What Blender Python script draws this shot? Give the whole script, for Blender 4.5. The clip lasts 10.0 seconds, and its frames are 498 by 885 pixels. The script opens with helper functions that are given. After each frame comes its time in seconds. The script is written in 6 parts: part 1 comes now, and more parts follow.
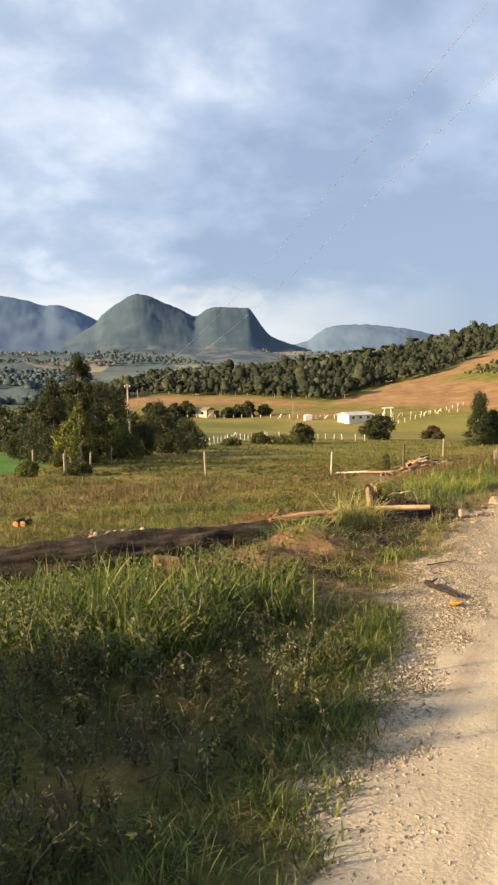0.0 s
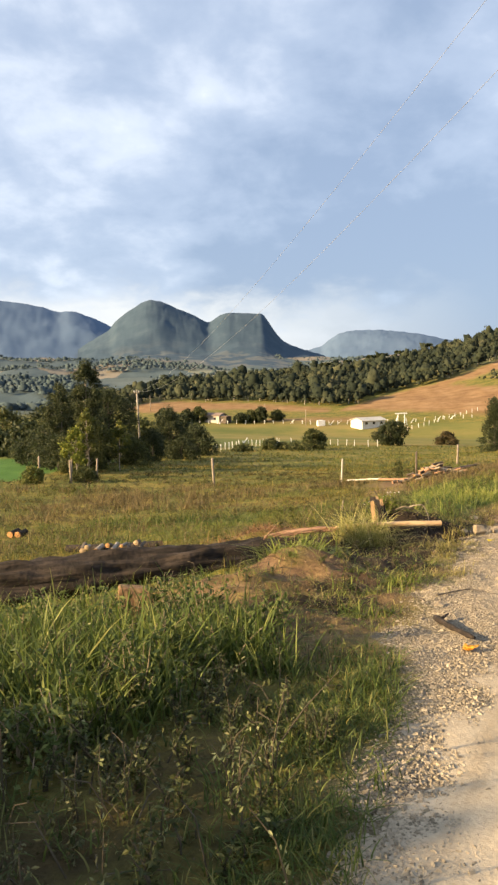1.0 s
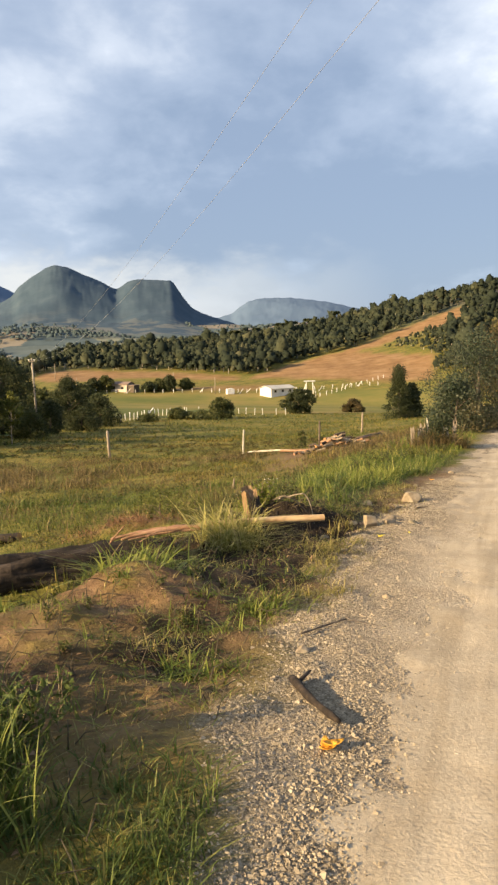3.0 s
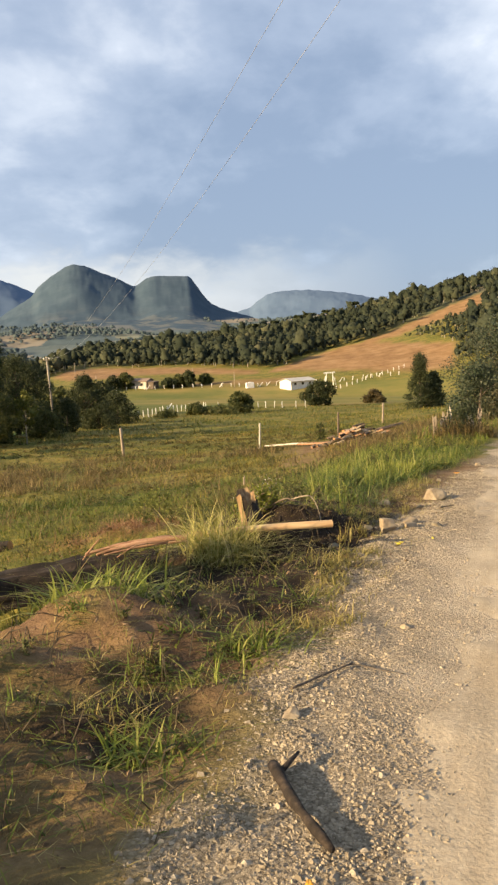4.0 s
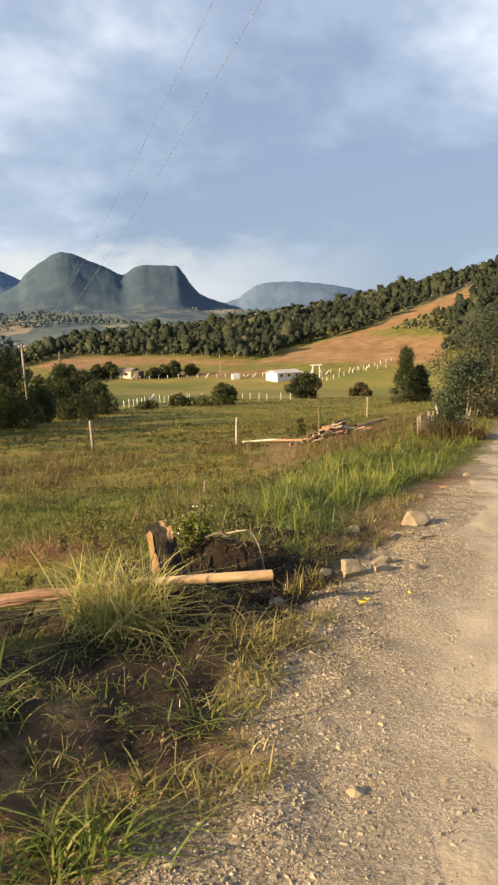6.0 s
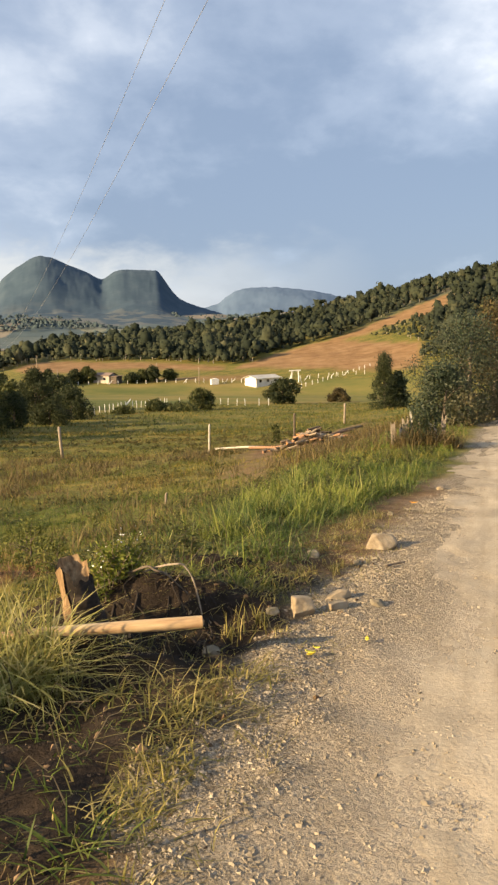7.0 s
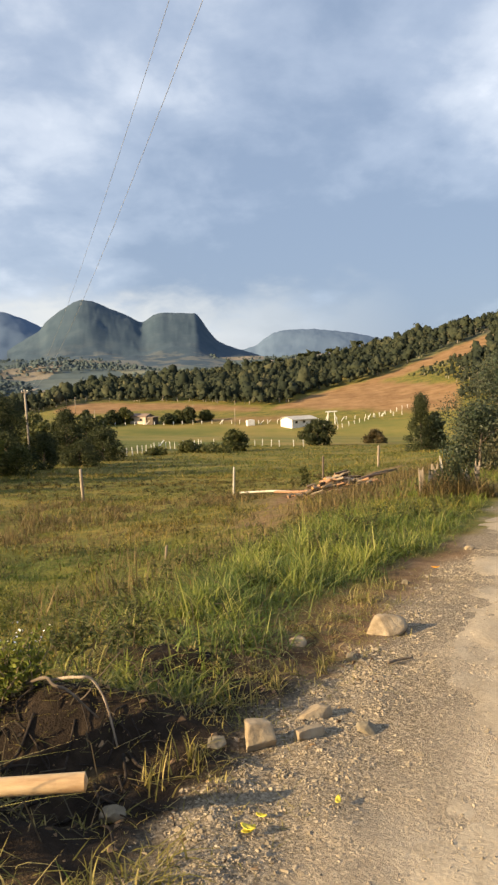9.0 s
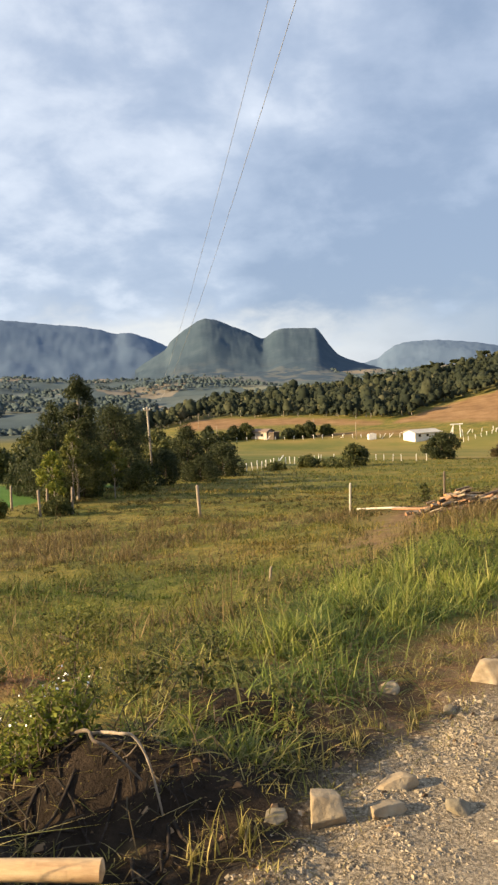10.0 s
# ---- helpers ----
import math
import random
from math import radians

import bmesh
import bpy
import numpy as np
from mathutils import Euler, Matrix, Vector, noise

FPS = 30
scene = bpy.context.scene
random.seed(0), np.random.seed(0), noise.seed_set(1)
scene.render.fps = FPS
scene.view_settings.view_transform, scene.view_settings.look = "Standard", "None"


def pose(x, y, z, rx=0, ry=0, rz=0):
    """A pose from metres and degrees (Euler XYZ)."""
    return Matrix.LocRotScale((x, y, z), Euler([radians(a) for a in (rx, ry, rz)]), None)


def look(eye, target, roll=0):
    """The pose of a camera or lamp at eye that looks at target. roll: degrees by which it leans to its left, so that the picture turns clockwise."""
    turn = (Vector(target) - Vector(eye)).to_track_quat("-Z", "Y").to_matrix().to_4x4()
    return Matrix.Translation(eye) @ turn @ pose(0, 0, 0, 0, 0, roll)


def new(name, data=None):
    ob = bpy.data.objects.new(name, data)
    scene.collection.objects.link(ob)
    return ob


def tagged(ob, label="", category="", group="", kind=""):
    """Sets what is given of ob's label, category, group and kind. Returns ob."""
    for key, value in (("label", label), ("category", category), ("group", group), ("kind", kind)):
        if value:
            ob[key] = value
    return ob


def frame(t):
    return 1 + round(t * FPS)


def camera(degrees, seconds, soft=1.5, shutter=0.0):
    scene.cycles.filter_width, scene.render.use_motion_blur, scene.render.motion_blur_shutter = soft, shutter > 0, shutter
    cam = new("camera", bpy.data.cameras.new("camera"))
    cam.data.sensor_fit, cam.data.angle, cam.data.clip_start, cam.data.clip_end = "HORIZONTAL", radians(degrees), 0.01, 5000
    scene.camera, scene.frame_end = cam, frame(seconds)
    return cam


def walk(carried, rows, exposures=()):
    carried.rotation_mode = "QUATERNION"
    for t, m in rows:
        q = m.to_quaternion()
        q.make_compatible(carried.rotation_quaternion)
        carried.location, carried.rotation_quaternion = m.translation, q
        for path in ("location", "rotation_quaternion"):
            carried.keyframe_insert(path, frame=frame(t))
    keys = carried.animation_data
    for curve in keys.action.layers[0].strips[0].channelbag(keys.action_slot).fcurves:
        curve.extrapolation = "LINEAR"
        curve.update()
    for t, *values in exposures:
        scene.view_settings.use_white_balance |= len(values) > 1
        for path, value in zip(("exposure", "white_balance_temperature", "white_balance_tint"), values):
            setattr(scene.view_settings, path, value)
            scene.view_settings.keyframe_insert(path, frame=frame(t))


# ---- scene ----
cam = camera(36.3, 10.0, soft=2.5)
PATH = [
    (0, (0.0, 0.0, 1.55), (0.001, 1.991, 1.362), -0.5),
    (0.5, (0.168, 0.522, 1.522), (0.147, 2.511, 1.309), -0.7),
    (1, (0.271, 0.979, 1.507), (0.237, 2.971, 1.334), -0.6),
    (1.5, (0.456, 1.421, 1.461), (0.461, 3.415, 1.309), -0.9),
    (2, (0.628, 1.909, 1.46), (0.645, 3.901, 1.278), 0.1),
    (2.5, (0.82, 2.406, 1.462), (0.991, 4.385, 1.236), -0.1),
    (2.7, (0.888, 2.546, 1.465), (1.082, 4.522, 1.223), -0.4),
    (3.8, (1.313, 3.793, 1.377), (1.474, 5.767, 1.105), -1.9),
    (4, (1.381, 3.973, 1.324), (1.52, 5.949, 1.051), -2.3),
    (4.5, (1.521, 4.47, 1.321), (1.578, 6.445, 1.016), -2.7),
    (5, (1.68, 4.988, 1.307), (1.837, 6.96, 1.012), -2.7),
    (5.5, (1.894, 5.46, 1.273), (2.071, 7.43, 0.975), -2.6),
    (6, (2.049, 5.894, 1.24), (2.222, 7.864, 0.943), -1.4),
    (6.2, (2.124, 6.079, 1.266), (2.331, 8.045, 0.963), -1.1),
    (7.3, (2.536, 6.938, 1.183), (2.779, 8.906, 0.921), -1.1),
    (7.5, (2.594, 7.092, 1.187), (2.878, 9.057, 0.946), -1.2),
    (8, (2.776, 7.437, 1.157), (3.098, 9.402, 0.97), -1.4),
    (8.5, (2.963, 7.726, 1.16), (3.167, 9.709, 1.0), -1.0),
    (9, (3.11, 8.037, 1.123), (3.242, 10.025, 0.947), -1.2),
    (9.5, (3.282, 8.319, 1.1), (3.344, 10.31, 0.926), -1.8),
    (10, (3.41, 8.537, 1.123), (3.224, 10.525, 0.995), -2.4),
]
EXPOSURES = [(0, 1.05), (0.5, 1.03), (1.0, 1.14), (2.0, 1.02), (4.0, 0.95), (6.0, 0.92), (7.5, 0.85), (8.5, 0.77), (9.0, 0.90), (9.5, 0.95), (10, 0.97)]
walk(cam, [(t, look(eye, target, roll)) for t, eye, target, roll in PATH], EXPOSURES)

# ---- light ----
SUN_AZ, SUN_EL = -112.0, 19.0

world = bpy.data.worlds.new("sky")
scene.world = world
world.use_nodes = True
wn, wl = world.node_tree.nodes, world.node_tree.links
wn.clear()


def wnode(kind, **values):
    node = wn.new(kind)
    for key, value in values.items():
        node.inputs[key].default_value = value
    return node


def wmath(op, a, b=0.0, clamp=False):
    node = wn.new("ShaderNodeMath")
    node.operation, node.use_clamp = op, clamp
    for n, v in enumerate((a, b)):
        if isinstance(v, (int, float)):
            node.inputs[n].default_value = v
        else:
            wl.new(v, node.inputs[n])
    return node.outputs[0]


def wmix(fac, a, b):
    node = wn.new("ShaderNodeMix")
    node.data_type = "RGBA"
    for slot, v in ((0, fac), (6, a), (7, b)):
        if isinstance(v, (int, float)):
            node.inputs[slot].default_value = v
        elif isinstance(v, tuple):
            node.inputs[slot].default_value = (*v, 1)
        else:
            wl.new(v, node.inputs[slot])
    return node.outputs[2]


sky = wn.new("ShaderNodeTexSky")
sky.sky_type, sky.sun_disc = "NISHITA", False
sky.sun_elevation, sky.sun_rotation = radians(SUN_EL), radians(SUN_AZ)
coord = wn.new("ShaderNodeTexCoord")
split = wn.new("ShaderNodeSeparateXYZ")
wl.new(coord.outputs["Generated"], split.inputs[0])
# the cloud deck: a flat layer seen in perspective
up = wmath("MAXIMUM", split.outputs[2], 0.0)
flat = wmath("ADD", up, 0.42)
deck = wn.new("ShaderNodeCombineXYZ")
wl.new(wmath("DIVIDE", split.outputs[0], flat), deck.inputs[0])
wl.new(wmath("DIVIDE", split.outputs[1], flat), deck.inputs[1])
big = wnode("ShaderNodeTexNoise", Scale=3.0, Detail=6.0, Roughness=0.52, Distortion=0.25)
wl.new(deck.outputs[0], big.inputs["Vector"])
fine = wnode("ShaderNodeTexNoise", Scale=7.5, Detail=6.0, Roughness=0.55, Distortion=0.15)
wl.new(deck.outputs[0], fine.inputs["Vector"])
puff = wmath("ADD", wmath("MULTIPLY", wmath("SUBTRACT", big.outputs[0], 0.5), 1.1), wmath("MULTIPLY", wmath("SUBTRACT", fine.outputs[0], 0.5), 0.85))
# thin and thick stretches of the deck: across, up, half widths, how much lighter
for cx, cz, wx_, wz_, much in ((-0.32, 0.27, 0.20, 0.17, 0.15), (-0.03, 0.375, 0.07, 0.05, 0.22), (-0.20, 0.25, 0.06, 0.04, 0.14), (0.40, 0.325, 0.13, 0.07, 0.44), (0.44, 0.28, 0.10, 0.06, 0.22), (0.26, 0.14, 0.30, 0.085, -0.46), (0.07, 0.25, 0.12, 0.09, -0.12)):
    across = wmath("DIVIDE", wmath("SUBTRACT", split.outputs[0], cx), wx_)
    height = wmath("DIVIDE", wmath("SUBTRACT", up, cz), wz_)
    bell = wmath("POWER", 2.718, wmath("MULTIPLY", wmath("ADD", wmath("MULTIPLY", across, across), wmath("MULTIPLY", height, height)), -1.0))
    puff = wmath("ADD", puff, wmath("MULTIPLY", bell, much))
# lighter towards the sun
sunward = wmath("ADD", wmath("MULTIPLY", split.outputs[0], -0.927), wmath("MULTIPLY", split.outputs[1], -0.375))
puff = wmath("ADD", wmath("ADD", puff, 0.48), wmath("MULTIPLY", sunward, 0.32))


def cloud_step(low, high):
    node = wn.new("ShaderNodeMapRange")
    node.interpolation_type = "SMOOTHSTEP"
    wl.new(puff, node.inputs[0])
    node.inputs[1].default_value, node.inputs[2].default_value = low, high
    return node.outputs[0]


cloud = wmix(cloud_step(0.05, 0.45), (0.152, 0.196, 0.276), (0.222, 0.266, 0.345))
cloud = wmix(cloud_step(0.38, 0.75), cloud, (0.350, 0.385, 0.445))
cloud = wmix(cloud_step(0.70, 0.96), cloud, (0.50, 0.52, 0.56))
band = wn.new("ShaderNodeMapRange")
band.interpolation_type = "SMOOTHSTEP"
wl.new(wmath("ADD", up, wmath("MULTIPLY", wmath("SUBTRACT", fine.outputs[0], 0.5), 0.13)), band.inputs[0])
band.inputs[1].default_value, band.inputs[2].default_value, band.inputs[3].default_value, band.inputs[4].default_value = 0.062, 0.128, 1.0, 0.0
glow = wmath("MULTIPLY", band.outputs[0], wmath("ADD", wmath("MULTIPLY", split.outputs[0], -2.6), 0.74, True), True)
cloud = wmix(wmath("MULTIPLY", glow, 0.85), cloud, (0.430, 0.430, 0.425))
tinted = wn.new("ShaderNodeMix")
tinted.data_type, tinted.blend_type = "RGBA", "ADD"
tinted.inputs[0].default_value = 0.012
wl.new(cloud, tinted.inputs[6])
wl.new(sky.outputs[0], tinted.inputs[7])
background = wnode("ShaderNodeBackground", Strength=1.0)
wl.new(tinted.outputs[2], background.inputs[0])
wl.new(background.outputs[0], wn.new("ShaderNodeOutputWorld").inputs[0])

sun = new("sun", bpy.data.lights.new("sun", "SUN"))
sun.data.energy, sun.data.angle, sun.data.color = 6.6, radians(0.9), (1.0, 0.73, 0.41)
toward = Vector((math.sin(radians(SUN_AZ)) * math.cos(radians(SUN_EL)), math.cos(radians(SUN_AZ)) * math.cos(radians(SUN_EL)), math.sin(radians(SUN_EL))))
sun.matrix_world = toward.to_track_quat("Z", "Y").to_matrix().to_4x4()

# ---- land ----
def lattice(xi, yi, seed):
    h = (xi * 374761393 + yi * 668265263 + seed * 974711) & 0x7FFFFFFF
    h = ((h ^ (h >> 13)) * 1274126177) & 0x7FFFFFFF
    return ((h ^ (h >> 16)) & 0xFFFF) / 65535.0


def value_noise(x, y, seed=0):
    xf, yf = np.floor(x), np.floor(y)
    u, v = x - xf, y - yf
    xi, yi = xf.astype(np.int64), yf.astype(np.int64)
    u, v = u * u * (3 - 2 * u), v * v * (3 - 2 * v)
    a = lattice(xi, yi, seed) * (1 - u) + lattice(xi + 1, yi, seed) * u
    b = lattice(xi, yi + 1, seed) * (1 - u) + lattice(xi + 1, yi + 1, seed) * u
    return (a * (1 - v) + b * v) * 2 - 1


def fbm(x, y, octaves=4, seed=0):
    total, size = 0.0, 1.0
    for n in range(octaves):
        total = total + value_noise(x * 2**n + 17.3 * n, y * 2**n - 9.1 * n, seed + n) * size
        size *= 0.5
    return total


def ramp(v, a, b):
    t = np.clip((v - a) / (b - a), 0, 1)
    return t * t * (3 - 2 * t)


ROAD_X, ROAD_Y = 0.429, 0.903


def along(x, y):
    return ROAD_X * x + ROAD_Y * y


def beside(x, y):
    """Metres to the right of the road's left edge."""
    return (x - 0.475 * y + 0.95) * 0.903


RIDGE_AZ = [-180, -60, -40, -16, -12, -8, -4, 0, 5, 10, 15, 20, 26, 40, 90, 180]
RIDGE_EL = [-1.0, -2.5, -2.6, -2.4, -1.9, -1.0, -0.6, -0.4, 0.2, 0.8, 1.9, 3.0, 4.0, 5.0, 4.0, -1.0]


def mound(x, y, cx, cy, h, rx, ry, turn=0.0):
    c, s = np.cos(turn), np.sin(turn)
    u, v = (x - cx) * c + (y - cy) * s, (y - cy) * c - (x - cx) * s
    return h * np.exp(-((u / rx) ** 2) - (v / ry) ** 2)


def ground_z(x, y, rough=True):
    x, y = np.asarray(x, float), np.asarray(y, float)
    dist = np.hypot(x, y) + 1e-6
    az = np.degrees(np.arctan2(x, y))
    k = np.minimum(1.0, 240.0 / dist)
    s = np.maximum(along(x * k, y * k), -12.0)
    d = beside(x * k, y * k)
    left = np.maximum(-d - 2.6, 0)
    z = 0.03 - 0.066 * s - 2.6 * (1 - np.exp(-left / 9.0)) * np.clip(left / 1.5, 0, 1) ** 0.3
    z = z + 0.12 * np.maximum(d - 6.0, 0) * np.exp(-np.maximum(d - 6, 0) / 60.0)
    ridge = 1.2 + 480 * np.tan(np.radians(np.interp(az, RIDGE_AZ, RIDGE_EL)))
    t = np.clip((dist - 240) / 240, 0, 1)
    z = z + (ridge - z) * t
    low = -42 + 0 * z
    z = z + (low - z) * ramp(dist, 500, 820)
    z = np.where(dist > 820, -42 + 42 * ramp(dist, 820, 1500) + 55 * ramp(dist, 1400, 2700) - 40 * ramp(dist, 3300, 4700), z)
    if rough:
        near = np.exp(-((dist / 40) ** 2))
        z = z + 0.05 * fbm(x / 2.3, y / 2.3, 3, 5) * ramp(-d, 0.8, 3.0) * near
        z = z + 0.075 * fbm(x / 0.8, y / 0.8, 3, 6) * ramp(-d, 4.0, 7.0) * (1 - ramp(dist, 60, 110))
        z = z + 0.6 * fbm(x / 30, y / 30, 3, 8) * ramp(dist, 40, 120) * (1 - ramp(dist, 100, 130) * (1 - ramp(dist, 240, 300)))
        z = z + 9.0 * fbm(x / 160, y / 160, 4, 11) * ramp(dist, 420, 900)
        z = z + 22.0 * fbm(x / 420, y / 420, 3, 14) * ramp(dist, 900, 1800)
        z = z + 0.026 * fbm(x / 0.26, y / 0.26, 4, 21) * ramp(-d, -0.1, 0.8) * np.exp(-((dist / 22) ** 2))
        dug = ramp(-d, 0.75, 1.25) * (1 - ramp(-d, 3.6, 4.6)) * ramp(s, 5.6, 7.0) * (1 - ramp(s, 13.0, 15.0))
        z = z + (0.055 * fbm(x / 0.5, y / 0.5, 3, 25) - 0.03 * np.abs(fbm(x / 0.22, y / 0.22, 2, 27)) + 0.012 * fbm(x / 0.11, y / 0.11, 2, 29)) * dug
    z = z + mound(x, y, 0.66, 8.9, 0.25, 0.55, 0.36, 0.3) + mound(x, y, 0.2, 8.1, 0.16, 0.45, 0.3)
    z = z + mound(x, y, 1.75, 11.2, 0.22, 0.55, 0.4) - mound(x, y, 2.35, 11.35, 0.13, 0.5, 0.3) + mound(x, y, 2.25, 12.0, 0.25, 0.72, 0.28)
    z = z - mound(x, y, 1.5, 10.0, 0.06, 0.6, 0.5) + mound(x, y, 2.6, 12.9, 0.1, 0.9, 0.5, 0.6) + mound(x, y, 0.2, 14.9, 0.22, 0.8, 0.35, -0.2)
    z = z - mound(x, y, -0.25, 9.75, 0.34, 0.75, 0.42, 0.26) - mound(x, y, 0.1, 9.35, 0.12, 0.4, 0.3, 0.26)
    return z


# ---- materials ----
def material(name, rough=0.9, bump=0.0, bump_scale=20.0, spec=0.3):
    m = bpy.data.materials.new(name)
    m.use_nodes = True
    b = m.node_tree.nodes["Principled BSDF"]
    b.inputs["Roughness"].default_value = rough
    b.inputs["Specular IOR Level"].default_value = spec
    if bump:
        n = noise_node(m, bump_scale, 6, 0.6)
        bn = m.node_tree.nodes.new("ShaderNodeBump")
        bn.inputs["Strength"].default_value = bump
        bn.inputs["Distance"].default_value = 0.02
        m.node_tree.links.new(n.outputs[0], bn.inputs["Height"])
        m.node_tree.links.new(bn.outputs[0], b.inputs["Normal"])
    return m


def noise_node(m, scale, detail=4, roughness=0.55, stretch=None):
    nodes, links = m.node_tree.nodes, m.node_tree.links
    n = nodes.new("ShaderNodeTexNoise")
    n.inputs["Scale"].default_value, n.inputs["Detail"].default_value, n.inputs["Roughness"].default_value = scale, detail, roughness
    tc = nodes.new("ShaderNodeTexCoord")
    if stretch:
        mp = nodes.new("ShaderNodeMapping")
        mp.inputs["Scale"].default_value = stretch
        links.new(tc.outputs["Object"], mp.inputs[0])
        links.new(mp.outputs[0], n.inputs["Vector"])
    else:
        links.new(tc.outputs["Object"], n.inputs["Vector"])
    return n


def ramp_node(m, source, stops):
    r = m.node_tree.nodes.new("ShaderNodeValToRGB")
    while len(r.color_ramp.elements) < len(stops):
        r.color_ramp.elements.new(0.5)
    for e, (p, c) in zip(r.color_ramp.elements, stops):
        e.position, e.color = p, (*c, 1)
    m.node_tree.links.new(source, r.inputs[0])
    return r.outputs[0]


def blend(m, fac, a, b, kind="MIX"):
    n = m.node_tree.nodes.new("ShaderNodeMix")
    n.data_type, n.blend_type = "RGBA", kind
    for slot, v in ((0, fac), (6, a), (7, b)):
        if isinstance(v, (int, float)):
            n.inputs[slot].default_value = v
        elif isinstance(v, tuple):
            n.inputs[slot].default_value = (*v, 1)
        else:
            m.node_tree.links.new(v, n.inputs[slot])
    return n.outputs[2]


def paint(m, colour):
    b = m.node_tree.nodes["Principled BSDF"]
    if isinstance(colour, tuple):
        b.inputs["Base Color"].default_value = (*colour, 1)
    else:
        m.node_tree.links.new(colour, b.inputs["Base Color"])
    return m


def grainy(name, stops, scale, rough=0.9, bump=0.3, bump_scale=30.0, stretch=None, second=None):
    """A surface with a coarse and a fine variation."""
    m = material(name, rough, bump, bump_scale)
    c = ramp_node(m, noise_node(m, scale, 7, 0.62, stretch).outputs[0], stops)
    s = ramp_node(m, noise_node(m, scale * 0.17, 3, 0.5).outputs[0], [(0.3, (0.72, 0.72, 0.72)), (0.7, second or (1.0, 1.0, 1.0))])
    return paint(m, blend(m, 0.8, c, s, "MULTIPLY"))


def foliage(name, stops, through_it=0.35, rough=0.6, patches=None):
    """Leaves and blades: a colour for each, and light that comes through them."""
    m = material(name, rough, spec=0.25)
    nodes, links = m.node_tree.nodes, m.node_tree.links
    geo = nodes.new("ShaderNodeNewGeometry")
    c = ramp_node(m, geo.outputs["Random Per Island"], stops)
    big = ramp_node(m, noise_node(m, 0.9, 3).outputs[0], [(0.3, (0.7, 0.72, 0.7)), (0.7, (1.15, 1.1, 1.0))])
    c = blend(m, 1.0, c, big, "MULTIPLY")
    if patches:
        c = blend(m, 1.0, c, ramp_node(m, noise_node(m, 0.16, 5, 0.6, (0.6, 1.5, 1.0)).outputs[0], patches), "MULTIPLY")
    paint(m, c)
    tr = nodes.new("ShaderNodeBsdfTranslucent")
    links.new(c, tr.inputs[0])
    mx = nodes.new("ShaderNodeMixShader")
    mx.inputs[0].default_value = through_it
    links.new(nodes["Principled BSDF"].outputs[0], mx.inputs[1])
    links.new(tr.outputs[0], mx.inputs[2])
    links.new(mx.outputs[0], nodes["Material Output"].inputs[0])
    return m


def zone(m, name):
    a = m.node_tree.nodes.new("ShaderNodeAttribute")
    a.attribute_name = name
    return a.outputs["Fac"]


# the land: pasture, with soil, gravel, crops and woodland floor where they lie
land = material("land", 0.95, 0.9, 30.0, 0.15)
crumb = land.node_tree.nodes.new("ShaderNodeBump")
crumb.inputs["Strength"].default_value, crumb.inputs["Distance"].default_value = 0.8, 0.012
land.node_tree.links.new(noise_node(land, 85.0, 4, 0.7).outputs[0], crumb.inputs["Height"])
coarse_bump = land.node_tree.nodes["Principled BSDF"].inputs["Normal"].links[0].from_node
land.node_tree.links.new(crumb.outputs[0], coarse_bump.inputs["Normal"])
pasture = ramp_node(land, noise_node(land, 0.22, 9, 0.68).outputs[0], [(0.30, (0.066, 0.080, 0.017)), (0.45, (0.128, 0.128, 0.028)), (0.58, (0.205, 0.168, 0.044)), (0.75, (0.145, 0.148, 0.033))])
pasture = blend(land, 0.75, pasture, ramp_node(land, noise_node(land, 1.0, 7, 0.7, (0.45, 1.6, 1.0)).outputs[0], [(0.32, (0.55, 0.60, 0.5)), (0.5, (1, 1, 1)), (0.68, (1.3, 1.2, 1.05))]), "MULTIPLY")
# fine dark mottling: shade at the foot of the grass, painted in
pasture = blend(land, 0.85, pasture, ramp_node(land, noise_node(land, 7.0, 9, 0.8).outputs[0], [(0.36, (0.28, 0.30, 0.26)), (0.5, (0.90, 0.90, 0.86)), (0.64, (1.5, 1.4, 1.2))]), "MULTIPLY")
soil = ramp_node(land, noise_node(land, 3.2, 9, 0.7).outputs[0], [(0.27, (0.075, 0.046, 0.026)), (0.5, (0.175, 0.108, 0.058)), (0.73, (0.33, 0.215, 0.12))])
# dark humus, blackened further so its colour also holds shade on the bank
humus_shade = ramp_node(land, noise_node(land, 7.0, 8, 0.7).outputs[0], [(0.3, (0.014, 0.010, 0.007)), (0.55, (0.031, 0.022, 0.015)), (0.75, (0.066, 0.047, 0.030))])
gravel_floor = ramp_node(land, noise_node(land, 34.0, 7, 0.8).outputs[0], [(0.34, (0.165, 0.135, 0.094)), (0.5, (0.27, 0.223, 0.158)), (0.68, (0.40, 0.338, 0.246))])
cells = land.node_tree.nodes.new("ShaderNodeTexVoronoi")
cells.inputs["Scale"].default_value = 62.0
cell_coord = land.node_tree.nodes.new("ShaderNodeTexCoord")
land.node_tree.links.new(cell_coord.outputs["Object"], cells.inputs["Vector"])
# cell edges darkened: shade in the gaps between stones, put into the colour
gravel_floor = blend(land, 0.85, gravel_floor, ramp_node(land, cells.outputs["Distance"], [(0.30, (1.12, 1.12, 1.12)), (0.55, (0.88, 0.88, 0.87)), (0.75, (0.50, 0.48, 0.46))]), "MULTIPLY")
cell_tone = land.node_tree.nodes.new("ShaderNodeSeparateColor")
land.node_tree.links.new(cells.outputs["Color"], cell_tone.inputs[0])
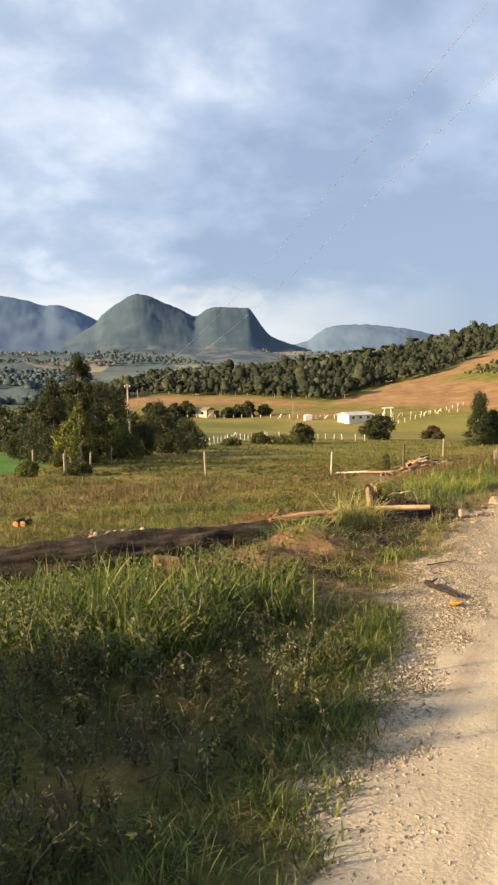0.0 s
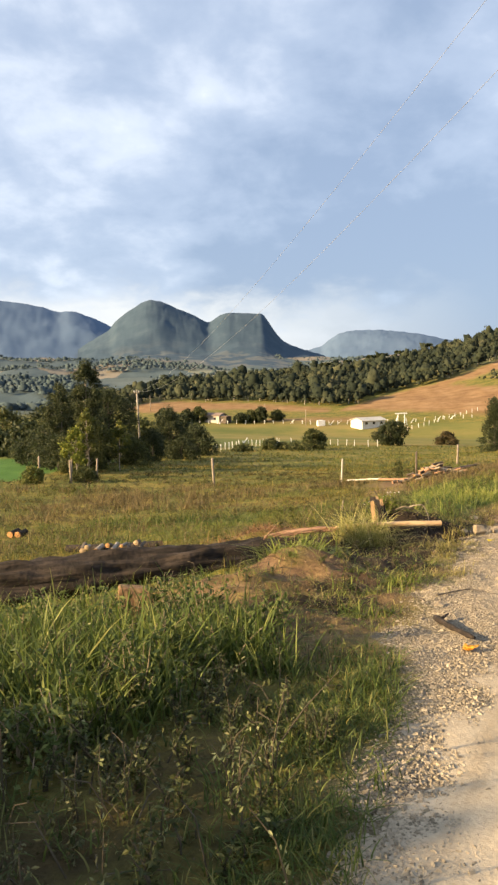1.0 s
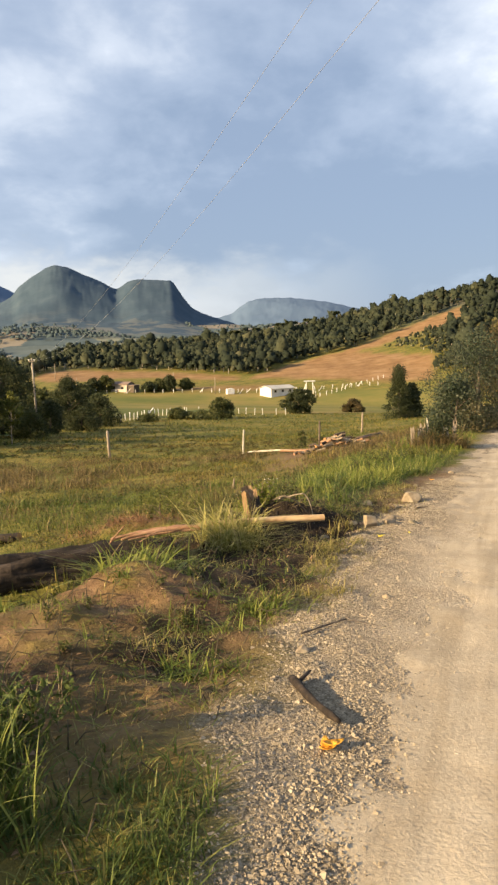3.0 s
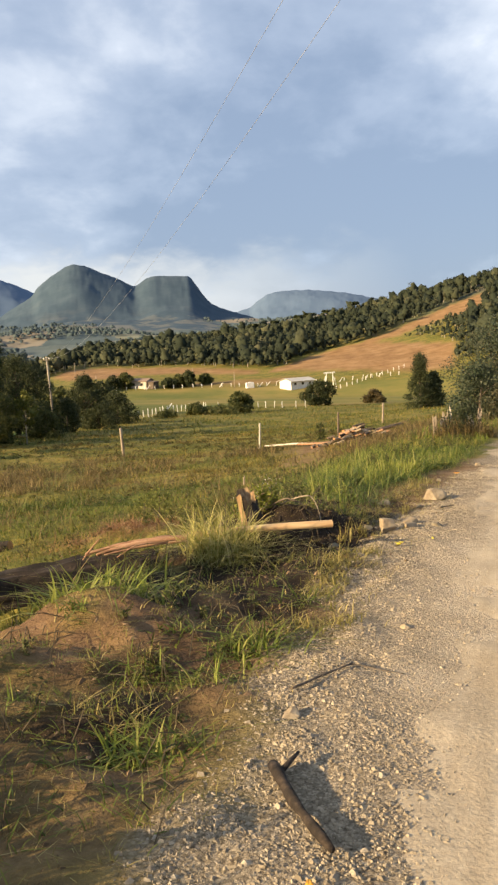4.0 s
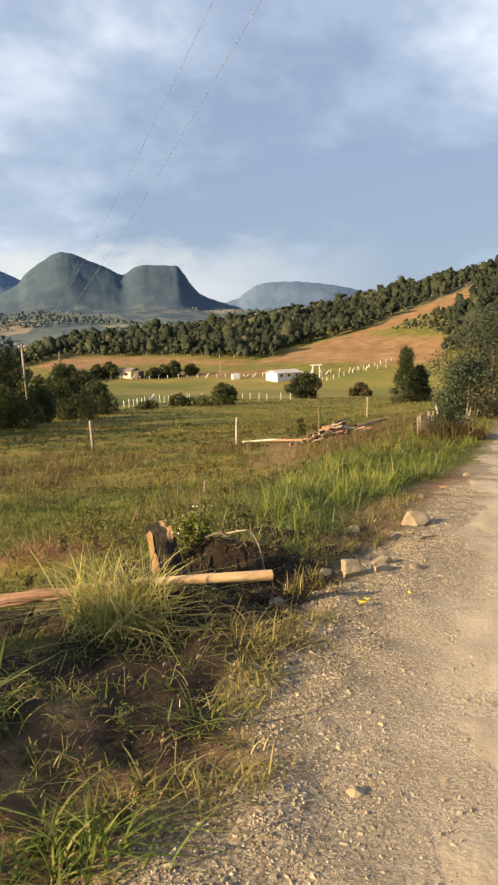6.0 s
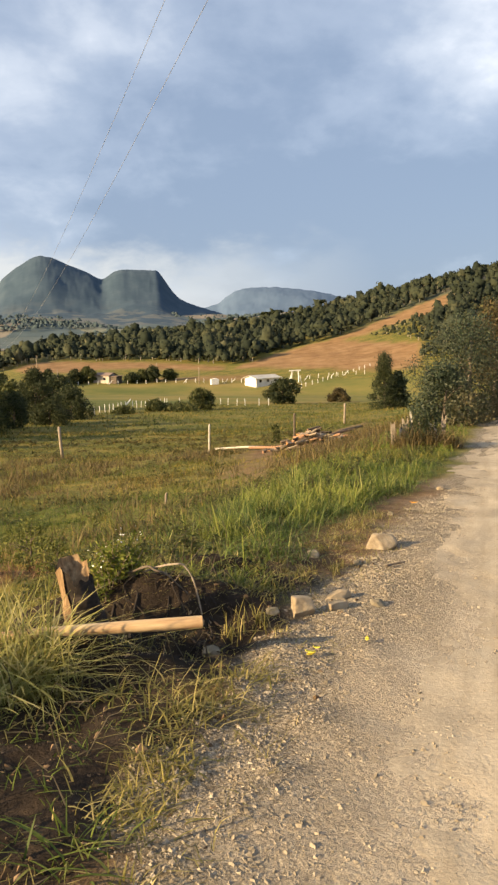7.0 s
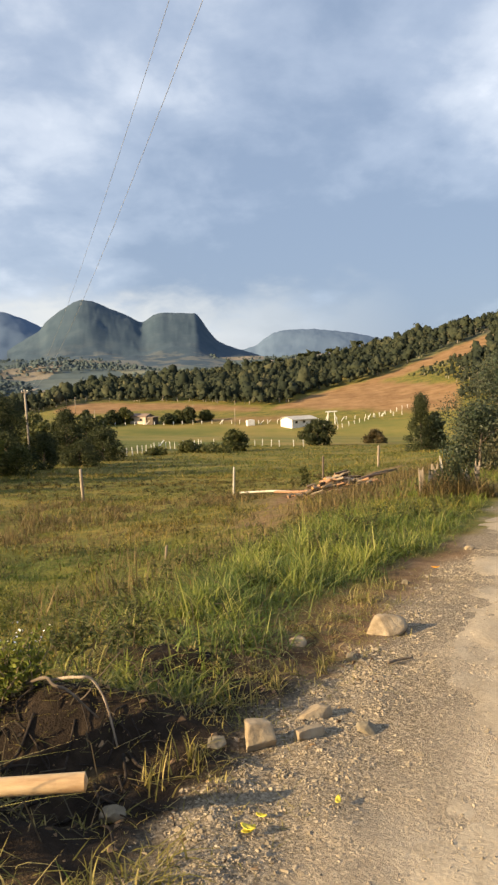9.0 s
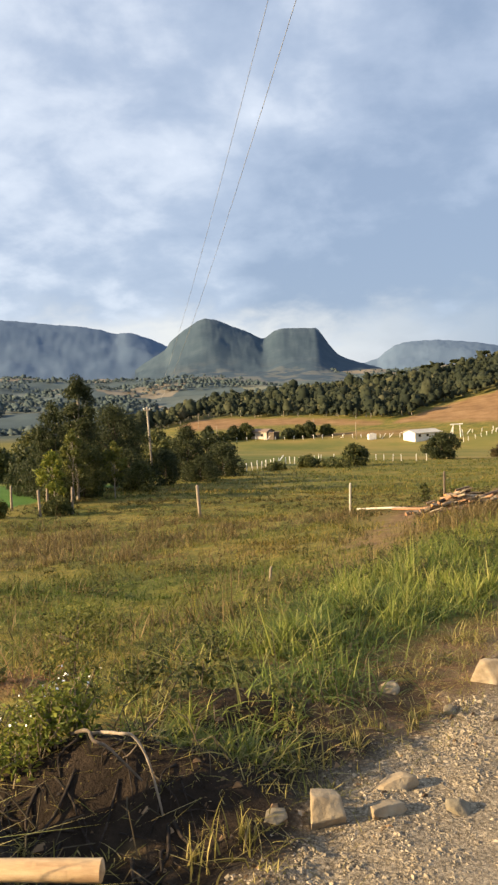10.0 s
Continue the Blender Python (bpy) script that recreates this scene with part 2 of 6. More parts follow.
gravel_floor = blend(land, 0.7, gravel_floor, ramp_node(land, cell_tone.outputs[0], [(0.0, (0.62, 0.61, 0.60)), (1.0, (1.35, 1.34, 1.32))]), "MULTIPLY")
dusty = ramp_node(land, noise_node(land, 2.0, 8, 0.6).outputs[0], [(0.3, (0.38, 0.31, 0.22)), (0.55, (0.48, 0.40, 0.29)), (0.75, (0.55, 0.47, 0.35))])
dusty = blend(land, 0.6, dusty, ramp_node(land, noise_node(land, 45.0, 6, 0.7).outputs[0], [(0.32, (0.68, 0.66, 0.64)), (0.55, (1, 1, 1)), (0.72, (1.1, 1.1, 1.1))]), "MULTIPLY")
turf = ramp_node(land, noise_node(land, 0.035, 9, 0.62).outputs[0], [(0.38, (0.10, 0.115, 0.028)), (0.5, (0.16, 0.148, 0.038)), (0.62, (0.23, 0.175, 0.055))])
lush = ramp_node(land, noise_node(land, 0.3, 5, 0.6).outputs[0], [(0.3, (0.055, 0.125, 0.02)), (0.7, (0.09, 0.175, 0.033))])
crop = ramp_node(land, noise_node(land, 0.16, 9, 0.7).outputs[0], [(0.3, (0.145, 0.082, 0.036)), (0.5, (0.235, 0.140, 0.064)), (0.7, (0.30, 0.195, 0.100))])
crop = blend(land, 0.8, crop, ramp_node(land, noise_node(land, 0.35, 6, 0.7, (0.25, 1.3, 1.0)).outputs[0], [(0.34, (0.66, 0.64, 0.60)), (0.52, (1, 1, 1)), (0.7, (1.15, 1.12, 1.05))]), "MULTIPLY")
# woodland floor, its dark tones tinted bluish to paint in distance haze
hazed_wood_floor = ramp_node(land, noise_node(land, 0.012, 9, 0.65).outputs[0], [(0.38, (0.036, 0.052, 0.044)), (0.48, (0.055, 0.072, 0.058)), (0.55, (0.098, 0.102, 0.074)), (0.62, (0.185, 0.155, 0.11))])
# far down the valley: a patchwork of woods, scrub and stubble
plots = land.node_tree.nodes.new("ShaderNodeTexVoronoi")
plots.inputs["Scale"].default_value = 0.0062
bent = blend(land, 0.12, (0.0, 0.0, 0.0), noise_node(land, 0.004, 5, 0.6).outputs[1])
swing = land.node_tree.nodes.new("ShaderNodeVectorMath")
swing.operation = "MULTIPLY_ADD"
swing.inputs[1].default_value = (2600.0, 2600.0, 0.0)
plot_coord = land.node_tree.nodes.new("ShaderNodeTexCoord")
land.node_tree.links.new(bent, swing.inputs[0])
land.node_tree.links.new(plot_coord.outputs["Object"], swing.inputs[2])
land.node_tree.links.new(swing.outputs[0], plots.inputs["Vector"])
plot_tone = land.node_tree.nodes.new("ShaderNodeSeparateColor")
land.node_tree.links.new(plots.outputs["Color"], plot_tone.inputs[0])
# plot tones shifted to blue-grey, so the colour itself holds the haze
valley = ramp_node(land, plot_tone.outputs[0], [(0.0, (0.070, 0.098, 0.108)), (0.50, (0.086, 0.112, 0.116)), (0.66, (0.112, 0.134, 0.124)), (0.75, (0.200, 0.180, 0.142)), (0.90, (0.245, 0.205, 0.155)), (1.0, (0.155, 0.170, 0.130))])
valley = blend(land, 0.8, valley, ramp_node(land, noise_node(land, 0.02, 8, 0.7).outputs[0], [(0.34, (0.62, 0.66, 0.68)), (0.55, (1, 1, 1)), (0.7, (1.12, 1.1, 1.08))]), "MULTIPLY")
c = pasture
for name, colour in (("turf", turf), ("lush", lush), ("crop", crop), ("woods", hazed_wood_floor), ("valley", valley), ("soil", soil), ("humus_shade", humus_shade), ("gravel", gravel_floor), ("dusty", dusty)):
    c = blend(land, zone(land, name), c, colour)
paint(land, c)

dust = material("road_dust", 0.95, 0.35, 42.0, 0.12)
dc = ramp_node(dust, noise_node(dust, 1.3, 9, 0.66).outputs[0], [(0.3, (0.39, 0.315, 0.215)), (0.5, (0.50, 0.412, 0.292)), (0.72, (0.58, 0.49, 0.36))])
dc = blend(dust, 0.75, dc, ramp_node(dust, noise_node(dust, 34.0, 7, 0.78).outputs[0], [(0.30, (0.60, 0.57, 0.53)), (0.46, (0.95, 0.95, 0.94)), (0.72, (1.1, 1.1, 1.1))]), "MULTIPLY")
streak = noise_node(dust, 1.0, 6, 0.6)
lengthwise = dust.node_tree.nodes.new("ShaderNodeMapping")
lengthwise.vector_type = "TEXTURE"
lengthwise.inputs["Rotation"].default_value = (0, 0, radians(-25.4))
lengthwise.inputs["Scale"].default_value = (0.18, 2.9, 1.0)
dust.node_tree.links.new(streak.inputs["Vector"].links[0].from_socket, lengthwise.inputs[0])
dust.node_tree.links.new(lengthwise.outputs[0], streak.inputs["Vector"])
dc = blend(dust, 0.8, dc, ramp_node(dust, streak.outputs[0], [(0.34, (0.70, 0.68, 0.64)), (0.5, (0.98, 0.98, 0.97)), (0.68, (1.12, 1.12, 1.12))]), "MULTIPLY")
edge_grit = ramp_node(dust, noise_node(dust, 30.0, 6, 0.75).outputs[0], [(0.3, (0.19, 0.156, 0.11)), (0.5, (0.315, 0.262, 0.186)), (0.72, (0.44, 0.37, 0.268))])
dc = blend(dust, zone(dust, "grit"), dc, edge_grit)
paint(dust, dc)

chips = material("gravel", 0.9, 0.25, 60.0, 0.2)
geo = chips.node_tree.nodes.new("ShaderNodeNewGeometry")
paint(chips, blend(chips, 0.5, ramp_node(chips, geo.outputs["Random Per Island"], [(0.0, (0.17, 0.140, 0.098)), (0.4, (0.27, 0.224, 0.158)), (0.85, (0.345, 0.289, 0.206)), (1.0, (0.40, 0.34, 0.25))]),
      ramp_node(chips, noise_node(chips, 40, 5).outputs[0], [(0.3, (0.6, 0.6, 0.6)), (0.7, (1.2, 1.2, 1.2))]), "MULTIPLY"))
grit_mat = material("fine_grit", 0.95, 0.0, 60.0, 0.15)
gg = grit_mat.node_tree.nodes.new("ShaderNodeNewGeometry")
paint(grit_mat, ramp_node(grit_mat, gg.outputs["Random Per Island"], [(0.0, (0.20, 0.165, 0.115)), (0.5, (0.31, 0.26, 0.185)), (1.0, (0.42, 0.36, 0.265))]))
rock_mat = grainy("sandstone", [(0.3, (0.22, 0.165, 0.10)), (0.5, (0.36, 0.285, 0.185)), (0.72, (0.46, 0.385, 0.27))], 9.0, 0.9, 0.5, 28.0)
grey_rock = grainy("grey_stone", [(0.3, (0.14, 0.118, 0.08)), (0.55, (0.245, 0.208, 0.145)), (0.75, (0.33, 0.285, 0.205))], 12.0, 0.9, 0.5, 30.0)
bark_dark = grainy("charred_bark", [(0.3, (0.010, 0.008, 0.006)), (0.5, (0.026, 0.019, 0.014)), (0.72, (0.075, 0.055, 0.040))], 9.0, 0.9, 1.0, 14.0, (0.35, 2.2, 2.2))
bark = grainy("bark", [(0.3, (0.06, 0.045, 0.032)), (0.5, (0.12, 0.095, 0.07)), (0.72, (0.22, 0.18, 0.14))], 8.0, 0.9, 0.8, 12.0, (2.0, 2.0, 0.4))
pale_bark = grainy("pale_bark", [(0.3, (0.20, 0.17, 0.13)), (0.6, (0.36, 0.32, 0.26))], 5.0, 0.85, 0.4, 12.0, (2.0, 2.0, 0.5))
fresh_wood = grainy("peeled_wood", [(0.3, (0.32, 0.19, 0.095)), (0.5, (0.50, 0.35, 0.19)), (0.72, (0.62, 0.48, 0.30))], 6.0, 0.7, 0.3, 18.0, (0.5, 4.0, 4.0))
pink_wood = grainy("stripped_wood", [(0.3, (0.17, 0.085, 0.048)), (0.5, (0.33, 0.185, 0.105)), (0.72, (0.46, 0.29, 0.18))], 6.0, 0.75, 0.5, 16.0, (0.4, 5.0, 5.0))
cut_end = grainy("cut_end", [(0.3, (0.30, 0.13, 0.045)), (0.6, (0.50, 0.27, 0.10)), (0.8, (0.62, 0.42, 0.21))], 14.0, 0.8, 0.3, 30.0)
grey_wood = grainy("weathered_wood", [(0.3, (0.17, 0.13, 0.09)), (0.55, (0.33, 0.27, 0.20)), (0.75, (0.46, 0.40, 0.31))], 9.0, 0.9, 0.7, 16.0, (3.0, 3.0, 0.4))
white_paint = grainy("whitewash", [(0.3, (0.62, 0.60, 0.55)), (0.6, (0.80, 0.79, 0.75))], 3.0, 0.8, 0.1, 9.0)
sheet_roof = grainy("sheet_roof", [(0.3, (0.42, 0.395, 0.35)), (0.7, (0.58, 0.55, 0.49))], 1.5, 0.5, 0.1, 5.0)
tile_roof = grainy("tile_roof", [(0.3, (0.17, 0.12, 0.095)), (0.7, (0.30, 0.22, 0.17))], 2.0, 0.9, 0.4, 6.0)
plaster = grainy("house_plaster", [(0.3, (0.40, 0.34, 0.28)), (0.7, (0.54, 0.47, 0.39))], 1.0, 0.9, 0.1, 6.0)
window_dark = paint(material("window_glass", 0.15, spec=0.6), (0.02, 0.022, 0.025))
wire_mat = paint(material("cable", 0.6), (0.245, 0.255, 0.28))
dead_leaf = grainy("orange_peel", [(0.3, (0.70, 0.26, 0.02)), (0.6, (0.85, 0.42, 0.05)), (0.8, (0.85, 0.62, 0.18))], 22.0, 0.6, 0.3, 40.0)
yellow_leaf = grainy("yellow_leaf", [(0.3, (0.60, 0.48, 0.03)), (0.7, (0.78, 0.66, 0.10))], 20.0, 0.6, 0.2, 40.0)

green_blade = foliage("green_grass", [(0.0, (0.055, 0.085, 0.014)), (0.4, (0.115, 0.155, 0.024)), (0.75, (0.175, 0.22, 0.040)), (1.0, (0.32, 0.31, 0.09))])
dry_blade = foliage("dry_grass", [(0.0, (0.12, 0.115, 0.030)), (0.4, (0.235, 0.21, 0.058)), (0.75, (0.36, 0.30, 0.105)), (1.0, (0.48, 0.40, 0.19))])
pasture_blade = foliage("pasture_grass", [(0.0, (0.050, 0.068, 0.016)), (0.45, (0.115, 0.122, 0.027)), (0.8, (0.20, 0.180, 0.048)), (1.0, (0.30, 0.25, 0.09))], patches=[(0.36, (0.62, 0.86, 0.62)), (0.47, (0.95, 1.0, 0.85)), (0.56, (1.25, 1.08, 0.85)), (0.66, (1.05, 0.80, 0.70))])
# darker copy of the green grass: the verge's shade is in its colour
shaded_blade = foliage("shaded_grass", [(0.0, (0.040, 0.066, 0.014)), (0.45, (0.078, 0.112, 0.024)), (0.8, (0.13, 0.165, 0.038)), (1.0, (0.26, 0.24, 0.08))])
dull_weed = foliage("dull_weed", [(0.0, (0.045, 0.056, 0.022)), (0.5, (0.095, 0.108, 0.044)), (1.0, (0.19, 0.185, 0.095))])
dark_leaf = foliage("dark_leaf", [(0.0, (0.020, 0.030, 0.012)), (0.5, (0.042, 0.055, 0.022)), (1.0, (0.085, 0.095, 0.040))])
mid_leaf = foliage("mid_leaf", [(0.0, (0.036, 0.050, 0.016)), (0.5, (0.078, 0.090, 0.028)), (1.0, (0.15, 0.15, 0.052))])
bright_leaf = foliage("bright_leaf", [(0.0, (0.08, 0.11, 0.015)), (0.5, (0.16, 0.19, 0.03)), (1.0, (0.27, 0.27, 0.05))])
brown_leaf = foliage("brown_leaf", [(0.0, (0.045, 0.04, 0.02)), (0.5, (0.085, 0.07, 0.032)), (1.0, (0.15, 0.11, 0.05))])


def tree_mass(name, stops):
    """Woods far off: one tone a tree, mottled by its leaves."""
    m = material(name, 0.95, spec=0.1)
    c = ramp_node(m, zone(m, "tint"), stops)
    return paint(m, blend(m, 0.8, c, ramp_node(m, noise_node(m, 0.8, 8, 0.8).outputs[0], [(0.36, (0.68, 0.69, 0.69)), (0.64, (1.28, 1.28, 1.24))]), "MULTIPLY"))


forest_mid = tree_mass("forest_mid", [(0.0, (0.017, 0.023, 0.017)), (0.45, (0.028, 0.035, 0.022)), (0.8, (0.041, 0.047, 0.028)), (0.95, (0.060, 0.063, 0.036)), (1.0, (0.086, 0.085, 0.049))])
# valley copses: blue-grey because distance haze is part of the colour
hazed_copse = tree_mass("hazed_copse", [(0.0, (0.046, 0.066, 0.074)), (0.6, (0.058, 0.080, 0.086)), (1.0, (0.074, 0.094, 0.094))])
petal = paint(material("white_petal", 0.6), (0.8, 0.8, 0.76))
grey_leaf = foliage("grey_leaf", [(0.0, (0.024, 0.034, 0.020)), (0.5, (0.050, 0.062, 0.036)), (1.0, (0.105, 0.112, 0.072))], 0.2, 0.5, patches=[(0.40, (0.75, 0.95, 0.9)), (0.52, (1, 1, 1)), (0.64, (1.5, 1.1, 0.95))])
# mountains: the haze of distance is put into these bluish base colours
hazed_hill_forest = material("hazed_hill_forest", 1.0, spec=0.1)
hf = ramp_node(hazed_hill_forest, noise_node(hazed_hill_forest, 0.014, 10, 0.72).outputs[0], [(0.3, (0.040, 0.066, 0.094)), (0.52, (0.052, 0.080, 0.110)), (0.72, (0.068, 0.097, 0.124))])
# fields low on the slopes, greyed in colour to stand for haze
hazed_low_fields = ramp_node(hazed_hill_forest, noise_node(hazed_hill_forest, 0.010, 7, 0.6).outputs[0], [(0.49, (0.0, 0.0, 0.0)), (0.55, (1.0, 1.0, 1.0))])
low_mask = hazed_hill_forest.node_tree.nodes.new("ShaderNodeMath")
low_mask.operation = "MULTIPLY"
hazed_hill_forest.node_tree.links.new(hazed_low_fields, low_mask.inputs[0])
hazed_hill_forest.node_tree.links.new(zone(hazed_hill_forest, "lowland"), low_mask.inputs[1])
paint(hazed_hill_forest, blend(hazed_hill_forest, low_mask.outputs[0], hf, (0.118, 0.130, 0.130)))
hazed_far_hill = material("hazed_far_hill", 1.0, spec=0.1)
paint(hazed_far_hill, ramp_node(hazed_far_hill, noise_node(hazed_far_hill, 0.012, 10, 0.7).outputs[0], [(0.3, (0.084, 0.130, 0.205)), (0.52, (0.092, 0.139, 0.214)), (0.72, (0.102, 0.149, 0.223))]))


# ---- mesh helpers ----


def mesh_of(name, verts, faces, smooth=False):
    me = bpy.data.meshes.new(name)
    me.from_pydata(np.asarray(verts).tolist(), [], faces.tolist() if isinstance(faces, np.ndarray) else faces)
    if smooth:
        me.polygons.foreach_set("use_smooth", np.ones(len(me.polygons), bool))
    me.update()
    return me


def part(name, me, mat, parent=None, label="", at=None):
    """Links a mesh as one object, under a thing if one is given."""
    if not isinstance(me, bpy.types.Mesh):
        bm, me = me, bpy.data.meshes.new(name)
        bm.to_mesh(me)
        bm.free()
    if mat and not me.materials:
        me.materials.append(mat)
    ob = new(name, me)
    if at is not None:
        ob.matrix_basis = at
    if parent:
        ob.parent = parent
    if label:
        ob["label"] = label
    return ob


def thing(name, label, category, at=None, group=""):
    ob = tagged(new(name), label, category, group)
    ob.empty_display_size = 0.2
    if at is not None:
        ob.matrix_basis = at
    return ob


def spot(x, y, dz=0.0, rz=0.0):
    return pose(x, y, float(ground_z(x, y)) + dz, 0, 0, rz)


def joined(pieces):
    """One pair of verts and faces out of many."""
    verts, faces, n = [], [], 0
    for v, f in pieces:
        verts.append(np.asarray(v, float))
        faces.extend([[i + n for i in face] for face in f])
        n += len(v)
    return np.concatenate(verts), faces


def tube(points, radii, sides=8, wobble=0.0, seed=0, caps=True):
    """A round limb along points."""
    points = [Vector(p) for p in points]
    r = random.Random(seed)
    verts, faces = [], []
    for n, p in enumerate(points):
        ahead = (points[min(n + 1, len(points) - 1)] - points[max(n - 1, 0)]).normalized()
        side = ahead.cross(Vector((0.13, 0.31, 0.94))).normalized()
        upward = side.cross(ahead)
        for k in range(sides):
            a = math.tau * k / sides
            q = radii[n] * (1 + wobble * r.uniform(-1, 1))
            verts.append(p + side * math.cos(a) * q + upward * math.sin(a) * q)
    for n in range(len(points) - 1):
        for k in range(sides):
            a, b = n * sides + k, n * sides + (k + 1) % sides
            faces.append([a, b, b + sides, a + sides])
    if caps:
        faces.append(list(range(sides))[::-1])
        faces.append([(len(points) - 1) * sides + k for k in range(sides)])
    return np.array([tuple(v) for v in verts]), faces


def box(x0, x1, y0, y1, z0, z1):
    v = np.array([(x, y, z) for z in (z0, z1) for y in (y0, y1) for x in (x0, x1)], float)
    return v, [[0, 2, 3, 1], [4, 5, 7, 6], [0, 1, 5, 4], [2, 6, 7, 3], [0, 4, 6, 2], [1, 3, 7, 5]]


def bevelled(size, bevel=0.01):
    bm = bmesh.new()
    bmesh.ops.create_cube(bm, size=1.0)
    bmesh.ops.scale(bm, vec=size, verts=bm.verts)
    bmesh.ops.bevel(bm, geom=bm.edges[:], offset=bevel, segments=2, affect="EDGES")
    return bm


def stone(size, seed, cuts=7, detail=3, sharp=0.78, boxy=False):
    """A worn stone: a ball flattened by a few planes, with a rough skin."""
    r = random.Random(seed)
    bm = bmesh.new()
    bmesh.ops.create_icosphere(bm, subdivisions=detail, radius=1.0)
    planes = []
    for _ in range(cuts):
        n = Vector((r.gauss(0, 1), r.gauss(0, 1), r.gauss(0, 0.8))).normalized()
        planes.append((n, r.uniform(sharp - 0.16, sharp + 0.1)))
    if boxy:
        planes += [(Vector(w), 0.62 + r.uniform(-0.05, 0.05)) for w in ((1, 0.1, 0.12), (-1, 0.15, 0), (0.1, 1, 0.1), (0, -1, 0.2), (0.12, 0.1, 1), (0, 0, -1))]
    for v in bm.verts:
        for n, far in planes:
            over = v.co.dot(n) - far
            if over > 0:
                v.co -= n * over * 0.92
        v.co *= 1 + 0.05 * noise.noise(v.co * 2.5 + Vector((seed, 0, 0))) + 0.02 * noise.noise(v.co * 9)
        v.co = Vector((v.co.x * size[0], v.co.y * size[1], v.co.z * size[2]))
    for f in bm.faces:
        f.smooth = True
    return bm


def blades(base, height, width, lean=0.35, bend=0.5, seed=1, levels=4):
    """Blades of grass as tapered strips that bow over. base: n x 3."""
    r = np.random.default_rng(seed)
    n = len(base)
    turn = r.uniform(0, math.tau, n)
    out = np.stack([np.cos(turn), np.sin(turn), 0 * turn], 1)
    face = turn + r.uniform(0.7, 2.4, n)
    side = np.stack([np.cos(face), np.sin(face), 0 * face], 1) * (width / 2)[:, None]
    tilt = np.abs(r.normal(0, lean, n))[:, None]
    curl = np.abs(r.normal(bend, bend * 0.6, n))[:, None]
    h = height[:, None]
    rise = np.array([[0, 0, 1.0]])
    rows = []
    for k in range(levels + 1):
        t = k / levels
        p = base + h * (rise * (t - 0.42 * np.minimum(curl, 1.6) * t * t) * (1 / np.sqrt(1 + tilt**2)) + out * (tilt * t * 0.7 + 0.62 * curl * t * t))
        if k == levels:
            rows.append(p)
        else:
            q = side * (1 - 0.75 * t**2)
            rows += [p - q, p + q]
    m = len(rows)
    v = np.stack(rows, 1).reshape(-1, 3)
    tri = []
    for k in range(levels - 1):
        a = 2 * k
        tri += [[a, a + 1, a + 3], [a, a + 3, a + 2]]
    tri.append([2 * levels - 2, 2 * levels - 1, 2 * levels])
    f = (np.array(tri)[None] + np.arange(n)[:, None, None] * m).reshape(-1, 3)
    return v, f


def leaf_cards(centres, size, seed=1, flat=0.0, slim=0.55, out=None, loose=0.55):
    """Small leaves: four-cornered, pointed, with a fold. out: the way that each leaf's face looks, give or take."""
    r = np.random.default_rng(seed)
    n = len(centres)
    if out is None:
        a = r.normal(size=(n, 3))
        a[:, 2] *= 1 - flat
        a /= np.linalg.norm(a, axis=1)[:, None]
        b = np.cross(a, r.normal(size=(n, 3)))
    else:
        face = out + loose * r.normal(size=(n, 3))
        face /= np.linalg.norm(face, axis=1)[:, None] + 1e-9
        a = np.cross(face, r.normal(size=(n, 3)))
        a /= np.linalg.norm(a, axis=1)[:, None] + 1e-9
        b = np.cross(face, a)
    b /= np.linalg.norm(b, axis=1)[:, None] + 1e-9
    c = np.cross(a, b)
    s = (np.asarray(size) * r.uniform(0.6, 1.3, n))[:, None]
    v = np.stack([centres - a * s, centres + b * s * slim + c * s * 0.15, centres + a * s, centres - b * s * slim + c * s * 0.15], 1).reshape(-1, 3)
    f = np.arange(n)[:, None] * 4 + np.array([[0, 1, 2, 3]])
    return v, f


def crown_points(clumps, n, seed=1, shell=0.55):
    """Leaf places round clumps (x, y, z, radius), more near their skins, and the way out of the clump at each."""
    r = np.random.default_rng(seed)
    clumps = np.asarray(clumps, float)
    pick = r.choice(len(clumps), n, p=clumps[:, 3] ** 2 / (clumps[:, 3] ** 2).sum())
    way = r.normal(size=(n, 3))
    way /= np.linalg.norm(way, axis=1)[:, None]
    far = (shell + (1 - shell) * r.random(n)) * (1 + 0.2 * r.normal(size=n))
    return clumps[pick, :3] + way * (clumps[pick, 3] * np.clip(far, 0.1, 1.35))[:, None] * np.array([1, 1, 0.85]), way


